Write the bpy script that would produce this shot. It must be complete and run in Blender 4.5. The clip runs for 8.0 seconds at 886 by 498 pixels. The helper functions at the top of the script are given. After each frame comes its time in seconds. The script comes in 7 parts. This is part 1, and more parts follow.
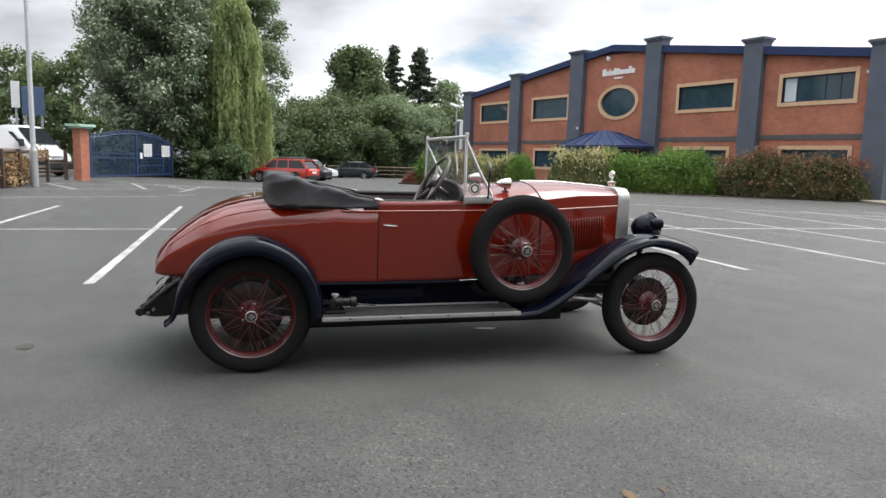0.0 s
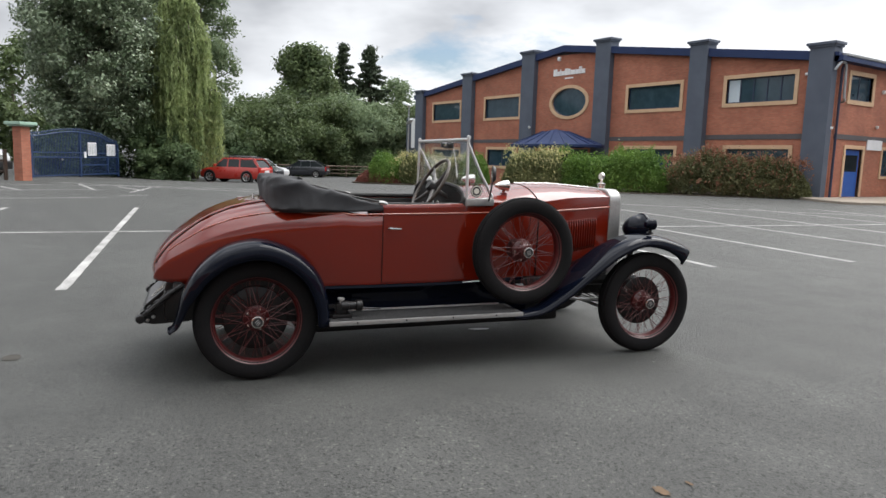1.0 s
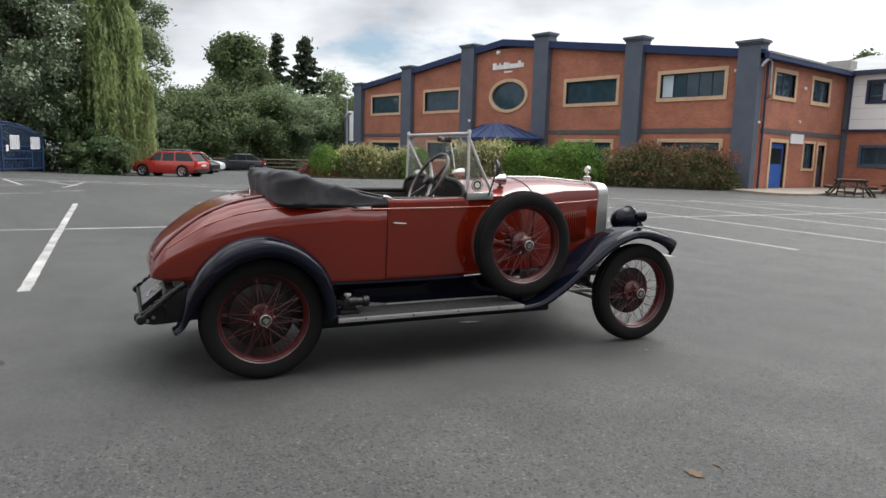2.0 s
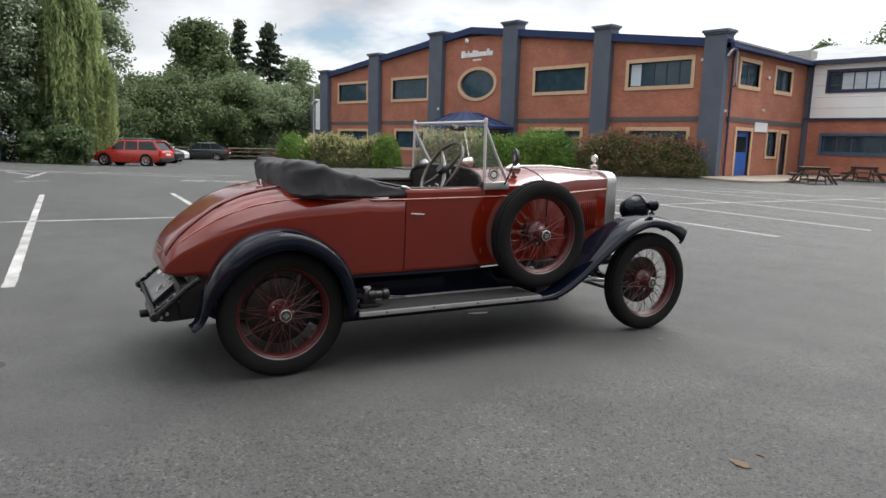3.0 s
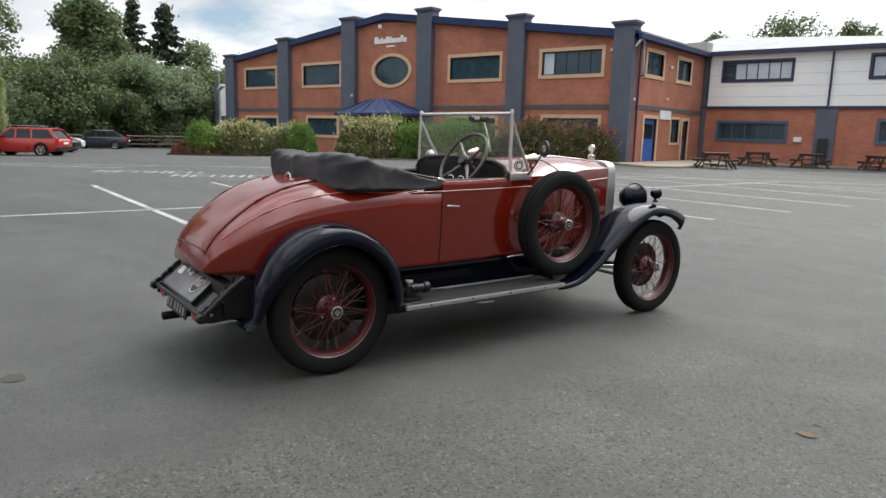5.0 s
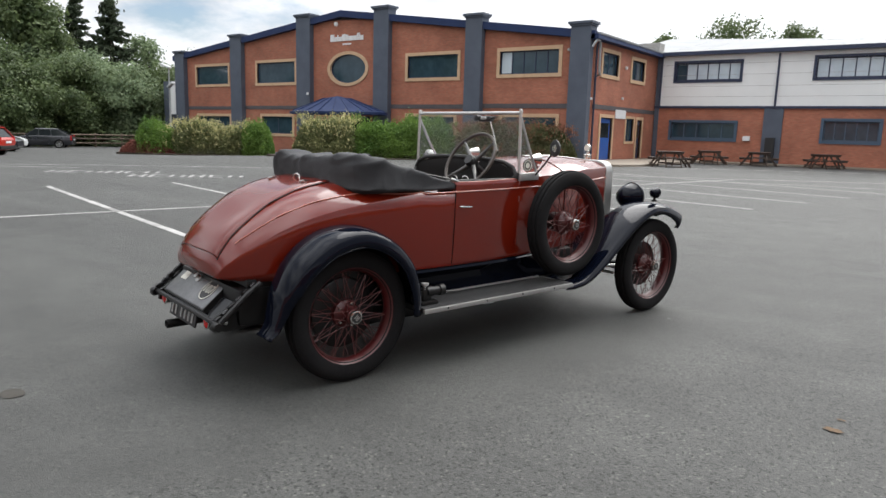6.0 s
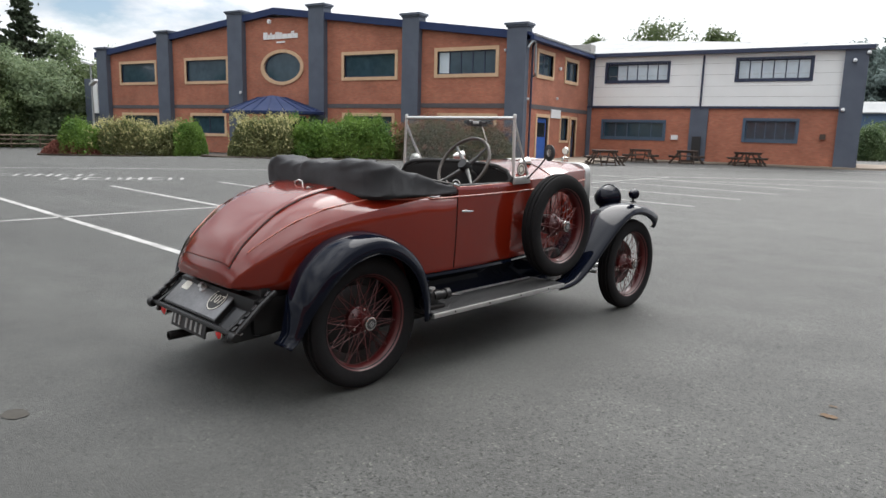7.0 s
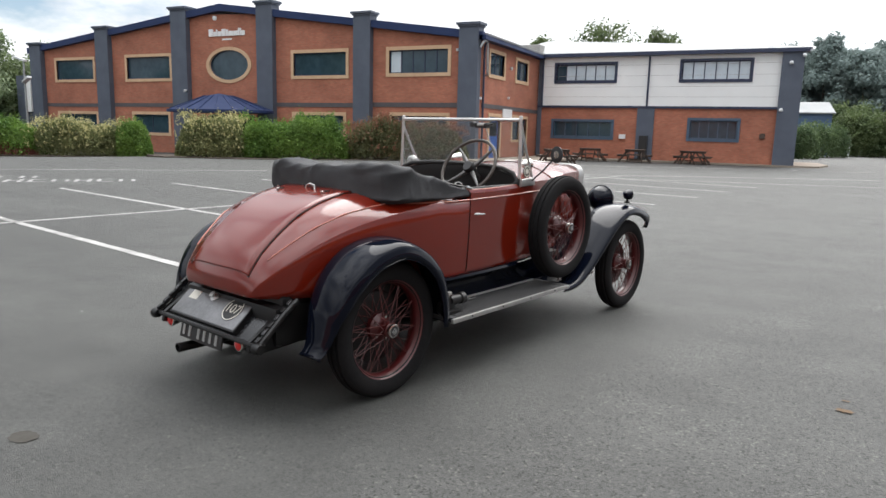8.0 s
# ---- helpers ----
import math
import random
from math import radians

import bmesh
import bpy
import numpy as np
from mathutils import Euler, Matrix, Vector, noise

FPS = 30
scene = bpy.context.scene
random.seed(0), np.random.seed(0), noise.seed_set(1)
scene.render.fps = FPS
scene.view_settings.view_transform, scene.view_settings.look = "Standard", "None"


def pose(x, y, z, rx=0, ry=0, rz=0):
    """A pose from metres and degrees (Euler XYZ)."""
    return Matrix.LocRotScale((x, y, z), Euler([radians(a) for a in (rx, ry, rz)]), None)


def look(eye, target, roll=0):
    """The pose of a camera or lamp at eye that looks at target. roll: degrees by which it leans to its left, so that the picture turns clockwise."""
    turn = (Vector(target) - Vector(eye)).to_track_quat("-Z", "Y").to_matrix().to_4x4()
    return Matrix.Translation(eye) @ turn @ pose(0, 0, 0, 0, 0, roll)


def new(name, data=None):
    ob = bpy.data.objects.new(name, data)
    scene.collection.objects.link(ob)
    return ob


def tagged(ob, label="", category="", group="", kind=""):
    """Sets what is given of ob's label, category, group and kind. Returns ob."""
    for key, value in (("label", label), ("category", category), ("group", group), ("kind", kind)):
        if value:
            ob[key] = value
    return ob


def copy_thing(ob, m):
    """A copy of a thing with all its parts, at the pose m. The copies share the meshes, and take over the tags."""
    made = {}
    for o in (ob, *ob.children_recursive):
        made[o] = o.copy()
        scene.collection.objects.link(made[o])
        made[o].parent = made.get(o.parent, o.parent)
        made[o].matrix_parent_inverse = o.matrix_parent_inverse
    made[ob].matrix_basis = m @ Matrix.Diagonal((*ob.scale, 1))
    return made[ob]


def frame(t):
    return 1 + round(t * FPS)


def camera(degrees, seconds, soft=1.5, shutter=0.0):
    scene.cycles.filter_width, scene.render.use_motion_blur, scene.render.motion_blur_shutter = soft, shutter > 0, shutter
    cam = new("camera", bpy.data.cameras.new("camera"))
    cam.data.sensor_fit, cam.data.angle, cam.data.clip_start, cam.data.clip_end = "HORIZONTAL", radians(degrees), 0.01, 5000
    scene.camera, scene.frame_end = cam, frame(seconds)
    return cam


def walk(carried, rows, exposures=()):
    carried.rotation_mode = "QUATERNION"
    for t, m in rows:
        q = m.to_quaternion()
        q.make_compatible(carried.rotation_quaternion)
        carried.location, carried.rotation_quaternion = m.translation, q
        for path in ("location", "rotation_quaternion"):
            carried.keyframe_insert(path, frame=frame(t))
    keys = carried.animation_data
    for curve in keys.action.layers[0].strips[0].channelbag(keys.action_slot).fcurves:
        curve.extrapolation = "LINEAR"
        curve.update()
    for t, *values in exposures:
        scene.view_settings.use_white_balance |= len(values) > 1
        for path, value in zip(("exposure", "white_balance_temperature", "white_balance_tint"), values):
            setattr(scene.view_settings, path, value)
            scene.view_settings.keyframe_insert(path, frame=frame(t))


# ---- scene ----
cam = camera(65.8, 8.0)
PATH = [
    (0, (-0.074, 0.712, 1.42), (-1.805, 1.679, 1.156), 1.7),
    (0.5, (-0.17, 0.547, 1.438), (-1.858, 1.586, 1.175), 1.7),
    (1, (-0.254, 0.383, 1.439), (-1.907, 1.476, 1.175), 1.7),
    (1.5, (-0.376, 0.171, 1.439), (-1.964, 1.356, 1.169), 1.7),
    (2.8, (-0.766, -0.177, 1.419), (-2.255, 1.125, 1.119), 1.6),
    (3, (-0.825, -0.215, 1.425), (-2.296, 1.105, 1.117), 1.6),
    (3.5, (-0.965, -0.339, 1.416), (-2.403, 1.013, 1.098), 1.6),
    (4, (-1.125, -0.518, 1.429), (-2.511, 0.886, 1.1), 1.7),
    (4.5, (-1.27, -0.704, 1.436), (-2.593, 0.758, 1.101), 1.6),
    (6, (-1.785, -0.997, 1.43), (-2.948, 0.595, 1.092), 1.6),
    (6.5, (-1.956, -1.155, 1.456), (-3.041, 0.491, 1.12), 1.6),
    (7, (-2.136, -1.283, 1.46), (-3.136, 0.416, 1.124), 1.5),
    (7.5, (-2.342, -1.365, 1.456), (-3.278, 0.37, 1.119), 1.6),
    (8, (-2.542, -1.427, 1.469), (-3.406, 0.346, 1.134), 1.5),
]
EXPOSURES = [(0.0, 0.50), (0.5, 0.37), (1.0, 0.27), (1.5, 0.24), (3.0, 0.27), (4.0, 0.28), (6.0, 0.30), (7.0, 0.35), (8.0, 0.42)]
walk(cam, [(t, look(eye, target, roll)) for t, eye, target, roll in PATH], EXPOSURES)

# ---- world and sun ----
SUN_AZ, SUN_EL = 86.0, 53.0      # degrees: towards the sun from +x, above the horizon


def make_world():
    w = bpy.data.worlds.new("overcast")
    w.use_nodes = True
    scene.world = w
    nt = w.node_tree
    nt.nodes.clear()
    N, Lk = nt.nodes.new, nt.links.new
    out, bg = N("ShaderNodeOutputWorld"), N("ShaderNodeBackground")
    sky = N("ShaderNodeTexSky")
    sky.sky_type, sky.sun_disc = 'NISHITA', False
    sky.sun_elevation, sky.sun_rotation = radians(SUN_EL), radians(90 - SUN_AZ)
    tc, mp = N("ShaderNodeTexCoord"), N("ShaderNodeMapping")
    mp.inputs["Scale"].default_value = (1.0, 1.0, 2.6)
    n1, n2 = N("ShaderNodeTexNoise"), N("ShaderNodeTexNoise")
    n1.inputs["Scale"].default_value, n1.inputs["Detail"].default_value, n1.inputs["Roughness"].default_value = 2.3, 9.0, 0.58
    n2.inputs["Scale"].default_value, n2.inputs["Detail"].default_value = 1.5, 6.0
    Lk(tc.outputs["Generated"], mp.inputs["Vector"])
    Lk(mp.outputs["Vector"], n1.inputs["Vector"])
    Lk(mp.outputs["Vector"], n2.inputs["Vector"])
    # cloud shade: grey bellies to bright tops, brighter towards the hidden sun
    shade = N("ShaderNodeValToRGB")
    e = shade.color_ramp.elements
    e[0].position, e[0].color = 0.39, (0.42, 0.44, 0.48, 1)
    e[1].position, e[1].color = 0.59, (1.18, 1.21, 1.255, 1)
    Lk(n2.outputs["Fac"], shade.inputs["Fac"])
    dot = N("ShaderNodeVectorMath")
    dot.operation = 'DOT_PRODUCT'
    a, el = radians(SUN_AZ), radians(25)
    dot.inputs[1].default_value = (math.cos(a) * math.cos(el), math.sin(a) * math.cos(el), math.sin(el))
    Lk(tc.outputs["Generated"], dot.inputs[0])
    glow = N("ShaderNodeMapRange")
    glow.inputs["From Min"].default_value, glow.inputs["From Max"].default_value = -0.7, 1.0
    glow.inputs["To Min"].default_value, glow.inputs["To Max"].default_value = 0.82, 1.02
    Lk(dot.outputs["Value"], glow.inputs["Value"])
    mul = N("ShaderNodeVectorMath")
    mul.operation = 'SCALE'
    Lk(shade.outputs["Color"], mul.inputs[0])
    # an overcast dome: the zenith brighter than the horizon
    up, rise, both = N("ShaderNodeSeparateXYZ"), N("ShaderNodeMapRange"), N("ShaderNodeMath")
    Lk(tc.outputs["Generated"], up.inputs[0])
    rise.inputs["From Min"].default_value, rise.inputs["From Max"].default_value = 0.36, 1.0
    rise.inputs["To Min"].default_value, rise.inputs["To Max"].default_value = 1.12, 3.1
    Lk(up.outputs[2], rise.inputs["Value"])
    both.operation = 'MULTIPLY'
    Lk(glow.outputs["Result"], both.inputs[0])
    Lk(rise.outputs["Result"], both.inputs[1])
    Lk(both.outputs[0], mul.inputs["Scale"])
    blue = N("ShaderNodeVectorMath")
    blue.operation = 'SCALE'
    blue.inputs["Scale"].default_value = 0.12
    Lk(sky.outputs["Color"], blue.inputs[0])
    cover = N("ShaderNodeValToRGB")
    c = cover.color_ramp.elements
    c[0].position, c[0].color = 0.31, (0, 0, 0, 1)
    c[1].position, c[1].color = 0.40, (1, 1, 1, 1)
    Lk(n1.outputs["Fac"], cover.inputs["Fac"])
    mix = N("ShaderNodeMix")
    mix.data_type = 'RGBA'
    Lk(cover.outputs["Color"], mix.inputs["Factor"])
    Lk(blue.outputs["Vector"], mix.inputs["A"])
    Lk(mul.outputs["Vector"], mix.inputs["B"])
    Lk(mix.outputs["Result"], bg.inputs["Color"])
    bg.inputs["Strength"].default_value = 0.82
    Lk(bg.outputs["Background"], out.inputs["Surface"])


make_world()
sun_data = bpy.data.lights.new("sun", 'SUN')
sun_data.energy, sun_data.angle, sun_data.color = 3.1, radians(60), (1.0, 0.975, 0.94)
a, el = radians(SUN_AZ), radians(SUN_EL)
sun = new("sun", sun_data)
sun.matrix_world = look((60 * math.cos(a) * math.cos(el), 60 * math.sin(a) * math.cos(el), 60 * math.sin(el)), (0, 0, 0))


# ---- materials ----
def mat(name, col, col2=None, rough=0.6, metal=0.0, scale=4.0, fine=60.0, bump=0.0, coat=0.0, per='none', rough_var=0.1, spec=0.5, dark=0.75, gloss=0.06, ior=1.52):
    """Two-scale mottled paint, stone, cloth or metal. per: 'object' or 'island' varies single pieces."""
    m = bpy.data.materials.new(name)
    m.use_nodes = True
    nt = m.node_tree
    N, Lk = nt.nodes.new, nt.links.new
    b = nt.nodes["Principled BSDF"]
    tc = N("ShaderNodeTexCoord")
    n1, n2 = N("ShaderNodeTexNoise"), N("ShaderNodeTexNoise")
    n1.inputs["Scale"].default_value, n1.inputs["Detail"].default_value = scale, 5
    n2.inputs["Scale"].default_value, n2.inputs["Detail"].default_value = fine, 3
    for n in (n1, n2):
        Lk(tc.outputs["Object"], n.inputs["Vector"])
    col2 = col2 or tuple(v * dark for v in col)
    mx = N("ShaderNodeMix")
    mx.data_type = 'RGBA'
    mx.inputs["A"].default_value, mx.inputs["B"].default_value = (*col, 1), (*col2, 1)
    add = N("ShaderNodeMath")
    add.operation = 'MULTIPLY_ADD'
    add.inputs[1].default_value = 0.45
    Lk(n2.outputs["Fac"], add.inputs[0])
    half = N("ShaderNodeMath")
    half.operation = 'MULTIPLY'
    half.inputs[1].default_value = 0.6
    Lk(n1.outputs["Fac"], half.inputs[0])
    Lk(half.outputs[0], add.inputs[2])
    ramp = N("ShaderNodeMapRange")
    ramp.inputs["From Min"].default_value, ramp.inputs["From Max"].default_value = 0.34, 0.72
    Lk(add.outputs[0], ramp.inputs["Value"])
    fac = ramp.outputs["Result"]
    if per != 'none':
        src = N("ShaderNodeObjectInfo") if per == 'object' else N("ShaderNodeNewGeometry")
        rnd = src.outputs["Random"] if per == 'object' else src.outputs["Random Per Island"]
        av = N("ShaderNodeMath")
        av.operation = 'MULTIPLY_ADD'
        av.inputs[1].default_value = 0.65
        sc = N("ShaderNodeMath")
        sc.operation = 'MULTIPLY'
        sc.inputs[1].default_value = 0.35
        Lk(fac, sc.inputs[0])
        Lk(rnd, av.inputs[0])
        Lk(sc.outputs[0], av.inputs[2])
        fac = av.outputs[0]
    Lk(fac, mx.inputs["Factor"])
    Lk(mx.outputs["Result"], b.inputs["Base Color"])
    rr = N("ShaderNodeMapRange")
    rr.inputs["To Min"].default_value, rr.inputs["To Max"].default_value = max(0.02, rough - rough_var), min(1, rough + rough_var)
    Lk(n1.outputs["Fac"], rr.inputs["Value"])
    Lk(rr.outputs["Result"], b.inputs["Roughness"])
    b.inputs["Metallic"].default_value = metal
    b.inputs["Coat Weight"].default_value = coat
    b.inputs["Coat Roughness"].default_value = gloss
    b.inputs["Coat IOR"].default_value = ior
    b.inputs["Specular IOR Level"].default_value = spec
    if bump:
        bp = N("ShaderNodeBump")
        bp.inputs["Strength"].default_value, bp.inputs["Distance"].default_value = 0.6, bump
        Lk(n2.outputs["Fac"], bp.inputs["Height"])
        Lk(bp.outputs["Normal"], b.inputs["Normal"])
    return m


def glass(name, tint=(0.9, 0.95, 0.95), rough=0.02, clean=1.0):
    m = bpy.data.materials.new(name)
    m.use_nodes = True
    b = m.node_tree.nodes["Principled BSDF"]
    b.inputs["Base Color"].default_value = (*tint, 1)
    b.inputs["Transmission Weight"].default_value, b.inputs["Roughness"].default_value, b.inputs["IOR"].default_value = clean, rough, 1.12 if tint[0] > 0.6 else 1.5
    return m


def asphalt_mat():
    m = bpy.data.materials.new("asphalt")
    m.use_nodes = True
    nt = m.node_tree
    N, Lk = nt.nodes.new, nt.links.new
    b = nt.nodes["Principled BSDF"]
    tc = N("ShaderNodeTexCoord")
    big, mid, fine = N("ShaderNodeTexNoise"), N("ShaderNodeTexNoise"), N("ShaderNodeTexVoronoi")
    big.inputs["Scale"].default_value, big.inputs["Detail"].default_value = 0.22, 4
    mid.inputs["Scale"].default_value, mid.inputs["Detail"].default_value = 2.2, 6
    fine.inputs["Scale"].default_value = 92
    grit = N("ShaderNodeTexNoise")
    grit.inputs["Scale"].default_value, grit.inputs["Detail"].default_value = 150, 4
    for n in (big, mid, fine, grit):
        Lk(tc.outputs["Object"], n.inputs["Vector"])
    base = N("ShaderNodeMix")
    base.data_type = 'RGBA'
    base.inputs["A"].default_value, base.inputs["B"].default_value = (0.0365, 0.0370, 0.0345, 1), (0.0605, 0.0612, 0.0570, 1)
    wear = N("ShaderNodeMath")
    wear.operation = 'MULTIPLY_ADD'
    wear.inputs[1].default_value = 0.5
    hm = N("ShaderNodeMath")
    hm.operation = 'MULTIPLY'
    hm.inputs[1].default_value = 0.5
    Lk(mid.outputs["Fac"], hm.inputs[0])
    Lk(big.outputs["Fac"], wear.inputs[0])
    Lk(hm.outputs[0], wear.inputs[2])
    wr = N("ShaderNodeMapRange")
    wr.inputs["From Min"].default_value, wr.inputs["From Max"].default_value = 0.36, 0.64
    Lk(wear.outputs[0], wr.inputs["Value"])
    Lk(wr.outputs["Result"], base.inputs["Factor"])
    # long faint sweeps of wear
    turn, sweep, sw = N("ShaderNodeMapping"), N("ShaderNodeTexNoise"), N("ShaderNodeMapRange")
    turn.inputs["Rotation"].default_value = (0, 0, radians(-64))
    turn.inputs["Scale"].default_value = (0.16, 1.15, 1.0)
    sweep.inputs["Scale"].default_value, sweep.inputs["Detail"].default_value, sweep.inputs["Distortion"].default_value = 1.0, 5, 0.6
    Lk(tc.outputs["Object"], turn.inputs["Vector"])
    Lk(turn.outputs["Vector"], sweep.inputs["Vector"])
    sw.inputs["From Min"].default_value, sw.inputs["From Max"].default_value = 0.32, 0.68
    sw.inputs["To Min"].default_value, sw.inputs["To Max"].default_value = 0.86, 1.12
    Lk(sweep.outputs["Fac"], sw.inputs["Value"])
    worn = N("ShaderNodeVectorMath")
    worn.operation = 'SCALE'
    Lk(base.outputs["Result"], worn.inputs[0])
    Lk(sw.outputs["Result"], worn.inputs["Scale"])
    # single stones: dark binder and pale chippings
    st = N("ShaderNodeValToRGB")
    e = st.color_ramp.elements
    e[0].position, e[0].color = 0.0, (0.07, 0.07, 0.07, 1)
    e[1].position, e[1].color = 1.0, (2.3, 2.27, 2.16, 1)
    for pos, v in ((0.10, 0.42), (0.20, 0.86), (0.80, 1.06), (0.94, 1.30)):
        x = st.color_ramp.elements.new(pos)
        x.color = (v, v, v, 1)
    sep = N("ShaderNodeSeparateColor")
    Lk(fine.outputs["Color"], sep.inputs["Color"])
    Lk(sep.outputs[0], st.inputs["Fac"])
    mul = N("ShaderNodeMix")
    mul.data_type, mul.blend_type = 'RGBA', 'MULTIPLY'
    # open-textured stretches and smoother, dustier ones
    zone, zr = N("ShaderNodeTexNoise"), N("ShaderNodeMapRange")
    zone.inputs["Scale"].default_value, zone.inputs["Detail"].default_value = 0.42, 3
    zr.inputs["From Min"].default_value, zr.inputs["From Max"].default_value = 0.44, 0.56
    zr.inputs["To Min"].default_value, zr.inputs["To Max"].default_value = 0.30, 0.95
    Lk(tc.outputs["Object"], zone.inputs["Vector"])
    Lk(zone.outputs["Fac"], zr.inputs["Value"])
    # an older open-textured lane, joined along a line to the smoother surfacing
    xy, lane, edge, joint = N("ShaderNodeSeparateXYZ"), N("ShaderNodeMath"), N("ShaderNodeMath"), N("ShaderNodeMapRange")
    Lk(tc.outputs["Object"], xy.inputs[0])
    lane.operation = edge.operation = 'MULTIPLY_ADD'
    lane.inputs[1].default_value = -0.31
    Lk(xy.outputs[1], lane.inputs[0])
    Lk(xy.outputs[0], lane.inputs[2])
    edge.inputs[1].default_value = 0.9
    Lk(mid.outputs["Fac"], edge.inputs[0])
    Lk(lane.outputs[0], edge.inputs[2])
    joint.inputs["From Min"].default_value, joint.inputs["From Max"].default_value = -4.15, -3.65
    Lk(edge.outputs[0], joint.inputs["Value"])
    coarse = N("ShaderNodeMath")
    coarse.operation = 'MAXIMUM'
    some = N("ShaderNodeMath")
    some.operation = 'MULTIPLY'
    some.inputs[1].default_value = 0.62
    Lk(zr.outputs["Result"], some.inputs[0])
    Lk(some.outputs[0], coarse.inputs[0])
    Lk(joint.outputs["Result"], coarse.inputs[1])
    Lk(coarse.outputs[0], mul.inputs["Factor"])
    Lk(worn.outputs["Vector"], mul.inputs["A"])
    Lk(st.outputs["Color"], mul.inputs["B"])
    Lk(mul.outputs["Result"], b.inputs["Base Color"])
    b.inputs["Roughness"].default_value = 0.66
    b.inputs["Specular IOR Level"].default_value = 0.47
    bp = N("ShaderNodeBump")
    bp.inputs["Strength"].default_value, bp.inputs["Distance"].default_value = 0.9, 0.009
    hsum = N("ShaderNodeMath")
    hsum.operation = 'ADD'
    Lk(sep.outputs[1], hsum.inputs[0])
    Lk(grit.outputs["Fac"], hsum.inputs[1])
    Lk(hsum.outputs[0], bp.inputs["Height"])
    Lk(bp.outputs["Normal"], b.inputs["Normal"])
    return m


def brick_mat():
    m = bpy.data.materials.new("red_brick")
    m.use_nodes = True
    nt = m.node_tree
    N, Lk = nt.nodes.new, nt.links.new
    b = nt.nodes["Principled BSDF"]
    tc, sep, cmb = N("ShaderNodeTexCoord"), N("ShaderNodeSeparateXYZ"), N("ShaderNodeCombineXYZ")
    Lk(tc.outputs["Object"], sep.inputs[0])
    s = N("ShaderNodeMath")
    Lk(sep.outputs[0], s.inputs[0])
    Lk(sep.outputs[1], s.inputs[1])
    Lk(s.outputs[0], cmb.inputs[0])
    Lk(sep.outputs[2], cmb.inputs[1])
    br = N("ShaderNodeTexBrick")
    br.inputs["Scale"].default_value = 1.0
    br.inputs["Brick Width"].default_value, br.inputs["Row Height"].default_value = 0.225, 0.075
    br.inputs["Mortar Size"].default_value, br.inputs["Bias"].default_value = 0.006, 0.0
    br.inputs["Color1"].default_value = (0.415, 0.152, 0.094, 1)
    br.inputs["Color2"].default_value = (0.33, 0.114, 0.070, 1)
    br.inputs["Mortar"].default_value = (0.26, 0.15, 0.10, 1)
    Lk(cmb.outputs[0], br.inputs["Vector"])
    n = N("ShaderNodeTexNoise")
    n.inputs["Scale"].default_value, n.inputs["Detail"].default_value = 0.7, 6
    Lk(tc.outputs["Object"], n.inputs["Vector"])
    mr = N("ShaderNodeMapRange")
    mr.inputs["From Min"].default_value, mr.inputs["From Max"].default_value = 0.3, 0.7
    mr.inputs["To Min"].default_value, mr.inputs["To Max"].default_value = 0.8, 1.15
    Lk(n.outputs["Fac"], mr.inputs["Value"])
    sc = N("ShaderNodeVectorMath")
    sc.operation = 'SCALE'
    Lk(br.outputs["Color"], sc.inputs[0])
    Lk(mr.outputs["Result"], sc.inputs["Scale"])
    Lk(sc.outputs["Vector"], b.inputs["Base Color"])
    b.inputs["Roughness"].default_value = 0.85
    bp = N("ShaderNodeBump")
    bp.inputs["Strength"].default_value, bp.inputs["Distance"].default_value = 0.5, 0.006
    Lk(br.outputs["Fac"], bp.inputs["Height"])
    bp.invert = True
    Lk(bp.outputs["Normal"], b.inputs["Normal"])
    return m


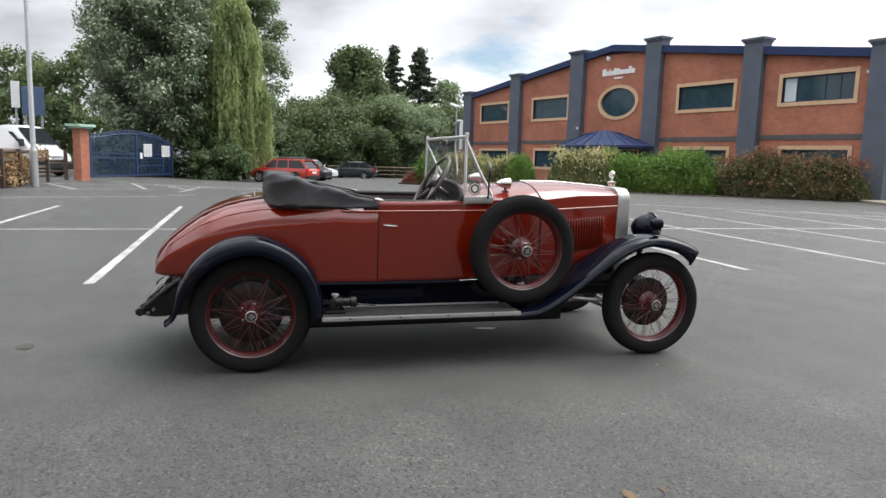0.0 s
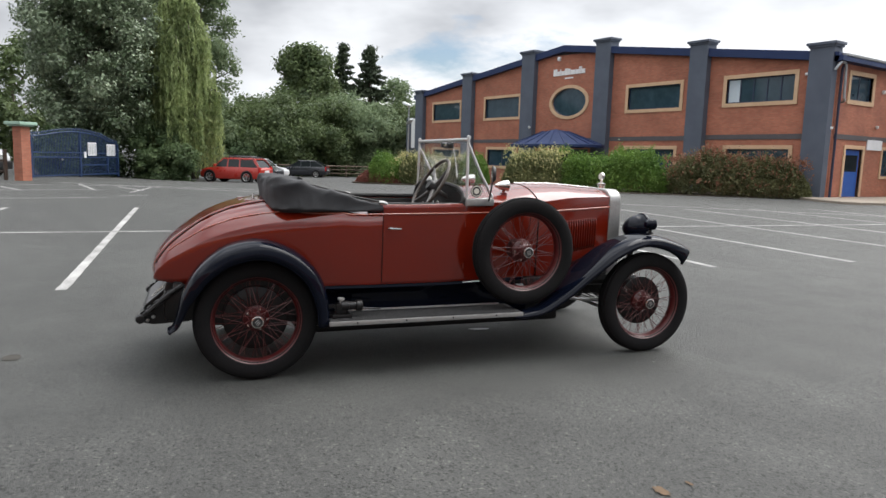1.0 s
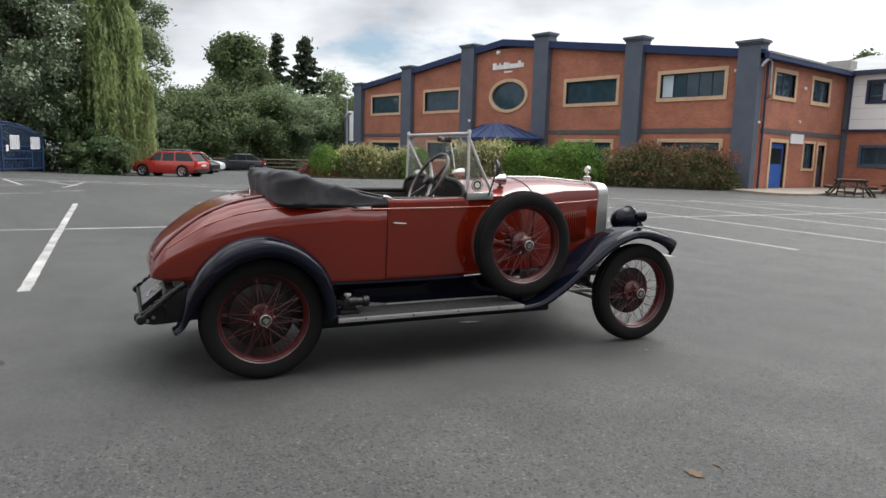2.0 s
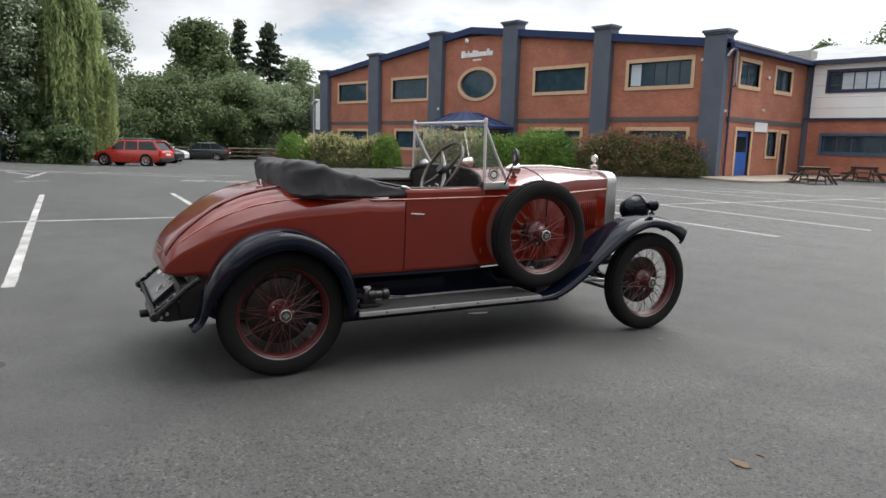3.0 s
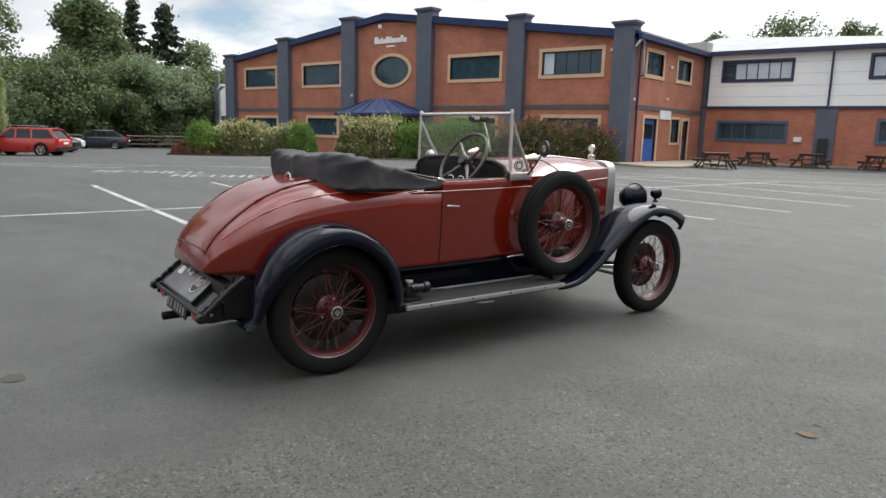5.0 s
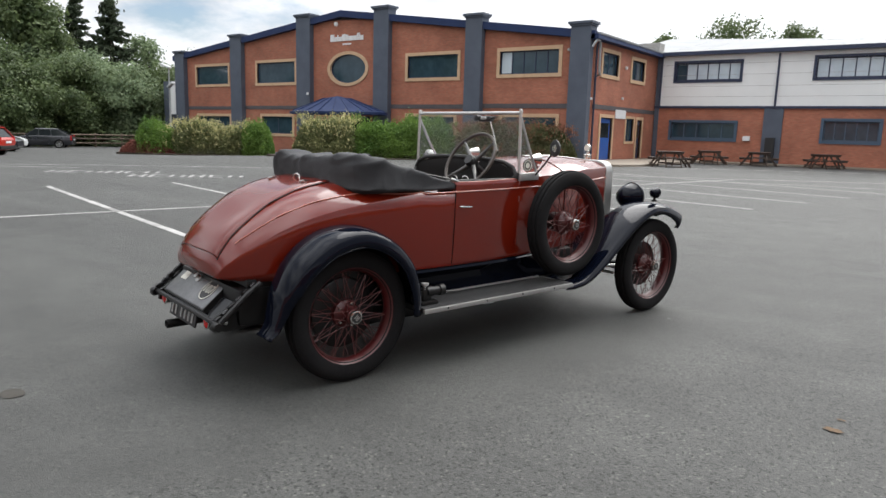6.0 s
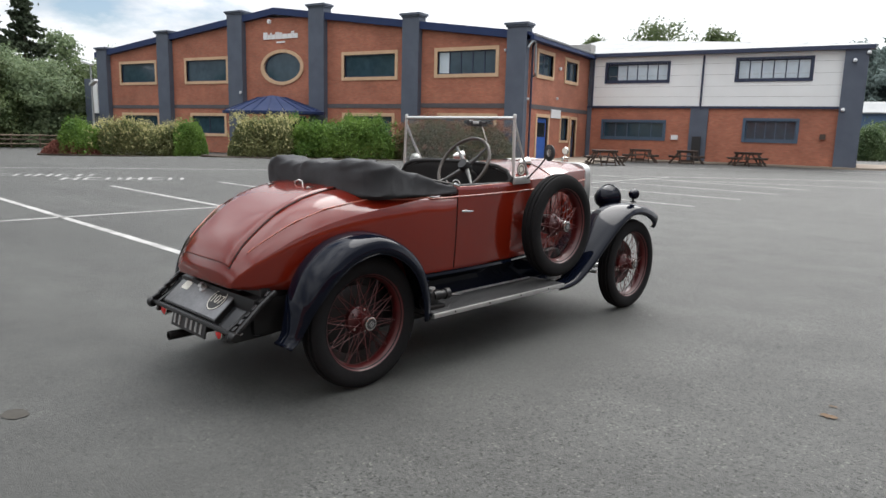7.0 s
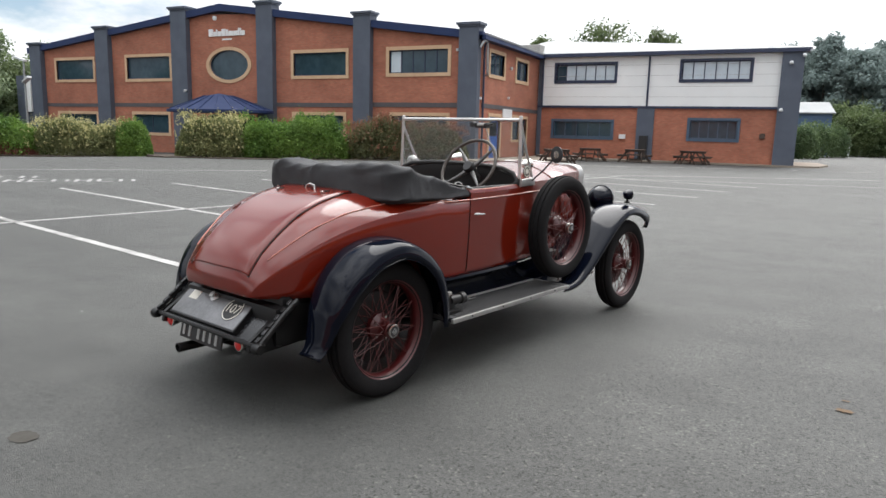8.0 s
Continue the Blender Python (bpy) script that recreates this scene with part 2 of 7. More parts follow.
def leaf_mat(name, c1, c2, rough=0.5, trans=0.25, glint=0.0):
    """Leaves: colour by the single leaf and by the clump, with some light let through."""
    m = bpy.data.materials.new(name)
    m.use_nodes = True
    nt = m.node_tree
    N, Lk = nt.nodes.new, nt.links.new
    b, out = nt.nodes["Principled BSDF"], nt.nodes["Material Output"]
    g, tc, n = N("ShaderNodeNewGeometry"), N("ShaderNodeTexCoord"), N("ShaderNodeTexNoise")
    n.inputs["Scale"].default_value, n.inputs["Detail"].default_value = 0.55, 3
    Lk(tc.outputs["Object"], n.inputs["Vector"])
    av = N("ShaderNodeMath")
    av.operation = 'MULTIPLY_ADD'
    av.inputs[1].default_value = 0.5
    sc = N("ShaderNodeMapRange")
    sc.inputs["From Min"].default_value, sc.inputs["From Max"].default_value = 0.35, 0.65
    sc.inputs["To Max"].default_value = 0.5
    Lk(n.outputs["Fac"], sc.inputs["Value"])
    # glint: only leaves above this random value turn pale, as painted glints
    gl = N("ShaderNodeMapRange")
    gl.inputs["From Min"].default_value = glint
    Lk(g.outputs["Random Per Island"], gl.inputs["Value"])
    Lk(gl.outputs["Result"], av.inputs[0])
    Lk(sc.outputs["Result"], av.inputs[2])
    mx = N("ShaderNodeMix")
    mx.data_type = 'RGBA'
    mx.inputs["A"].default_value, mx.inputs["B"].default_value = (*c1, 1), (*c2, 1)
    Lk(av.outputs[0], mx.inputs["Factor"])
    Lk(mx.outputs["Result"], b.inputs["Base Color"])
    b.inputs["Roughness"].default_value = rough
    b.inputs["Specular IOR Level"].default_value = 0.4 if glint else 0.22
    tr = N("ShaderNodeBsdfTranslucent")
    Lk(mx.outputs["Result"], tr.inputs["Color"])
    ms = N("ShaderNodeMixShader")
    ms.inputs[0].default_value = trans
    Lk(b.outputs[0], ms.inputs[1])
    Lk(tr.outputs[0], ms.inputs[2])
    Lk(ms.outputs[0], out.inputs["Surface"])
    return m


M = {
    "asphalt": asphalt_mat(),
    "brick": brick_mat(),
    "line": mat("worn_white_paint", (0.43, 0.423, 0.407), (0.13, 0.128, 0.122), 0.75, scale=2.2, fine=55),
    "faded": mat("faded_white_paint", (0.40, 0.395, 0.38), (0.10, 0.10, 0.096), 0.8, scale=3.0, fine=30),
    "slate": mat("slate_grey_render", (0.090, 0.108, 0.142), (0.070, 0.082, 0.110), 0.7, scale=1.2),
    "band": mat("grey_brick_band", (0.10, 0.09, 0.095), (0.075, 0.07, 0.075), 0.8, scale=2),
    "bluetrim": mat("blue_roof_metal", (0.022, 0.038, 0.105), (0.016, 0.03, 0.085), 0.55, scale=1, spec=0.25),
    "stone": mat("tan_stone", (0.60, 0.42, 0.27), (0.50, 0.33, 0.20), 0.8, scale=2),
    "clad": mat("white_cladding", (0.82, 0.83, 0.82), (0.74, 0.75, 0.74), 0.55, scale=0.8),
    "roofmetal": mat("pale_roof_sheet", (0.27, 0.28, 0.285), (0.22, 0.23, 0.235), 0.7, scale=0.8),
    "navyframe": mat("dark_window_metal", (0.026, 0.038, 0.080), (0.02, 0.028, 0.058), 0.4),
    "tealframe": mat("slate_blue_frame", (0.058, 0.098, 0.150), (0.048, 0.080, 0.122), 0.5),
    "bluedoor": mat("blue_door_paint", (0.03, 0.12, 0.42), (0.025, 0.10, 0.36), 0.35),
    "room": mat("room_plaster", (0.22, 0.24, 0.24), (0.16, 0.17, 0.18), 0.9),
    "pane": mat("teal_window_pane", (0.040, 0.074, 0.098), (0.020, 0.042, 0.058), 0.05, scale=0.9, fine=3, rough_var=0.02, spec=0.55),
    # the sky's reflection is painted into this pane as a pale blue-grey
    "skypane": mat("pane_with_painted_sky", (0.60, 0.67, 0.72), (0.46, 0.54, 0.60), 0.06, scale=0.6, fine=2, rough_var=0.02, spec=0.9),
    "clearglass": glass("clear_glass", (0.84, 0.85, 0.84), 0.0, 0.975),
    "sign_white": mat("white_letter_plastic", (0.8, 0.8, 0.8), (0.72, 0.72, 0.72), 0.4),
    "paving": mat("tan_paving", (0.28, 0.235, 0.185), (0.21, 0.18, 0.145), 0.85, scale=1.5, fine=20, bump=0.004),
    "kerb": mat("concrete_kerb", (0.34, 0.33, 0.31), (0.25, 0.24, 0.23), 0.85, bump=0.003),
    "galv": mat("galvanised_steel", (0.42, 0.44, 0.45), (0.34, 0.36, 0.37), 0.45, 0.6),
    "gate": mat("blue_gate_paint", (0.020, 0.046, 0.115), (0.015, 0.034, 0.088), 0.45),
    "timber": mat("weathered_timber", (0.16, 0.12, 0.085), (0.09, 0.07, 0.05), 0.8, scale=3, fine=40, bump=0.003, per='object'),
    "darktimber": mat("dark_stained_timber", (0.085, 0.055, 0.04), (0.045, 0.032, 0.026), 0.75, scale=3, fine=40, bump=0.002, per='object'),
    "brownstuff": leaf_mat("dry_hedge_leaf", (0.24, 0.150, 0.075), (0.36, 0.26, 0.15), 0.8, 0.1),
    "bark": mat("bark", (0.10, 0.08, 0.06), (0.05, 0.042, 0.034), 0.95, scale=3, fine=25, bump=0.02),
    "soil": mat("bed_soil", (0.07, 0.05, 0.035), (0.04, 0.03, 0.022), 0.95, bump=0.01),
    # the roadster
    "red": mat("russet_coach_paint", (0.134, 0.0092, 0.0025), (0.110, 0.0075, 0.0021), 0.36, scale=1.5, fine=200, coat=1.0, rough_var=0.05, spec=0.05, gloss=0.11, ior=1.60),
    "red_line": mat("coachline_paint", (0.48, 0.17, 0.12), (0.40, 0.13, 0.09), 0.3, coat=0.4),
    "wing_black": mat("blue_black_enamel", (0.0022, 0.0034, 0.0085), (0.0025, 0.0034, 0.0070), 0.06, scale=2.5, fine=160, coat=0.0, rough_var=0.035, spec=0.17),
    "chassis": mat("chassis_black", (0.0035, 0.0035, 0.004), (0.008, 0.0075, 0.007), 0.36, scale=5, spec=0.36),
    "tyre": mat("tyre_rubber", (0.006, 0.006, 0.0065), (0.012, 0.0112, 0.0112), 0.9, scale=5, fine=90, bump=0.001, spec=0.14),
    "wheelred": mat("wheel_red_enamel", (0.078, 0.0075, 0.0075), (0.048, 0.006, 0.0065), 0.38, scale=6, coat=0.2),
    # red made paler: the light that front spokes catch is in the colour
    "spokelit": mat("lit_spoke_red_enamel", (0.120, 0.040, 0.038), (0.075, 0.022, 0.021), 0.35, scale=6),
    "chrome": mat("nickel_plate", (0.72, 0.70, 0.66), (0.55, 0.53, 0.50), 0.16, 1.0, scale=6, rough_var=0.08),
    "alloy": mat("dull_aluminium", (0.60, 0.60, 0.59), (0.46, 0.46, 0.45), 0.38, 0.7, scale=8, rough_var=0.14),
    "nickel_dull": mat("weathered_nickel", (0.46, 0.46, 0.45), (0.33, 0.33, 0.32), 0.46, 0.85, scale=7, rough_var=0.12),
    "spoke_dull": mat("tarnished_spoke_metal", (0.14, 0.135, 0.13), (0.09, 0.088, 0.085), 0.45, 0.5, scale=9),
    "deck": mat("glossy_dark_steel", (0.020, 0.021, 0.023), (0.034, 0.034, 0.035), 0.22, 0.3, scale=6, spec=0.5),
    "rackplate": mat("greyed_rack_plate", (0.26, 0.26, 0.265), (0.17, 0.17, 0.175), 0.40, 0.8, scale=7, rough_var=0.14),
    "tread": mat("black_running_board_rubber", (0.022, 0.022, 0.023), (0.032, 0.031, 0.030), 0.7, bump=0.001),
    # one hood cloth in two tones: light on its back roll put into colour
    "cloth_lit": mat("lit_hood_cloth", (0.018, 0.0185, 0.020), (0.039, 0.040, 0.043), 0.8, scale=6, fine=300, bump=0.002),
    "cloth_shaded": mat("shaded_hood_cloth", (0.014, 0.0145, 0.016), (0.032, 0.033, 0.036), 0.8, scale=6, fine=300, bump=0.002),
    "leather": mat("black_leather", (0.010, 0.009, 0.009), (0.016, 0.015, 0.014), 0.7, scale=6, fine=120, bump=0.001),
    "wheelrim_brown": mat("brown_wheel_rim", (0.06, 0.045, 0.035), (0.035, 0.028, 0.022), 0.35),
    "redlens": mat("red_lens", (0.5, 0.01, 0.01), (0.4, 0.008, 0.008), 0.15, coat=0.8),
    "black": mat("black_plastic", (0.012, 0.012, 0.013), (0.02, 0.02, 0.02), 0.5),
    "ivory": mat("ivory_dial", (0.7, 0.68, 0.6), (0.6, 0.58, 0.5), 0.4),
    "carred": mat("red_car_paint", (0.42, 0.030, 0.020), (0.36, 0.025, 0.016), 0.3, coat=0.5),
    "cardark": mat("dark_grey_car_paint", (0.018, 0.020, 0.026), (0.014, 0.015, 0.02), 0.3, coat=0.7),
    "carwhite": mat("white_car_paint", (0.72, 0.73, 0.74), (0.62, 0.63, 0.64), 0.3, coat=0.6),
    "carglass": mat("dark_car_glass", (0.012, 0.016, 0.018), (0.02, 0.024, 0.026), 0.06, spec=0.3),
    "lampglass": mat("lamp_glass", (0.6, 0.6, 0.62), (0.5, 0.5, 0.52), 0.12, 0.3),
    "palegreen": mat("pale_green_metal", (0.34, 0.50, 0.40), (0.28, 0.42, 0.33), 0.5),
    "signblue": mat("blue_sign_panel", (0.06, 0.11, 0.20), (0.05, 0.09, 0.16), 0.5),
    "paper": mat("white_notice", (0.72, 0.73, 0.74), (0.62, 0.63, 0.65), 0.6),
    "oil": mat("oil_stain", (0.052, 0.048, 0.042), (0.064, 0.061, 0.055), 0.95, scale=18, spec=0.12),
    "dryleaf": mat("dry_tan_leaf", (0.150, 0.098, 0.060), (0.095, 0.072, 0.052), 0.9, scale=25, spec=0.15),
}


# ---- mesh helpers ----
def part(name, bm, material, parent=None, label="", smooth=True, sharp=38):
    """Link a bmesh as one mesh object under a thing or a part."""
    bmesh.ops.recalc_face_normals(bm, faces=bm.faces)
    me = bpy.data.meshes.new(name)
    bm.to_mesh(me)
    bm.free()
    me.materials.append(material)
    if smooth and len(me.polygons):
        me.polygons.foreach_set("use_smooth", [True] * len(me.polygons))
        me.set_sharp_from_angle(angle=radians(sharp))
    ob = new(name, me)
    ob.parent = parent
    if label:
        tagged(ob, label)
    return ob


def share(name, source, parent, m=None):
    """Another object on the same mesh."""
    ob = new(name, source.data)
    ob.parent = parent
    if m is not None:
        ob.matrix_basis = m
    return ob


def thing(name, m, label, category, group="", kind=""):
    ob = new(name)
    ob.matrix_basis = m
    return tagged(ob, label, category, group, kind)


def box(bm, x0, x1, y0, y1, z0, z1, bevel=0.0, m=None):
    r = bmesh.ops.create_cube(bm, size=1.0)
    vs = r["verts"]
    for v in vs:
        v.co = Vector(((x0 + x1) / 2 + v.co.x * (x1 - x0), (y0 + y1) / 2 + v.co.y * (y1 - y0), (z0 + z1) / 2 + v.co.z * (z1 - z0)))
    if bevel:
        es = list({e for v in vs for e in v.link_edges})
        r2 = bmesh.ops.bevel(bm, geom=es, offset=bevel, segments=2, affect='EDGES', profile=0.6)
        vs = list({v for f in r2["faces"] for v in f.verts} | {v for v in vs if v.is_valid})
    if m is not None:
        for v in vs:
            v.co = m @ v.co
    return vs


def ring_faces(bm, rings, closed=True, cap=True):
    for a, b in zip(rings, rings[1:]):
        n = len(a)
        for i in range(n if closed else n - 1):
            j = (i + 1) % n
            bm.faces.new((a[i], a[j], b[j], b[i]))
    if cap and closed:
        bm.faces.new(rings[0][::-1])
        bm.faces.new(rings[-1])


def loft(bm, sections, closed=True, cap=True):
    rings = [[bm.verts.new(p) for p in s] for s in sections]
    ring_faces(bm, rings, closed, cap)
    return rings


def tube(bm, pts, radius, seg=8, cap=True):
    """A round bar along points; radius: one number or one a point."""
    pts = [Vector(p) for p in pts]
    rs = radius if isinstance(radius, (list, tuple)) else [radius] * len(pts)
    rings, up = [], None
    for i, p in enumerate(pts):
        d = (pts[min(i + 1, len(pts) - 1)] - pts[max(i - 1, 0)]).normalized()
        if up is None:
            up = d.orthogonal().normalized()
        up = (up - d * up.dot(d)).normalized()
        side = d.cross(up)
        rings.append([bm.verts.new(p + (up * math.cos(k) + side * math.sin(k)) * rs[i]) for k in [2 * math.pi * j / seg for j in range(seg)]])
    ring_faces(bm, rings, True, cap)


def revolve(bm, profile, axis='Y', seg=32, centre=(0, 0, 0), closed=False):
    """Turn (radius, along) pairs round an axis."""
    c = Vector(centre)
    rings = []
    for r, h in profile:
        ring = []
        for j in range(seg):
            k = 2 * math.pi * j / seg
            u, v = r * math.cos(k), r * math.sin(k)
            p = {'X': (h, u, v), 'Y': (u, h, v), 'Z': (u, v, h)}[axis]
            ring.append(bm.verts.new(c + Vector(p)))
        rings.append(ring)
    if closed:
        rings.append(rings[0])
    for a, b in zip(rings, rings[1:]):
        for j in range(seg):
            q = (a[j], a[(j + 1) % seg], b[(j + 1) % seg], b[j])
            bm.faces.new(q)
    if not closed:
        for ring, (r, h) in ((rings[0], profile[0]), (rings[-1], profile[-1])):
            if r > 1e-4:
                bm.faces.new(ring)
    if profile[0][0] <= 1e-4 or profile[-1][0] <= 1e-4:
        bmesh.ops.remove_doubles(bm, verts=bm.verts, dist=1e-5)


def curve(pts, n):
    """Points along a smooth line through pts."""
    P = [np.array(p, float) for p in pts]
    P = [2 * P[0] - P[1], *P, 2 * P[-1] - P[-2]]
    out = []
    for i in range(1, len(P) - 2):
        for k in range(n):
            t = k / n
            a, b, c, d = P[i - 1:i + 3]
            out.append(0.5 * (2 * b + (c - a) * t + (2 * a - 5 * b + 4 * c - d) * t * t + (3 * b - a - 3 * c + d) * t ** 3))
    out.append(P[-2])
    return out


def lerp(x, xs, ys):
    return float(np.interp(x, xs, ys))


def cells_mesh(name, verts, quads, material, parent=None, label=""):
    me = bpy.data.meshes.new(name)
    me.vertices.add(len(verts))
    me.vertices.foreach_set("co", np.asarray(verts, np.float32).ravel())
    me.loops.add(len(quads) * 4)
    me.loops.foreach_set("vertex_index", np.asarray(quads, np.int32).ravel())
    me.polygons.add(len(quads))
    me.polygons.foreach_set("loop_start", np.arange(0, len(quads) * 4, 4, dtype=np.int32))
    me.update(calc_edges=True)
    me.validate()
    me.materials.append(material)
    ob = new(name, me)
    ob.parent = parent
    if label:
        tagged(ob, label)
    return ob


def B():
    return bmesh.new()


# ---- ground ----
def gz(x, y):
    """Height of the car park: level, then falling gently away to the far west."""
    s = -0.95 * x + 0.2 * y - 31
    s1 = min(max(0.0, s), 8.0)
    south = min(1.0, max(0.0, (y - 3.0) / 7.0))      # the gateway stays level
    return (-0.036 * s1 - 0.016 * min(max(0.0, s - 8), 60)) * south


def build_ground():
    xs = np.r_[-600, -300, -150, np.arange(-100, 21, 4), 60, 150, 300, 600]
    ys = np.r_[-600, -300, -100, -40, np.arange(-20, 3, 4), 3, 5, 7, 10, np.arange(12, 81, 4), 120, 200, 350, 600]
    v = [(x, y, gz(x, y)) for y in ys for x in xs]
    n = len(xs)
    q = [(j * n + i, j * n + i + 1, (j + 1) * n + i + 1, (j + 1) * n + i) for j in range(len(ys) - 1) for i in range(n - 1)]
    g = cells_mesh("ground", v, q, M["asphalt"])
    g.data.polygons.foreach_set("use_smooth", [True] * len(q))
    tagged(g, "worn grey asphalt surface of a large car park", "ground", kind="structure")


build_ground()


def strip(name, pts, width, lift=0.004, material=None, ragged=0.028):
    """A painted line along points of the ground, with slightly uneven edges."""
    bm = B()
    P = []
    for a, b in zip(pts, pts[1:]):
        a, b = Vector(a), Vector(b)
        n = max(2, int((b - a).length / 0.14))
        P += [a.lerp(b, k / n) for k in range(n)]
    P.append(Vector(pts[-1]))
    rows = []
    for i, p in enumerate(P):
        d = (P[min(i + 1, len(P) - 1)] - P[max(i - 1, 0)]).normalized()
        s = Vector((-d.y, d.x)) * width / 2
        r = []
        for k in (1, -1):
            c = p + s * k * (1 + random.uniform(-ragged, ragged) * 4)
            r.append(bm.verts.new((c.x, c.y, gz(c.x, c.y) + lift)))
        rows.append(r)
    for a, b in zip(rows, rows[1:]):
        bm.faces.new((a[0], a[1], b[1], b[0]))
    return part(name, bm, material or M["line"], None, smooth=False)


def build_markings():
    near, step, across = Vector((-8.03, 0.92)), Vector((0.605, 2.69)), Vector((-10.4, 2.42))
    for k in range(-3, 9):
        a = near + step * k
        tagged(strip("bay_line", [a, a + across], 0.11), "worn white painted parking bay line on asphalt", "road marking", "parking bay lines", "structure")
    mid = near + across * 0.5
    tagged(strip("bay_line", [mid + step * -4.0, mid + step * 8.6], 0.10), "long white line between two rows of parking bays", "road marking", "parking bay lines", "structure")
    tagged(strip("edge_line", [(-31, -1.5), (-28.8, 5.6), (-23.5, 12.4), (-18.2, 17.9), (-12, 23.0), (-4, 28.5), (4, 33)], 0.12), "long white line along the edge of the drive", "road marking", kind="structure")
    tagged(strip("edge_line", [(-22.1, -3.0), (-22.4, 3.2)], 0.10), "short white line across the car park", "road marking", kind="structure")
    tagged(strip("edge_line", [(-8.6, 23.4), (-2.4, 25.2), (6, 27.5)], 0.10), "faint white line by the picnic area", "road marking", kind="structure")
    tagged(strip("edge_line", [(-14.5, 30.6), (-6.0, 37.0), (3.5, 41.0), (16, 45)], 0.14), "white line along the paved edge", "road marking", kind="structure")
    # worn painted words on the drive, no longer readable
    for (x, y), turn in (((-21.6, 9.3), 38), ((-19.0, 10.3), 38)):
        bm = B()
        m = pose(x, y, gz(x, y) + 0.004, 0, 0, turn + 12)
        for i in range(6):
            strokes = (((0, 0.1, 0, 0.9), (0.3, 0.4, 0, 0.9), (0.1, 0.3, 0.4, 0.5)), ((0, 0.1, 0, 0.9), (0.1, 0.4, 0.8, 0.9), (0.1, 0.4, 0, 0.1)), ((0, 0.1, 0.1, 0.8), (0.3, 0.4, 0.1, 0.8)))[i % 3]
            for (u0, u1, v0, v1) in strokes:
                c = [m @ Vector((i * 0.52 - 1.5 + u, v - 0.45, 0)) for u, v in ((u0, v0), (u1, v0), (u1, v1), (u0, v1))]
                bm.faces.new([bm.verts.new(p) for p in c])
        tagged(part("painted_word", bm, M["faded"], None, smooth=False), "worn white painted word bars on asphalt", "road marking", kind="structure")
    # hatching before the gate
    for a, b in (((-30.3, 0.24), (-26.25, 1.17)), ((-26.25, -1.6), (-26.5, 3.6)), ((-31.9, 2.7), (-27.6, 5.9)), ((-30.6, 3.25), (-26.3, 3.32)), ((-28.5, 4.33), (-25.9, 4.8)), ((-27.9, 5.4), (-24.8, 4.2)), ((-23.1, 3.6), (-23.3, 4.5)), ((-27.6, 5.9), (-23.8, 9.6))):
        tagged(strip("gate_marking", [a, b], 0.11), "thin white hatching line before the gate", "road marking", "gate markings", "structure")
    tagged(strip("gate_marking", [(-39, 19.9), (-36.5, 18.7), (-33.5, 18.6)], 0.12), "white give-way line by the planted island", "road marking", "gate markings", "structure")


build_markings()


# ---- offices ----
FY, RX, WY = 33.6, -17.7, 43.6          # planes of the gable front, the side wall and the rear wing
RIDGE, LEFT = -35.9, -55.0


def roof_z(x):
    return lerp(x, [LEFT - 1, RIDGE, RX], [6.62, 8.85, 6.42])


def wall_grid(bm, u0, u1, zb, top, holes, place, thick):
    """A wall in (u, z) with rectangular openings right through it. top(u): its upper edge."""
    us = sorted({u0, u1, *[h[0] for h in holes], *[h[1] for h in holes]})
    zs = sorted({zb, *[h[2] for h in holes], *[h[3] for h in holes]})
    solid = lambda u, z: not any(h[0] < u < h[1] and h[2] < z < h[3] for h in holes)

    def quad(a, b, c, d):
        bm.faces.new([bm.verts.new(place(*p)) for p in (a, b, c, d)])
    for ua, ub in zip(us, us[1:]):
        um = (ua + ub) / 2
        bands = list(zip(zs, zs[1:])) + [(zs[-1], None)]
        for za, zc in bands:
            ta, tb = (top(ua), top(ub)) if zc is None else (zc, zc)
            if zc is not None and not solid(um, (za + zc) / 2):
                continue
            for d in (0, thick):
                quad((ua, za, d), (ub, za, d), (ub, tb, d), (ua, ta, d))
    for h in holes:
        a, b, c, d = h[:4]
        for p, q in (((a, c), (b, c)), ((b, c), (b, d)), ((b, d), (a, d)), ((a, d), (a, c))):
            quad((*p, 0), (*q, 0), (*q, thick), (*p, thick))
    for p, q in (((u0, zb), (u0, top(u0))), ((u1, zb), (u1, top(u1))), ((u0, zb), (u1, zb))):
        quad((*p, 0), (*q, 0), (*q, thick), (*p, thick))
    for ua, ub in zip(us, us[1:]):
        quad((ua, top(ua), 0), (ub, top(ub), 0), (ub, top(ub), thick), (ua, top(ua), thick))
    bmesh.ops.remove_doubles(bm, verts=bm.verts, dist=1e-4)


def pbox(bm, place, u0, u1, z0, z1, d0, d1):
    """A box in a wall's own (u, z, depth)."""
    vs = [bm.verts.new(place(u, z, d)) for d in (d0, d1) for z in (z0, z1) for u in (u0, u1)]
    for f in ((0, 1, 3, 2), (4, 6, 7, 5), (0, 4, 5, 1), (2, 3, 7, 6), (0, 2, 6, 4), (1, 5, 7, 3)):
        bm.faces.new([vs[i] for i in f])


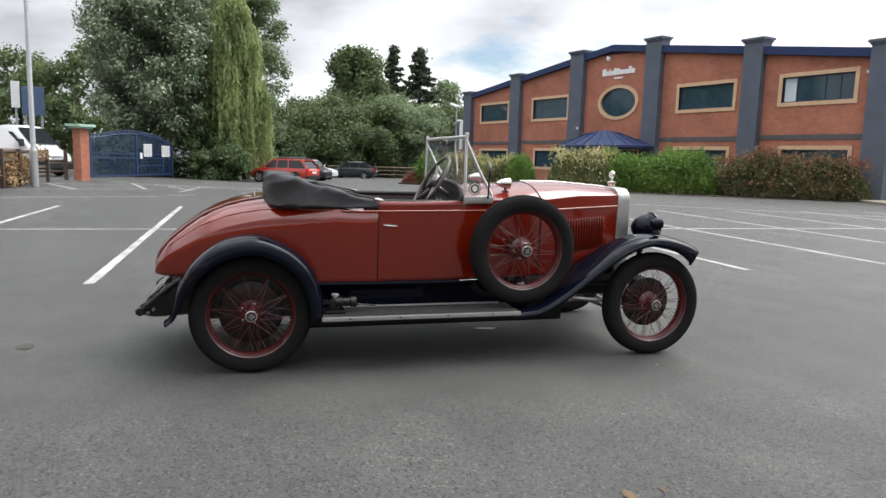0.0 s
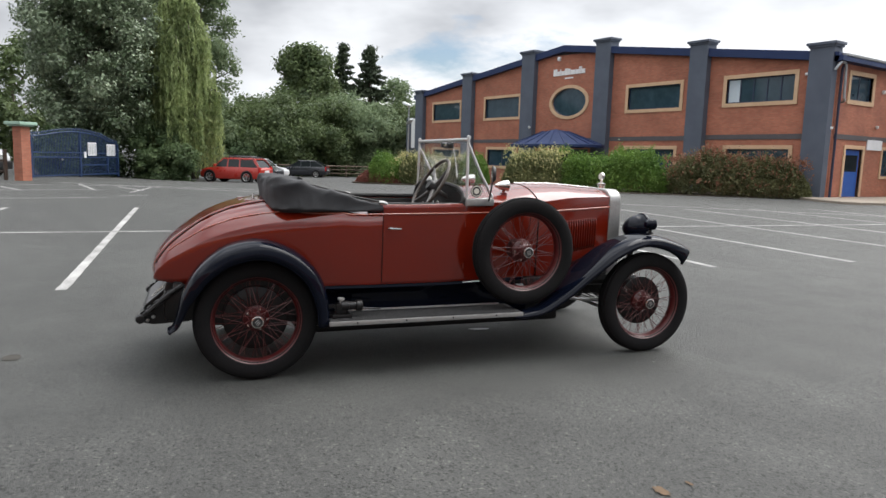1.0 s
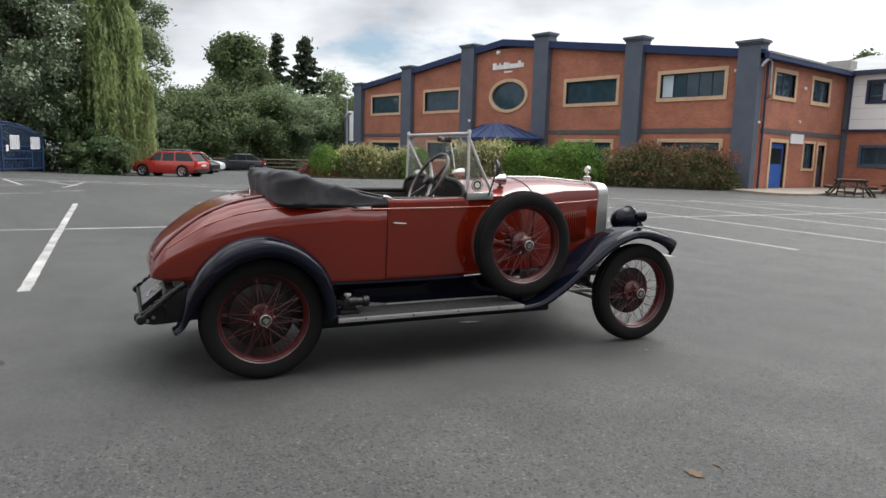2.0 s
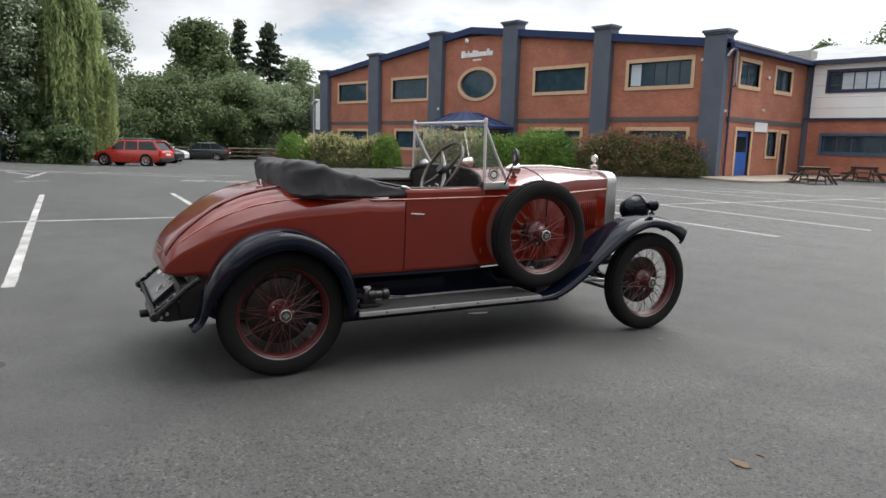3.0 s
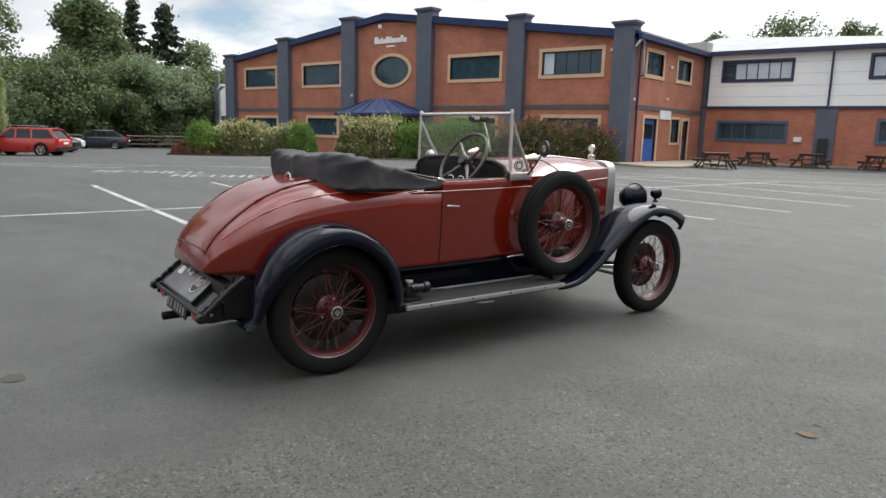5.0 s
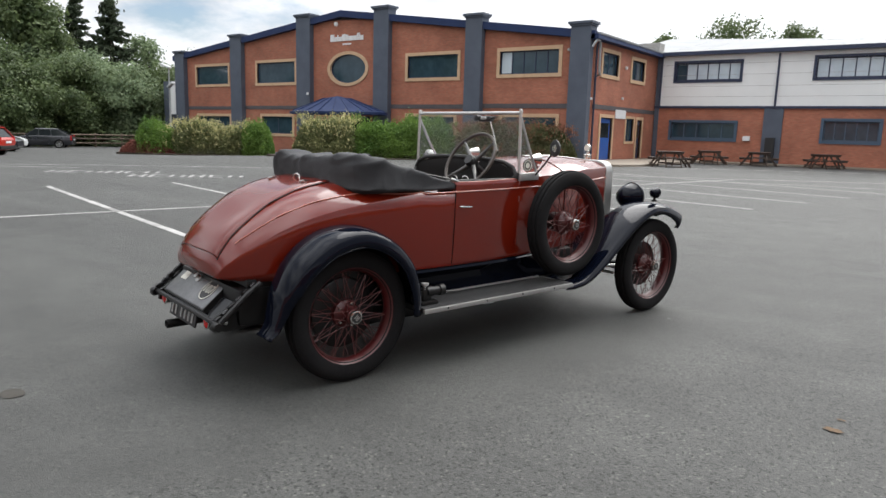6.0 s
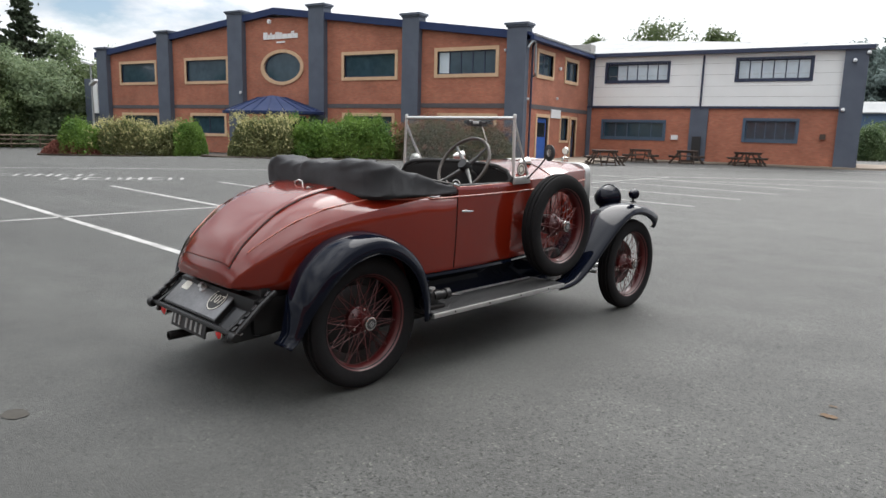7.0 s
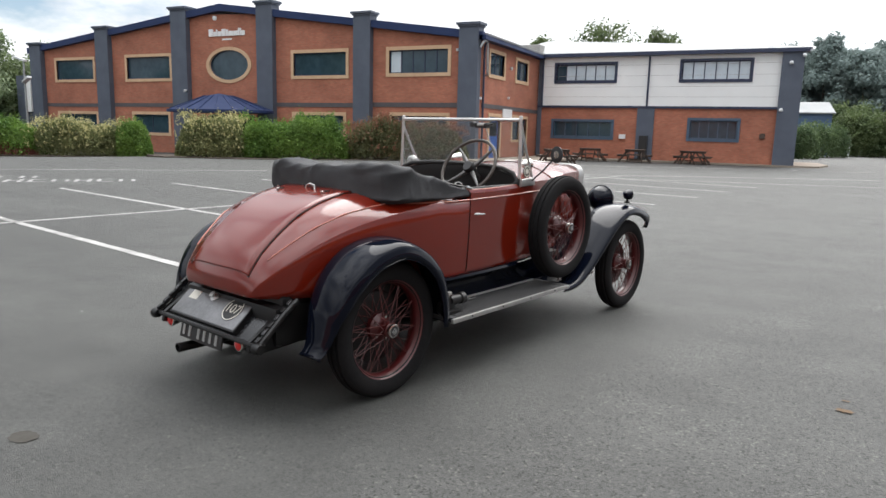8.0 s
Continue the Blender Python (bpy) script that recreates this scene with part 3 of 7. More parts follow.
def window(parent, place, u0, u1, z0, z1, surround, bars, frame_mat, sw=0.16, pale=()):
    """A window: stone or metal surround, slim bars and single panes in a wall opening."""
    bm = B()
    for a in ((u0 - sw, u1 + sw, z1, z1 + sw), (u0 - sw, u1 + sw, z0 - sw, z0), (u0 - sw, u0, z0, z1), (u1, u1 + sw, z0, z1)):
        pbox(bm, place, *a, -0.05, 0.10)
    w = part("window", bm, surround, parent, smooth=False)
    bm = B()
    f = 0.06
    for a in ((u0, u1, z1 - f, z1), (u0, u1, z0, z0 + f), (u0, u0 + f, z0 + f, z1 - f), (u1 - f, u1, z0 + f, z1 - f)):
        pbox(bm, place, *a, 0.10, 0.17)
    for k in range(1, bars):
        u = u0 + (u1 - u0) * k / bars
        pbox(bm, place, u - 0.03, u + 0.03, z0 + f, z1 - f, 0.10, 0.17)
    part("window_frame", bm, frame_mat, w, "slim dark metal frame", smooth=False)
    for k in range(bars):
        a, b = u0 + (u1 - u0) * k / bars, u0 + (u1 - u0) * (k + 1) / bars
        bm = B()
        pbox(bm, place, a + 0.03, b - 0.03, z0 + f - 0.01, z1 - f + 0.01, 0.13, 0.138)
        part("pane", bm, M["skypane" if k in pale else "pane"], w, "pane with a pale sky reflection painted in" if k in pale else "", smooth=False)
    return w


def build_offices():
    off = thing("office_building", pose(0, 0, 0), "two-storey red brick office with slate-grey pilasters and blue roof edge", "building")
    front = lambda u, z, d: (u, FY + d, z)
    side = lambda u, z, d: (RX - d, u, z)
    rear = lambda u, z, d: (u, WY + d, z)
    up = [(-52.62, -48.5, 4.68, 6.08), (-44.95, -40.75, 4.66, 6.13), (-30.2, -26.33, 4.70, 6.04), (-23.36, -19.6, 4.76, 6.03)]
    low = [(-52.55, -48.4, 0.95, 2.16), (-44.45, -41.05, 0.95, 2.20), (-30.15, -26.5, 0.95, 2.32), (-23.1, -19.6, 0.95, 2.36)]
    ent = (-37.3, -33.4, -0.9, 2.3)
    ov = (-37.3, -33.66, 4.2, 6.7)
    bm = B()
    wall_grid(bm, LEFT, RX - 0.02, -1.2, roof_z, up + low + [ent, ov], front, 0.3)
    part("wall", bm, M["brick"], off, "red brick gable front", smooth=False)
    # plate round the oval window
    oc, orx, orz = (-35.48, 5.45), 1.92, 0.94
    bm = B()
    n = 48
    inner, outer = [], []
    for d in (0.0, 0.3):
        for k in range(n):
            t = 2 * math.pi * k / n
            c, s = math.cos(t), math.sin(t)
            inner.append(bm.verts.new(front(oc[0] + orx * 0.86 * c, oc[1] + orz * 1.02 * s, d)))
            f = 1 / max(abs(c), abs(s))
            outer.append(bm.verts.new(front((ov[0] + ov[1]) / 2 + (ov[1] - ov[0]) / 2 * c * f, (ov[2] + ov[3]) / 2 + (ov[3] - ov[2]) / 2 * s * f, d)))
    for d in (0, n):
        for k in range(n):
            j = (k + 1) % n
            bm.faces.new((inner[d + k], inner[d + j], outer[d + j], outer[d + k]))
    for k in range(n):
        j = (k + 1) % n
        bm.faces.new((inner[k], inner[j], inner[n + j], inner[n + k]))
    part("wall", bm, M["brick"], off, "brickwork round the oval window", smooth=False)
    bm = B()
    rings = []
    for sc, d in ((0.86, 0.12), (0.86, -0.05), (1.0, -0.05), (1.0, 0.02)):
        rings.append([bm.verts.new(front(oc[0] + (orx * sc + (0.0 if sc < 1 else 0.0)) * math.cos(2 * math.pi * k / n), oc[1] + (orz * (1.0 if sc < 1 else 1.22)) * math.sin(2 * math.pi * k / n), d)) for k in range(n)])
    ring_faces(bm, rings, True, False)
    w = part("window", bm, M["stone"], off, "oval window with a tan stone ring", smooth=False)
    bm = B()
    rings = [[bm.verts.new(front(oc[0] + orx * 0.86 * s * math.cos(2 * math.pi * k / n), oc[1] + orz * s * math.sin(2 * math.pi * k / n), d)) for k in range(n)] for s, d in ((1.0, 0.10), (0.95, 0.10), (0.95, 0.17), (1.0, 0.17))]
    ring_faces(bm, rings, True, False)
    part("window_frame", bm, M["navyframe"], w, "slim dark metal frame", smooth=False)
    bm = B()
    bm.faces.new([bm.verts.new(front(oc[0] + orx * 0.84 * math.cos(2 * math.pi * k / n), oc[1] + orz * 0.97 * math.sin(2 * math.pi * k / n), 0.13)) for k in range(n)])
    part("pane", bm, M["pane"], w, smooth=False)
    for k, h in enumerate(up):
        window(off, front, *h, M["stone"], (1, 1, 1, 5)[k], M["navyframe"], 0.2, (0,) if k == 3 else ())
    for h in low:
        window(off, front, *h, M["stone"], 2, M["navyframe"], 0.2)
    # entrance behind the canopy
    bm = B()
    pbox(bm, front, ent[0], ent[1], ent[2], ent[3], 0.2, 0.24)
    d = part("door", bm, M["navyframe"], off, "dark double entrance door", smooth=False)
    bm = B()
    for a, b in ((-37.4, -35.6), (-35.4, -33.6)):
        pbox(bm, front, a, b, 0.0, 2.2, 0.17, 0.19)
    part("pane", bm, M["carglass"], d, smooth=False)
    # pilasters with stone caps
    for u0, u1, top in ((-55.2, -53.95, 7.2), (-47.75, -46.42, 8.1), (-40.2, -38.8, 9.02), (-32.83, -31.57, 9.0), (-25.6, -24.45, 8.0), (-18.80, -17.66, 7.1)):
        bm = B()
        pbox(bm, front, u0, u1, -1.2, top, -0.38, 0.06)
        pbox(bm, front, u0 + 0.003, u1 - 0.003, roof_z((u0 + u1) / 2) + 0.2, top, 0.06, 0.36)
        p = part("pilaster", bm, M["slate"], off, "slate-grey rendered pilaster", smooth=False)
        bm = B()
        pbox(bm, front, u0 - 0.06, u1 + 0.06, top, top + 0.10, -0.44, 0.40)
        pbox(bm, front, u0 - 0.13, u1 + 0.13, top + 0.10, top + 0.22, -0.51, 0.46)
        part("pilaster_cap", bm, M["slate"], p, smooth=False)
    # band courses between pilasters
    for a, b in ((-54.0, -48.0), (-46.5, -40.3), (-38.88, -32.83), (-31.57, -25.6), (-24.45, -18.78)):
        bm = B()
        pbox(bm, front, a, b, 2.68 + 0.006 * (a + 54), 2.94 + 0.006 * (a + 54), -0.03, 0.05)
        part("band_course", bm, M["band"], off, "dark grey brick band", smooth=False)
    bm = B()
    pbox(bm, side, FY + 0.4, WY, 2.88, 3.12, -0.03, 0.05)
    part("band_course", bm, M["band"], off, "dark grey brick band", smooth=False)
    # blue fascia along the gable
    for a, b in ((LEFT - 0.6, RIDGE), (RIDGE, RX + 0.25)):
        bm = B()
        za, zb = roof_z(a), roof_z(b)
        vs = [bm.verts.new((x, y, z)) for x, z in ((a, za - 0.02), (b, zb - 0.02), (b, zb + 0.40), (a, za + 0.40)) for y in (FY - 0.30, FY + 0.02)]
        for f in ((0, 2, 4, 6), (1, 7, 5, 3), (0, 1, 3, 2), (4, 5, 7, 6), (0, 6, 7, 1), (2, 3, 5, 4)):
            bm.faces.new([vs[i] for i in f])
        part("fascia", bm, M["bluetrim"], off, "dark blue metal roof edge", smooth=False)
    # roof planes
    for a, b in ((LEFT - 0.6, RIDGE), (RIDGE, RX + 0.45)):
        bm = B()
        vs = [bm.verts.new((x, y, roof_z(x) + dz + 0.2)) for dz in (0, 0.14) for x, y in ((a, FY - 0.02), (b, FY - 0.02), (b, WY + 14), (a, WY + 14))]
        for f in ((0, 3, 2, 1), (4, 5, 6, 7), (0, 1, 5, 4), (1, 2, 6, 5), (2, 3, 7, 6), (3, 0, 4, 7)):
            bm.faces.new([vs[i] for i in f])
        part("roof", bm, M["roofmetal"], off, "pale metal sheet roof", smooth=False)
    # side wall
    sw = [(35.05, 37.2, 4.78, 5.95), (39.3, 41.3, 4.78, 5.92)]
    sl = [(38.9, 40.1, 1.15, 2.5), (35.2, 36.85, 0.1, 2.45), (40.65, 41.5, 0.1, 2.45)]
    bm = B()
    wall_grid(bm, FY + 0.3, WY + 0.3, -1.2, lambda u: 6.45, sw + sl, side, 0.3)
    part("wall", bm, M["brick"], off, "red brick side wall", smooth=False)
    for h in sw:
        window(off, side, *h, M["stone"], 2, M["navyframe"], 0.2)
    window(off, side, *sl[0], M["stone"], 1, M["navyframe"], 0.14)
    for h, c, lab in ((sl[1], M["bluedoor"], "bright blue panelled door in a tan stone surround"), (sl[2], M["navyframe"], "dark narrow side door")):
        bm = B()
        pbox(bm, side, h[0] + 0.05, h[1] - 0.05, h[2], h[3] - 0.05, 0.1, 0.15)
        dd = part("door", bm, c, off, lab, smooth=False)
        bm = B()
        for a in ((h[0] - 0.18, h[0], h[2], h[3] + 0.18), (h[1], h[1] + 0.18, h[2], h[3] + 0.18), (h[0], h[1], h[3], h[3] + 0.18)):
            pbox(bm, side, *a, -0.05, 0.1)
        part("door_frame", bm, M["stone"], dd, "tan stone surround", smooth=False)
        bm = B()
        w0, w1 = h[0] + 0.2, h[1] - 0.2
        pbox(bm, side, w0, w1, 1.35, 2.15, 0.085, 0.1)
        part("pane", bm, M["carglass"], dd, smooth=False)
        bm = B()
        for z0, z1 in ((0.25, 0.7), (0.8, 1.2)):
            pbox(bm, side, w0, w1, z0, z1, 0.08, 0.1)
        part("door_panel", bm, c, dd, smooth=False)
    bm = B()
    pbox(bm, side, 37.2, 38.7, 2.45, 2.95, -0.06, -0.01)
    tagged(part("sign_board", bm, M["paper"], off, "plain white wall sign", smooth=False))
    bm = B()
    tube(bm, [side(FY + 0.2, 6.35, -0.35), side(FY + 0.35, 6.2, -0.14), side(FY + 0.4, 5.9, -0.1), side(FY + 0.4, 0, -0.1)], 0.06)
    part("downpipe", bm, M["navyframe"], off, "dark downpipe")
    bm = B()
    tube(bm, [(-17.5, 33.2, 6.0), (-17.4, 33.24, 6.2), (-17.38, 33.45, 6.37), (-17.38, 33.78, 6.36), (-17.4, 33.93, 6.2), (-17.42, 33.97, 5.9), (-17.42, 34.05, 4.78), (-17.45, 34.2, 4.66), (-17.68, 34.4, 4.62)], 0.06)
    part("flue_pipe", bm, M["galv"], off, "pale grey swan-necked flue pipe")
    # soffit edge of the side wall
    bm = B()
    pbox(bm, side, FY - 0.3, WY, 6.42, 6.66, -0.45, 0.05)
    part("fascia", bm, M["bluetrim"], off, "dark blue metal roof edge", smooth=False)
    # wall lamps and small boxes
    for p, s in (((-19.0, FY - 0.1, 5.95), 0.16), ((RX + 0.1, 38.2, 5.35), 0.2), ((RX + 0.1, 37.9, 3.6), 0.16), ((-17.45, FY - 0.3, 3.35), 0.14), ((-38.9, FY - 0.5, 3.8), 0.2), ((-36.2, FY - 0.4, 8.35), 0.3)):
        bm = B()
        revolve(bm, [(0.0, -s * 0.5), (s * 0.35, -s * 0.45), (s * 0.5, 0), (s * 0.4, s * 0.4), (0.0, s * 0.5)], 'Z', 12, p)
        part("wall_lamp", bm, M["carwhite"], off, "small white wall lamp")
    # lettering board: plain bars in place of the name
    bm = B()
    u = -37.1
    for w, h in ((0.36, 0.46), (0.2, 0.3), (0.1, 0.42), (0.28, 0.3), (0.3, 0.44), (0.2, 0.4), (0.42, 0.3), (0.28, 0.3), (0.1, 0.46), (0.1, 0.46), (0.26, 0.3)):
        pbox(bm, front, u, u + w, 7.28, 7.28 + h, -0.05, -0.01)
        u += w + 0.045
    pbox(bm, front, -35.95, -35.15, 7.02, 7.12, -0.04, -0.01)
    part("sign_bars", bm, M["sign_white"], off, "white raised lettering bars on brick", smooth=False)
    # canopy over the entrance
    bm = B()
    c = (-34.55, FY - 1.9)
    rings = []
    for r, z in ((3.25, 2.34), (3.25, 2.50), (3.05, 2.54), (1.9, 2.98), (0.9, 3.36), (0.0, 3.52)):
        rings.append([(c[0] + r * 1.22 * math.cos(t) * (1 / max(abs(math.cos(t)), abs(math.sin(t)))) ** 0.35, c[1] + r * 0.55 * math.sin(t), z) for t in [2 * math.pi * k / 40 for k in range(40)]])
    vr = [[bm.verts.new(p) for p in r] for r in rings]
    ring_faces(bm, vr, True, False)
    can = part("canopy", bm, M["bluetrim"], off, "blue metal tent-shaped entrance canopy", sharp=20)
    for k in range(0, 40):
        if k % 2:
            continue
        bm = B()
        tube(bm, [Vector(rings[i][k]) + Vector((0, 0, 0.02)) for i in (2, 3, 4)], 0.03, 4)
        part("seam", bm, M["bluetrim"], can)
    # inside of the offices: dull plaster rooms
    bm = B()
    box(bm, LEFT + 0.3, RX - 0.35, FY + 4.2, FY + 4.3, -1, 7)
    box(bm, LEFT + 0.3, RX - 0.35, FY + 0.35, FY + 4.2, 3.2, 3.45)
    part("inner_wall", bm, M["room"], off, smooth=False)
    bm = B()
    wall_grid(bm, FY + 0.3, WY + 14, -1.2, lambda u: 6.3, [], lambda u, z, d: (LEFT + d, u, z), 0.3)
    part("wall", bm, M["brick"], off, smooth=False)
    # annexe past the far end
    bm = B()
    box(bm, -60.0, -56.0, FY + 1.5, FY + 8, -1.2, 5.2, 0.02)
    part("annexe", bm, M["slate"], off, "dark low annexe block", smooth=False)
    bm = B()
    box(bm, -58.7, -57.9, FY + 1.3, FY + 1.48, 2.3, 5.1, 0.01)
    part("annexe_panel", bm, M["clad"], off, "tall white panel", smooth=False)

    # ---- rear wing ----
    wing = thing("rear_wing", pose(0, 0, 0), "long office wing, white cladding over red brick with grey pilasters", "building")
    x0, x1 = RX + 0.03, -2.9
    lo = [(-16.5, -12.65, 1.45, 2.42), (-7.85, -5.15, 1.5, 2.6)]
    hi = [(-16.45, -12.6, 5.0, 6.05), (-8.55, -4.7, 5.0, 6.12)]
    bm = B()
    wall_grid(bm, x0, x1, -0.6, lambda u: 3.36, lo, rear, 0.3)
    part("wall", bm, M["brick"], wing, "red brick ground floor", smooth=False)
    bm = B()
    wall_grid(bm, x0, x1, 3.36, lambda u: 6.5, hi, lambda u, z, d: (u, WY - 0.06 + d, z), 0.3)
    part("cladding", bm, M["clad"], wing, "white upper cladding", smooth=False)
    for z in (4.0, 4.62, 5.3, 5.95):
        bm = B()
        pbox(bm, rear, x0, x1, z, z + 0.012, -0.066, -0.05)
        part("cladding_joint", bm, M["kerb"], wing, smooth=False)
    for h in hi:
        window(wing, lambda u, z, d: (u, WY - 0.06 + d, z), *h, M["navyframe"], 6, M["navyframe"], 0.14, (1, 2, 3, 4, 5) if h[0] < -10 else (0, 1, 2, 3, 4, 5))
    for h in lo:
        window(wing, rear, *h, M["tealframe"], 5, M["tealframe"], 0.16)
    bm = B()
    pbox(bm, rear, x0, x1, 3.30, 3.44, -0.12, -0.02)
    part("band_course", bm, M["navyframe"], wing, smooth=False)
    for u0, u1, z1 in ((-11.05, -10.0, 3.3), (-3.1, -1.95, 6.6), (RX + 0.05, RX + 0.32, 6.5)):
        bm = B()
        pbox(bm, rear, u0, u1, -0.6, z1, -0.3 if u0 > -4 else -0.1, 0.4)
        part("pilaster", bm, M["slate"], wing, "slate-grey pilaster", smooth=False)
    for u in (-17.35, -10.5):
        bm = B()
        tube(bm, [rear(u, 6.45, -0.13), rear(u, 3.3, -0.13)], 0.06)
        part("downpipe", bm, M["navyframe"], wing, "dark downpipe")
    # eaves and shallow roof
    bm = B()
    pbox(bm, rear, x0, -1.7, 6.5, 6.72, -0.45, 0.3)
    part("gutter", bm, M["navyframe"], wing, "dark eaves gutter", smooth=False)
    bm = B()
    vs = [bm.verts.new(p) for p in ((x0 - 3, WY - 0.4, 6.73), (-1.6, WY - 0.4, 6.73), (-1.6, WY + 11, 8.15), (x0 - 3, WY + 11, 9.1))]
    lowr = [bm.verts.new(v.co - Vector((0, 0, 0.15))) for v in vs]
    bm.faces.new(vs)
    bm.faces.new(lowr[::-1])
    for i in range(4):
        bm.faces.new((vs[i], lowr[i], lowr[(i + 1) % 4], vs[(i + 1) % 4]))
    part("roof", bm, M["roofmetal"], wing, "pale shallow metal roof", smooth=False)
    for k in range(9):
        x = x0 + 0.8 + k * 1.85
        bm = B()
        vs = [bm.verts.new(p) for p in ((x, WY - 0.38, 6.735), (x + 0.04, WY - 0.38, 6.735), (x + 0.04, WY + 10.9, 9.1 - 0.95 * (x - x0 + 3) / 19.1), (x, WY + 10.9, 9.1 - 0.95 * (x - x0 + 3) / 19.1))]
        bm.faces.new(vs)
        part("roof_seam", bm, M["slate"], wing, smooth=False)
    bm = B()
    box(bm, -19.6, -18.2, WY + 1.5, WY + 2.5, 7.0, 7.62, 0.05)
    part("roof_vent", bm, M["kerb"], wing, "small roof vent box", smooth=False)
    bm = B()
    wall_grid(bm, WY, WY + 12, -0.6, lambda u: 6.6, [], lambda u, z, d: (x1 + 0.9 - d, u, z), 0.3)
    part("wall", bm, M["brick"], wing, "end wall", smooth=False)
    bm = B()
    box(bm, x0 + 0.3, x1 - 0.1, WY + 3.5, WY + 3.6, -0.5, 6.4)
    box(bm, x0 + 0.3, x1 - 0.1, WY + 0.32, WY + 3.5, 3.3, 3.45)
    part("inner_wall", bm, M["room"], wing, smooth=False)
    for (u0, u1, z0, z1), c, lab in (((-12.1, -11.7, 1.38, 1.66), M["paper"], "small white notice"), ((-10.8, -10.3, 0.1, 1.6), M["black"], "tall black bin cabinet"), ((-3.9, -3.6, 1.6, 1.9), M["darktimber"], "small brown meter box")):
        bm = B()
        pbox(bm, rear, u0, u1, z0, z1, -0.3 if c is M["black"] else -0.16, -0.101 if c is M["black"] else -0.01)
        part("wall_box", bm, c, wing, lab, smooth=False)
    for u, z in ((-2.6, 5.9), (-2.9, 3.25), (-1.98, 6.3)):
        bm = B()
        revolve(bm, [(0.0, -0.1), (0.09, -0.08), (0.12, 0.0), (0.07, 0.1), (0.0, 0.12)], 'Z', 10, rear(u, z, -0.4))
        part("wall_lamp", bm, M["carwhite"], wing, "small white wall lamp")


build_offices()


def slab(name, outline, z0, z1, material, label, category):
    bm = B()
    a = [bm.verts.new((x, y, z1)) for x, y in outline]
    b = [bm.verts.new((x, y, z0)) for x, y in outline]
    bm.faces.new(a)
    for i in range(len(a)):
        j = (i + 1) % len(a)
        bm.faces.new((a[i], a[j], b[j], b[i]))
    return tagged(part(name, bm, material, None, smooth=False), label, category, kind="structure")


slab("pavement", [(-19.6, 33.1), (-18.2, 32.1), (-16.6, 30.9), (-15.3, 30.3), (-14.5, 30.5), (-14.0, 31.4), (-14.0, 34.0), (-14.2, 37.0), (-14.15, 41.3), (-8, 42.9), (-2.4, 42.9), (-0.6, 43.6), (0.0, 47.0), (-0.4, 52.0), (-1.9, 52.0), (-1.9, 43.55), (-17.6, 43.55), (-17.6, 33.55)], -0.3, 0.10, M["paving"], "raised tan paving beside the offices", "pavement")


# plain unseen walls behind the camera, added to darken reflections and low light
for nm, x0, x1, y0, y1 in (("unseen_wall_south", -24.0, 34.0, -26.4, -26.0), ("unseen_wall_east", 33.6, 34.0, -26.0, 40.0)):
    bm = B()
    box(bm, x0, x1, y0, y1, -0.3, 7.5)
    tagged(part(nm, bm, M["brick"], None, smooth=False), "unseen plain brick wall added to darken reflections", "wall", kind="structure")

# ---- the roadster: x ahead from the rear axle, y to its left, z up ----
CAR = pose(-5.095, 1.908, 0, 0, 0, 76.4)
WX = [-0.67, -0.662, -0.645, -0.61, -0.56, -0.5, -0.3, 0.0, 0.4, 0.8, 1.2, 1.45, 1.7, 2.08, 2.88]
WW = [0.27, 0.315, 0.338, 0.365, 0.392, 0.418, 0.495, 0.560, 0.595, 0.61, 0.605, 0.585, 0.545, 0.465, 0.275]
TX = [-0.67, -0.655, -0.62, -0.55, -0.45, -0.3, -0.12, 0.02, 0.2, 0.72, 1.44, 1.7, 2.1, 2.4, 2.88]
TZ = [0.665, 0.705, 0.765, 0.84, 0.915, 1.01, 1.078, 1.107, 1.13, 1.058, 1.19, 1.225, 1.25, 1.252, 1.215]
DX = [-0.67, -0.6, -0.45, -0.2, 0.2, 0.6, 0.75, 1.44, 2.1, 2.88]
DZ = [0.05, 0.085, 0.118, 0.135, 0.125, 0.013, 0.013, 0.075, 0.12, 0.05]
REAR_AXLE, FRONT_AXLE, RAD = 0.0, 2.885, 0.385


def half_w(x):
    return lerp(x, WX, WW)


def top_c(x):
    return lerp(x, TX, TZ)


def top_z(x, y):
    w, n = half_w(x), 5.5 if x < 0.6 else 4.0 if x < 1.4 else 2.6
    return top_c(x) - lerp(x, DX, DZ) * min(1.0, abs(y) / w) ** n


def low_z(x):
    return lerp(x, [-0.67, -0.5, 0.3, 2.1, 2.88], [0.60, 0.585, 0.57, 0.57, 0.60])


def section(x, inset=0.0, k=26):
    """Half outline from the sill up the side and over to the centre, then mirrored."""
    w = half_w(x) - inset
    zb, zs = low_z(x), top_z(x, half_w(x))
    right = []
    for j in range(6):
        f = j / 5
        z = zb + (zs - zb) * f
        right.append((x, -w * (1 - 0.035 * (1 - f) ** 2), z))
    for j in range(1, k + 1):
        y = w * math.cos(math.pi / 2 * j / k) ** 0.55
        right.append((x, -y if j < k else 0.0, top_z(x, y * half_w(x) / w) - inset * 0.5))
    left = [(p[0], -p[1], p[2]) for p in right[-2::-1]]
    return right + left


def side_y(x, z):
    zb, zs = low_z(x), top_z(x, half_w(x))
    f = min(1.0, max(0.0, (z - zb) / (zs - zb)))
    return half_w(x) * (1 - 0.035 * (1 - f) ** 2)


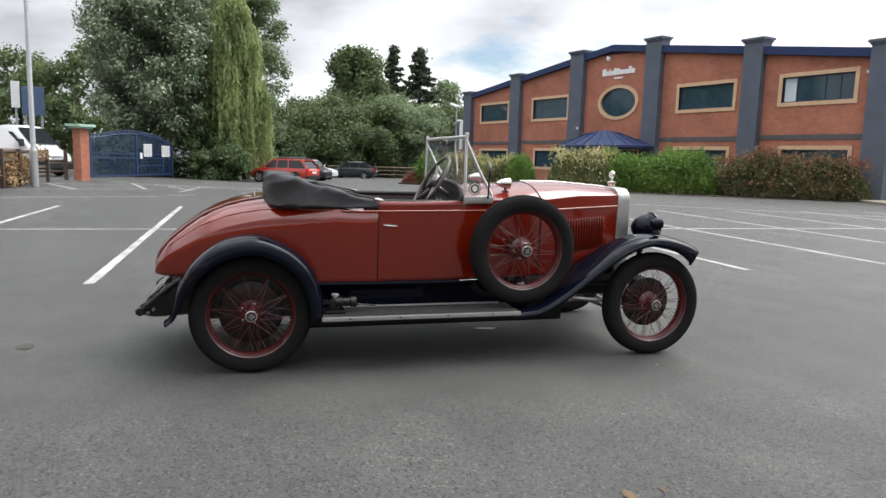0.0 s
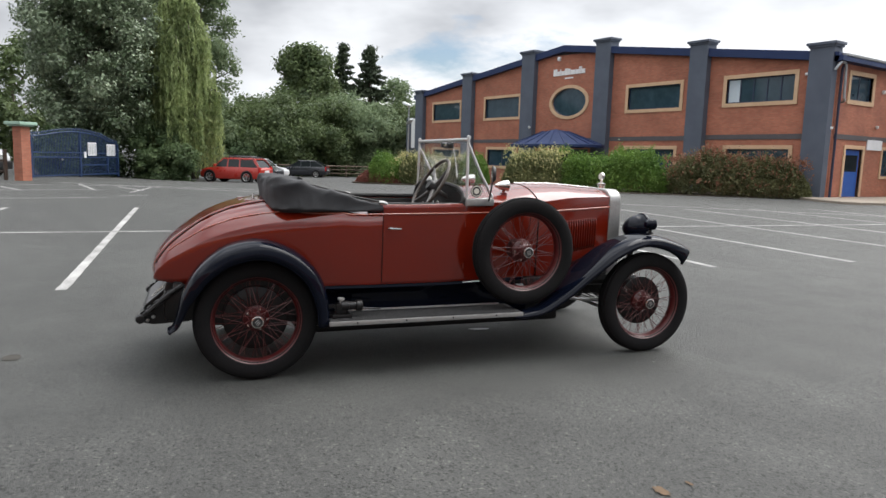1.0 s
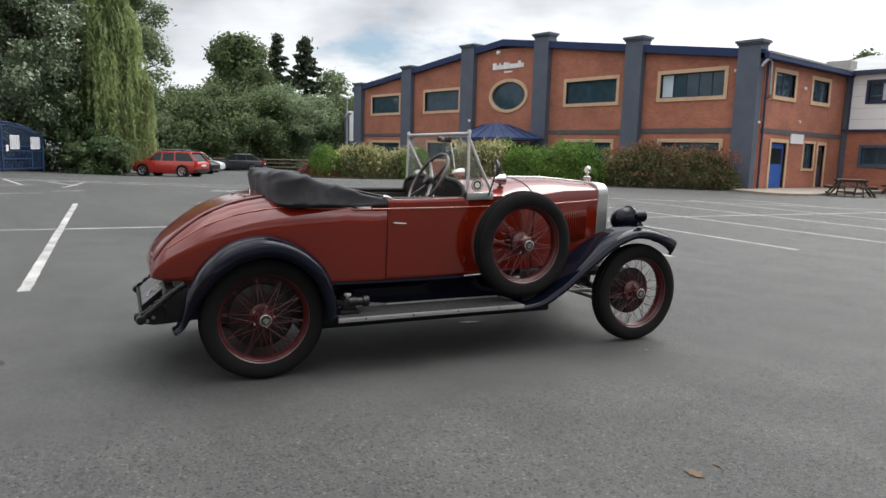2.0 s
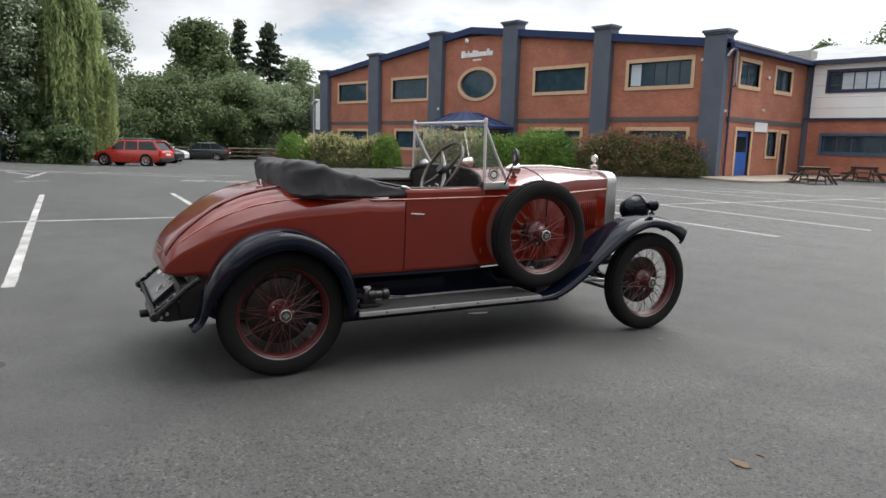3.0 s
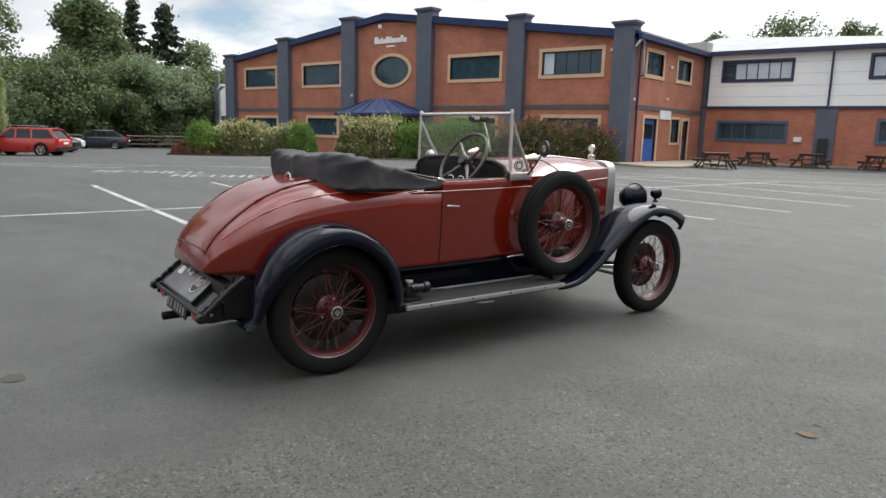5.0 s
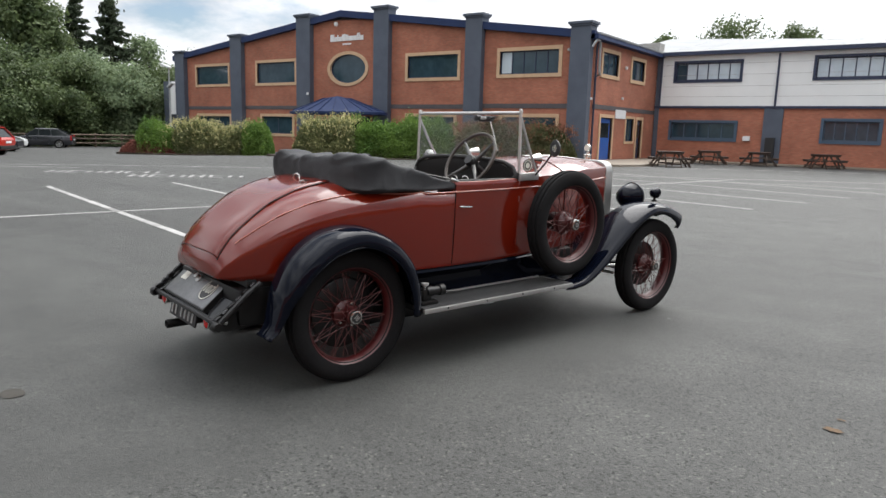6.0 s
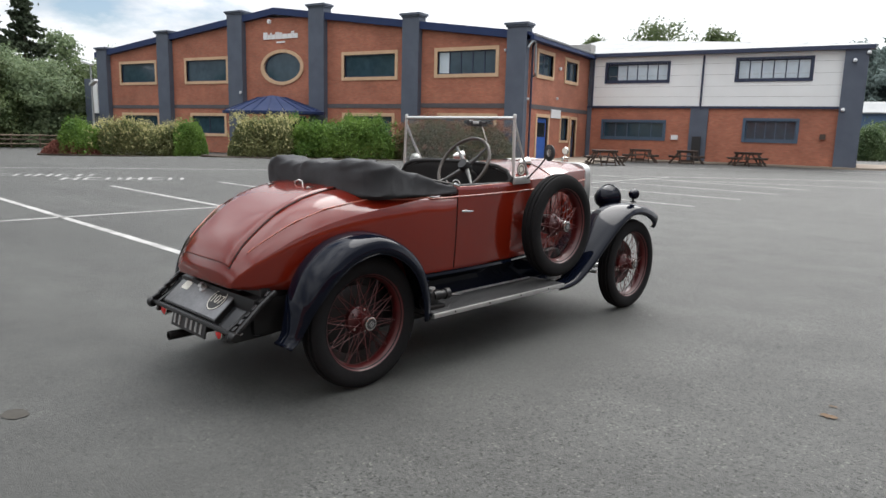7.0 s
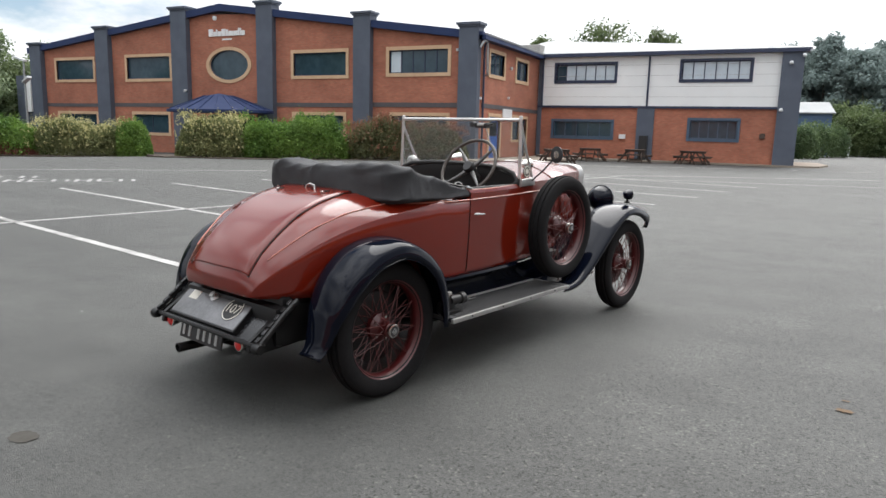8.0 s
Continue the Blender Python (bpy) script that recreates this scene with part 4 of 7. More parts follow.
def build_wheel(car, m, seed, drum=0.175):
    """Wire wheel, outer face towards -y: tyre, rim, crossed spokes, hub, cap."""
    bm = B()
    ro, prof = RAD, []
    for r, y in ((0.268, 0.040), (0.285, 0.055), (0.315, 0.064), (0.345, 0.064), (0.366, 0.056), (0.376, 0.046), (0.377, 0.034), (0.372, 0.032), (0.372, 0.027), (0.383, 0.025), (0.385, 0.008), (0.378, 0.006)):
        prof.append((r, y))
    prof = prof + [(r, -y) for r, y in prof[::-1]]
    revolve(bm, prof, 'Y', 72, closed=True)
    w = part("wheel", bm, M["tyre"], car, "wire wheel with black tyre and dark red rim", sharp=25)
    w.matrix_basis = m
    bm = B()
    revolve(bm, [(0.274, -0.046), (0.280, -0.051), (0.278, -0.042), (0.266, -0.036), (0.257, -0.020), (0.252, 0.0), (0.257, 0.020), (0.266, 0.036), (0.277, 0.040), (0.279, 0.050), (0.272, 0.044), (0.262, 0.03), (0.262, -0.03)], 'Y', 64, closed=True)
    part("rim", bm, M["wheelred"], w, "dark red enamelled rim")
    bm = B()
    revolve(bm, [(0.0, 0.07), (0.075, 0.07), (0.085, 0.05), (0.082, 0.02), (0.055, 0.0), (0.042, -0.03), (0.045, -0.062), (0.0, -0.064)], 'Y', 28)
    part("hub", bm, M["wheelred"], w, "dark red hub shell")
    bm = B()
    revolve(bm, [(0.036, -0.060), (0.040, -0.078), (0.038, -0.086), (0.030, -0.089), (0.0, -0.088)], 'Y', 28)
    cap = part("hub_cap", bm, M["chrome"], w, "nickel hub cap")
    bm = B()
    revolve(bm, [(0.033, -0.0880), (0.031, -0.0912), (0.0, -0.0912)], 'Y', 8)
    part("emblem", bm, M["black"], cap, "octagonal black emblem")
    bm = B()
    for dx in (-0.010, 0.002, 0.012):
        box(bm, dx - 0.0025, dx + 0.0025, -0.0925, -0.0911, -0.015, 0.015, 0, Matrix.Rotation(0.5, 4, 'Y'))
    part("emblem_bar", bm, M["nickel_dull"], cap)
    # two layers of crossed spokes
    # outer layer in the painted lit tone, inner layer in plain wheel red
    specs = ((20, 0.046, -0.050, 0.252, -0.010, 0.62, "spokelit"), (36, 0.078, 0.045, 0.252, 0.012, 0.42, "wheelred"))
    made = None
    for n, r0, y0, r1, y1, swing, coat_of in specs:
        made = {}
        for k in range(n):
            a0 = 2 * math.pi * (k // 2 * 2 + 0.5) / n
            s = 1 if k % 2 else -1
            if s not in made:
                bm = B()
                p, q = Vector((r0 * math.cos(0.0), y0, r0 * math.sin(0.0))), Vector((r1 * math.cos(s * swing), y1, r1 * math.sin(s * swing)))
                tube(bm, [p, q], 0.0020, 5)
                made[s] = part("spoke", bm, M[coat_of], w)
                made[s].matrix_basis = Matrix.Rotation(-a0, 4, 'Y')
            else:
                share("spoke", made[s], w, Matrix.Rotation(-a0, 4, 'Y'))
    for k in range(5):
        t = 2 * math.pi * (k + 0.25) / 5
        bm = B()
        revolve(bm, [(0.0, 0.02), (0.007, 0.018), (0.008, 0.0), (0.0, -0.002)], 'Y', 8, (0.066 * math.cos(t), -0.004, 0.066 * math.sin(t)))
        part("wheel_nut", bm, M["chrome"], w)
    if drum:
        bm = B()
        revolve(bm, [(0.0, 0.10), (drum - 0.01, 0.10), (drum, 0.09), (drum, 0.055), (drum - 0.012, 0.048), (0.085, 0.044), (0.0, 0.044)], 'Y', 40)
        part("brake_drum", bm, M["chassis"], w, "black brake drum")
    return w


def wing_section(p, d, y0, y1, crown, lip, sink):
    """One cross-section of a mudguard: from the outer lip over the crown to the inner edge. d: way along it, in x and z."""
    nx, nz = d[1], -d[0]
    p = (p[0] - nx * sink, p[1] - nz * sink)
    out = []
    for j in range(17):
        f = (1 - math.cos(math.pi * j / 16)) / 2
        y = y0 + (y1 - y0) * f
        h = crown * (1 - (2 * f - 1) ** 2) ** 0.45 if 0 < f < 1 else 0
        out.append((p[0] + nx * h, y, p[1] + nz * h))
    first = out[0]
    s = -1 if y0 < 0 else 1
    skirt = [(first[0] - nx * lip * f, first[1] + s * g, first[2] - nz * lip * f) for f, g in ((1.0, 0.004), (0.66, 0.010), (0.33, 0.008))]
    return skirt + out


def build_wing(name, car, path, yo, yi, crown, lip, label, widths=None, outer_fixed=False, sink=0.02, flared=False, lips=None, crowns=None):
    bm = B()
    C = curve(path, 6)
    secs = []
    for i, p in enumerate(C):
        d = C[min(i + 1, len(C) - 1)] - C[max(i - 1, 0)]
        d = d / np.linalg.norm(d)
        f = i / (len(C) - 1)
        taper = lerp(f, widths[0], widths[1]) if widths else 1.0
        mid = (yo + yi) / 2
        s = 1 if yo < 0 else -1
        ya = yo if outer_fixed else mid + (yo - mid) * taper
        yb = yo + (yi - yo) * taper if outer_fixed else mid + (yi - mid) * taper
        rise = lerp(f, *crowns) if crowns else 1.0
        secs.append(wing_section(p, d, ya, yb, crown * rise, lerp(f, *lips) if lips else lip, sink * rise))
    rings = [[bm.verts.new(q) for q in s] for s in secs]
    ring_faces(bm, rings, False, False)
    ob = part(name, bm, M["wing_black"], car, label, sharp=60)
    bm = B()
    tube(bm, [s[0] for s in secs], 0.006, 6)
    part("rolled_edge", bm, M["wing_black"], ob)
    if flared:
        bm = B()
        tube(bm, secs[-1], 0.009, 8)
        part("rolled_edge", bm, M["wing_black"], ob, "thick rolled tail edge")
    sol = ob.modifiers.new("gauge", 'SOLIDIFY')
    sol.thickness, sol.offset = 0.006, 0
    return ob


def mirror(pts):
    return [(p[0], -p[1], p[2]) for p in pts]


def draw_in(bm):
    """Round the plan of the tail towards its corners."""
    for v in bm.verts:
        if v.co.x < -0.15:
            k = (-0.15 - v.co.x) / 0.52
            v.co.x += 0.028 * k + 0.020 * k * k * min(1.0, (v.co.y / 0.30) ** 2)
    return bm


def build_car():
    car = thing("vintage_roadster", CAR, "russet-red open vintage roadster with black wings parked on asphalt", "car")
    # tail and rear deck
    bm = B()
    xs = [-0.668, -0.662, -0.65, -0.63, -0.60, -0.56, -0.5, -0.42, -0.34, -0.25, -0.15, -0.05, 0.05, 0.15, 0.27, 0.4, 0.55, 0.72, 0.83]
    loft(bm, [section(x) for x in xs])
    part("tail_body", draw_in(bm), M["red"], car, "rounded russet tail with flush boot lid", sharp=85)
    # lid
    bm = B()
    grid = []
    for x in [-0.645, -0.64, -0.625, -0.6, -0.56, -0.5, -0.42, -0.34, -0.25, -0.15, -0.05, 0.05, 0.13]:
        hw = lerp(x, [-0.65, -0.2, 0.13], [0.275, 0.295, 0.30])
        grid.append([bm.verts.new((x, hw * f, top_z(x, hw * f) + 0.007)) for f in np.linspace(-1, 1, 13)])
    ring_faces(bm, grid, False, False)
    lid = part("boot_lid", draw_in(bm), M["red"], car, "curved russet boot lid")
    sol = lid.modifiers.new("gauge", 'SOLIDIFY')
    sol.thickness, sol.offset = 0.008, -0.6
    bm = B()
    edge = []
    for x in np.linspace(0.13, -0.645, 26):
        hw = lerp(x, [-0.65, -0.2, 0.13], [0.279, 0.299, 0.304])
        edge.append((x, -hw, top_z(x, hw) + 0.004))
    tube(bm, edge + [(p[0] - 0.001, -p[1], p[2]) for p in edge[::-1]], 0.0032, 6)
    part("lid_seal", draw_in(bm), M["chassis"], lid, "dark seal round the lid")
    for y in (-0.19, 0.19):
        bm = B()
        x = -0.02 if y < 0 else -0.05
        box(bm, x - 0.02, x + 0.03, y - 0.012, y + 0.012, top_z(x, y) + 0.006, top_z(x, y) + 0.022, 0.006)
        part("catch", bm, M["chrome"], lid, "nickel catch")
    bm = B()
    tube(bm, [(0.03, -0.045, 1.115), (0.032, -0.04, 1.136), (0.035, 0.0, 1.145), (0.032, 0.03, 1.136), (0.03, 0.035, 1.115)], 0.006, 8)
    part("handle", bm, M["chrome"], lid, "nickel grab handle")
    # cockpit sides
    for s, nm in ((-1, "side_panel"), (1, "side_panel")):
        bm = B()
        secs = []
        for x in np.linspace(0.832, 1.445, 12):
            zt = lerp(x, [0.7, 1.0, 1.47], [1.108, 1.104, 1.115])
            zb = low_z(x)
            o = [(x, s * side_y(x, zb + (zt - zb) * f), zb + (zt - zb) * f) for f in (0, 0.25, 0.5, 0.75, 0.97)]
            secs.append(o + [(x, s * (side_y(x, zt) - 0.012), zt + 0.008), (x, s * (side_y(x, zt) - 0.035), zt)] + [(x, s * (side_y(x, zb) - 0.05), zb + (zt - zb) * f) for f in (0.75, 0.4, 0)])
        loft(bm, secs)
        part(nm, bm, M["red"], car, sharp=60)
        bm = B()
        secs = []
        for x in np.linspace(0.835, 1.43, 10):
            zt = lerp(x, [0.7, 1.0, 1.47], [1.108, 1.104, 1.115])
            o = [(x, s * (side_y(x, z) + 0.005), z) for z in np.linspace(0.585, zt - 0.012, 8)]
            i = [(x, s * (side_y(x, z) - 0.01), z) for z in np.linspace(zt - 0.012, 0.585, 4)]
            secs.append(o + i)
        loft(bm, secs)
        d = part("door", bm, M["red"], car, "plain russet door", sharp=60)
        bm = B()
        y = s * (half_w(0.89) + 0.016)
        tube(bm, [(0.865, y, 0.957), (0.872, y + s * 0.012, 0.958), (0.91, y + s * 0.014, 0.955), (0.955, y + s * 0.012, 0.953)], [0.007, 0.008, 0.0075, 0.005], 8)
        part("handle", bm, M["chrome"], d, "nickel lever handle")
        bm = B()
        tube(bm, [(0.832, s * (side_y(0.832, z) + 0.0005), z) for z in np.linspace(0.58, 1.10, 8)], 0.0022, 5)
        part("door_gap", bm, M["chassis"], d)
        bm = B()
        tube(bm, [(x, s * (side_y(x, 1.1) - 0.02), lerp(x, [0.7, 1.0, 1.47], [1.112, 1.108, 1.119])) for x in np.linspace(0.74, 1.45, 12)], 0.006, 6)
        part("door_cap", bm, M["red_line"], d)
        for hz in (0.68, 0.98):
            bm = B()
            tube(bm, [(1.435, s * (side_y(1.435, hz) + 0.004), hz - 0.02), (1.435, s * (side_y(1.435, hz) + 0.004), hz + 0.02)], 0.008, 8)
            part("hinge", bm, M["red"], d)
    # scuttle and bonnet
    bm = B()
    loft(bm, [section(x) for x in np.linspace(1.44, 2.07, 9)])
    part("scuttle", bm, M["red"], car, "russet scuttle ahead of the cockpit", sharp=50)
    for s in (-1, 1):
        bm = B()
        secs = []
        for x in np.linspace(2.08, 2.81, 12):
            h = section(x, -0.004)
            n = (len(h) + 1) // 2
            half = h[:n]
            half = half if s < 0 else mirror(half)
            inn = [(p[0], p[1] * 0.96, p[2] - 0.012) for p in half[::-1]]
            secs.append(half + inn)
        loft(bm, secs)
        bon = part("bonnet_side", bm, M["red"], car, "russet bonnet half with pressed louvres", sharp=50)
        for k in range(15):
            x = 2.305 + k * 0.0248
            bm = B()
            z0, z1 = 0.715 + k * 0.003, 0.985 + k * 0.0012
            secs = []
            for f in np.linspace(0, 1, 7):
                z = z0 + (z1 - z0) * f
                y = side_y(x, z) + 0.003
                b = 0.019 * (1 - abs(2 * f - 1) ** 8)
                secs.append([(x - 0.006, s * y, z), (x + 0.001, s * (y + b), z), (x + 0.007, s * (y + b), z), (x + 0.010, s * y, z)])
            loft(bm, secs)
            lv = part("louvre", bm, M["red"], bon, sharp=30)
            bm = B()
            zm = (z0 + z1) / 2
            box(bm, x - 0.0085, x - 0.0055, *sorted((s * (side_y(x, zm) - 0.004), s * (side_y(x, zm) + 0.010))), z0 + 0.012, z1 - 0.012)
            part("slot", bm, M["chassis"], lv, smooth=False)
        for zc in (1.07,):
            bm = B()
            tube(bm, [(x, s * (side_y(x, 1.07) + 0.006), lerp(x, [2.1, 2.86], [1.058, 1.085])) for x in np.linspace(2.09, 2.85, 14)], 0.005, 6)
            part("coachline", bm, M["red_line"], bon, "pale red coachline")
        # body moulding
        bm = B()
        pts = []
        for x in np.linspace(2.07, 0.61, 30):
            z = lerp(x, [0.61, 1.0, 1.3, 1.6, 2.07], [1.05, 1.055, 1.058, 1.06, 1.058])
            pts.append((x, s * (side_y(x, z) + (0.0065 if 0.83 < x < 1.44 else 0.003)), z))
        for x in np.linspace(0.56, -0.56, 34):
            f = lerp(x, [-0.56, 0.2, 0.3, 0.45, 0.56], [0.86, 0.895, 0.925, 0.965, 0.995])
            pts.append((x, s * f * half_w(x), top_z(x, f * half_w(x)) + 0.0025))
        tube(bm, pts, 0.0034, 6)
        part("moulding", draw_in(bm), M["red_line"], car, "slim pressed body moulding")
    bm = B()
    tube(bm, [(x, 0, top_c(x) + 0.004) for x in np.linspace(2.08, 2.87, 8)], 0.006, 6)
    part("bonnet_hinge", bm, M["alloy"], car, "piano hinge along the bonnet")
    bm = B()
    sec = section(2.075, -0.005)
    tube(bm, sec, 0.0018, 5)
    part("bonnet_seam", bm, M["chassis"], car)
    # radiator
    bm = B()

    def rad_outline(x, g):
        pts = []
        w, zt, zb = lerp(x, [2.80, 2.92], [0.292, 0.282]) + g, 1.212 + g, 0.52
        for j in range(24):
            t = math.pi * j / 23
            c, s_ = math.cos(t), math.sin(t)
            y = w * math.copysign(abs(c) ** 0.28, c)
            z = 1.10 + (zt - 1.10) * s_ ** 0.75
            pts.append((x, -y, z))
        return [(x, -w, zb), (x, -w, 0.8)] + pts[::1] + [(x, w, 0.8), (x, w, zb)]
    loft(bm, [rad_outline(x, g) for x, g in ((2.80, 0.006), (2.805, 0.012), (2.905, 0.010), (2.920, 0.0), (2.922, -0.028), (2.905, -0.04))])
    r = part("radiator_shell", bm, M["nickel_dull"], car, "tall nickel radiator shell", sharp=30)
    bm = B()
    box(bm, 2.89, 2.912, -0.24, 0.24, 0.56, 1.155, 0.004)
    part("radiator_core", bm, M["chassis"], r, "dark honeycomb core")
    bm = B()
    revolve(bm, [(0.05, 1.205), (0.05, 1.215), (0.032, 1.222), (0.030, 1.245), (0.038, 1.250), (0.038, 1.262), (0.012, 1.270), (0.010, 1.292), (0.0, 1.294)], 'Z', 20, (2.89, -0.02, 0))
    cap = part("radiator_cap", bm, M["chrome"], r, "nickel filler cap with round temperature dial")
    bm = B()
    revolve(bm, [(0.0, -0.012), (0.030, -0.012), (0.034, -0.006), (0.034, 0.006), (0.030, 0.012), (0.0, 0.012)], 'X', 24, (2.89, -0.02, 1.322))
    part("dial", bm, M["chrome"], cap, "round dial in a nickel ring")
    bm = B()
    revolve(bm, [(0.0, -0.0145), (0.026, -0.0145), (0.026, -0.0125), (0.0, -0.0125)], 'X', 24, (2.89, -0.02, 1.322))
    part("dial_face", bm, M["ivory"], cap)
    # scuttle lamps
    for y in (-0.385, 0.30):
        c = Vector((1.815, y, top_z(1.815, abs(y))))
        bm = B()
        revolve(bm, [(0.028, -0.004), (0.026, 0.006), (0.012, 0.012), (0.010, 0.03), (0.0, 0.032)], 'Z', 16, c)
        l = part("scuttle_lamp", bm, M["red"], car, "small nickel lamp on a red foot")
        bm = B()
        revolve(bm, [(0.0, -0.075), (0.012, -0.068), (0.026, -0.042), (0.036, -0.010), (0.041, 0.024), (0.044, 0.030), (0.038, 0.036), (0.0, 0.038)], 'X', 20, c + Vector((0, 0, 0.06)))
        part("lamp_body", bm, M["chrome"], l, "nickel lamp bowl")
    bm = B()
    revolve(bm, [(0.0, -0.030), (0.030, -0.026), (0.046, -0.008), (0.050, 0.012), (0.046, 0.020), (0.0, 0.026)], 'X', 24, (1.53, 0.535, 1.235))
    spot = part("spot_lamp", bm, M["nickel_dull"], car, "small pale round lamp by the far screen post")
    bm = B()
    tube(bm, [(1.53, 0.545, 1.21), (1.53, 0.54, 1.15)], 0.010, 8)
    part("lamp_stalk", bm, M["alloy"], spot)
    # chassis and valance
    bm = B()
    for s in (-1, 1):
        tube(bm, [(-0.46, s * 0.36, 0.53), (-0.2, s * 0.37, 0.57), (0.3, s * 0.38, 0.47), (2.0, s * 0.36, 0.47), (2.5, s * 0.31, 0.50), (3.0, s * 0.31, 0.50), (3.2, s * 0.31, 0.44)], 0.05, 8)
    part("chassis_frame", bm, M["chassis"], car, "black chassis rails")
    bm = B()
    # the middle box hangs low to keep light off the ground
    box(bm, 0.25, 2.2, -0.50, 0.50, 0.27, 0.565, 0.04)
    box(bm, -0.50, 0.25, -0.42, 0.42, 0.40, 0.60, 0.02)
    box(bm, 2.15, 2.82, -0.26, 0.26, 0.36, 0.80, 0.04)
    part("underbody", bm, M["chassis"], car, "dark underbody and engine bay")
    # unseen block added beneath, so that less light reaches the ground
    bm = B()
    box(bm, 0.30, 2.35, -0.34, 0.34, 0.185, 0.30, 0.03)
    part("undertray", bm, M["chassis"], car, "unseen black block added to darken the ground below")
    for s in (-1, 1):
        bm = B()
        secs = []
        for x in np.linspace(0.42, 1.95, 10):
            y = half_w(x)
            secs.append([(x, s * (y + 0.015), 0.572), (x, s * (y + 0.02), 0.556), (x, s * (y - 0.03), 0.548), (x, s * 0.53, 0.50), (x, s * 0.53, 0.385), (x, s * 0.51, 0.385), (x, s * 0.49, 0.55)])
        loft(bm, secs)
        va = part("valance", bm, M["wing_black"], car, "blue-black sill valance")
        bm = B()
        tube(bm, [(x, s * (half_w(x) + 0.022), 0.568) for x in np.linspace(1.42, 1.72, 6)], 0.004, 6)
        part("sill_strip", bm, M["alloy"], va, "short bright strip along the sill")
        # running board
        bm = B()
        box(bm, 0.45, 1.80, *sorted((s * 0.52, s * 0.80)), 0.352, 0.380, 0.004)
        rb = part("running_board", bm, M["tread"], car, "black ribbed running board")
        bm = B()
        box(bm, 0.44, 1.81, *sorted((s * 0.795, s * 0.815)), 0.348, 0.376, 0.004)
        part("edge_strip", bm, M["nickel_dull"], rb, "aluminium edge strip")
        bm = B()
        box(bm, 0.52, 1.74, *sorted((s * 0.535, s * 0.545)), 0.380, 0.392, 0.002)
        part("edge_strip", bm, M["alloy"], rb, "aluminium edge strip")
        for k in range(16):
            bm = B()
            y = s * (0.56 + k * 0.015)
            box(bm, 0.50, 1.76, y - 0.004, y + 0.004, 0.379, 0.3835)
            part("rib", bm, M["tread"], rb, smooth=False)
        for x in (0.62, 0.95, 1.28, 1.6):
            bm = B()
            revolve(bm, [(0.0, -0.004), (0.006, -0.003), (0.006, 0.0), (0.0, 0.001)], 'Y', 8, (x, s * 0.817, 0.366))
            part("rivet", bm, M["chassis"], rb)
        # mudguards
        build_wing("rear_wing_guard", car, [(0.455, 0.345), (0.445, 0.50), (0.385, 0.67), (0.26, 0.80), (0.10, 0.878), (-0.05, 0.888), (-0.21, 0.838), (-0.35, 0.72), (-0.430, 0.58), (-0.462, 0.47), (-0.488, 0.385), (-0.520, 0.345)], s * 0.80, s * 0.50, 0.052, 0.016, "navy-black domed rear mudguard", ([0, 0.5, 0.6, 0.7, 0.8, 0.9, 1], [0.97, 1.0, 0.98, 0.86, 0.66, 0.50, 0.44]), False, 0.046, True, ([0, 0.15, 0.5, 0.65, 0.8, 1], [0.035, 0.050, 0.055, 0.042, 0.016, 0.004]), ([0, 0.5, 0.7, 0.85, 1], [0.9, 1.0, 0.85, 0.45, 0.18]))
        build_wing("front_wing_guard", car, [(3.236, 0.762), (3.196, 0.796), (3.09, 0.840), (2.92, 0.878), (2.76, 0.870), (2.56, 0.79), (2.35, 0.645), (2.14, 0.49), (1.98, 0.395), (1.85, 0.366), (1.75, 0.362)], s * 0.82, s * 0.50, 0.046, 0.024, "navy-black sweeping front mudguard", ([0, 0.03, 0.08, 0.2, 0.7, 1], [0.66, 0.84, 0.96, 1.0, 1.0, 0.9]), False, 0.024, False, ([0, 0.03, 0.08, 0.15, 0.25, 0.4, 1], [0.085, 0.098, 0.100, 0.078, 0.045, 0.024, 0.020]), ([0, 0.05, 0.3, 0.6, 1], [0.8, 1.0, 1.0, 0.7, 0.4]))
        bm = B()
        arc = [((0.44 if math.cos(t) > 0 else 0.36) * math.cos(t), 0.385 + 0.44 * math.sin(t)) for t in np.linspace(-0.1, math.pi + 0.1, 24)]
        a = [bm.verts.new((p[0], s * 0.582, p[1])) for p in arc]
        b = [bm.verts.new((p[0], s * 0.50, p[1])) for p in arc]
        bm.faces.new(a)
        bm.faces.new(b[::-1])
        for i in range(len(a)):
            j = (i + 1) % len(a)
            bm.faces.new((a[i], a[j], b[j], b[i]))
        part("wheel_house", bm, M["chassis"], car, "black inner wheel house", smooth=False)
        bm = B()
        secs = [[(x, s * 0.50, lerp(x, [2.0, 2.35, 2.6, 2.92], [0.41, 0.65, 0.82, 0.88])), (x, s * 0.31, z1), (x, s * 0.30, z1 - 0.01), (x, s * 0.49, lerp(x, [2.0, 2.35, 2.6, 2.92], [0.40, 0.64, 0.81, 0.87]))] for x, z1 in ((2.0, 0.52), (2.25, 0.56), (2.45, 0.62), (2.65, 0.68), (2.84, 0.70))]
        loft(bm, secs)
        part("wing_apron", bm, M["wing_black"], car)
    # wheels
    for x, track in ((REAR_AXLE, 0.662), (FRONT_AXLE, 0.712)):
        for s in (-1, 1):
            m = Matrix.Translation((x, s * track, RAD)) @ (Matrix.Identity(4) if s < 0 else Matrix.Rotation(math.pi, 4, 'Z')) @ Matrix.Rotation(0.3 + x, 4, 'Y')
            build_wheel(car, m, 1, 0.185 if x > 1 else 0.205)
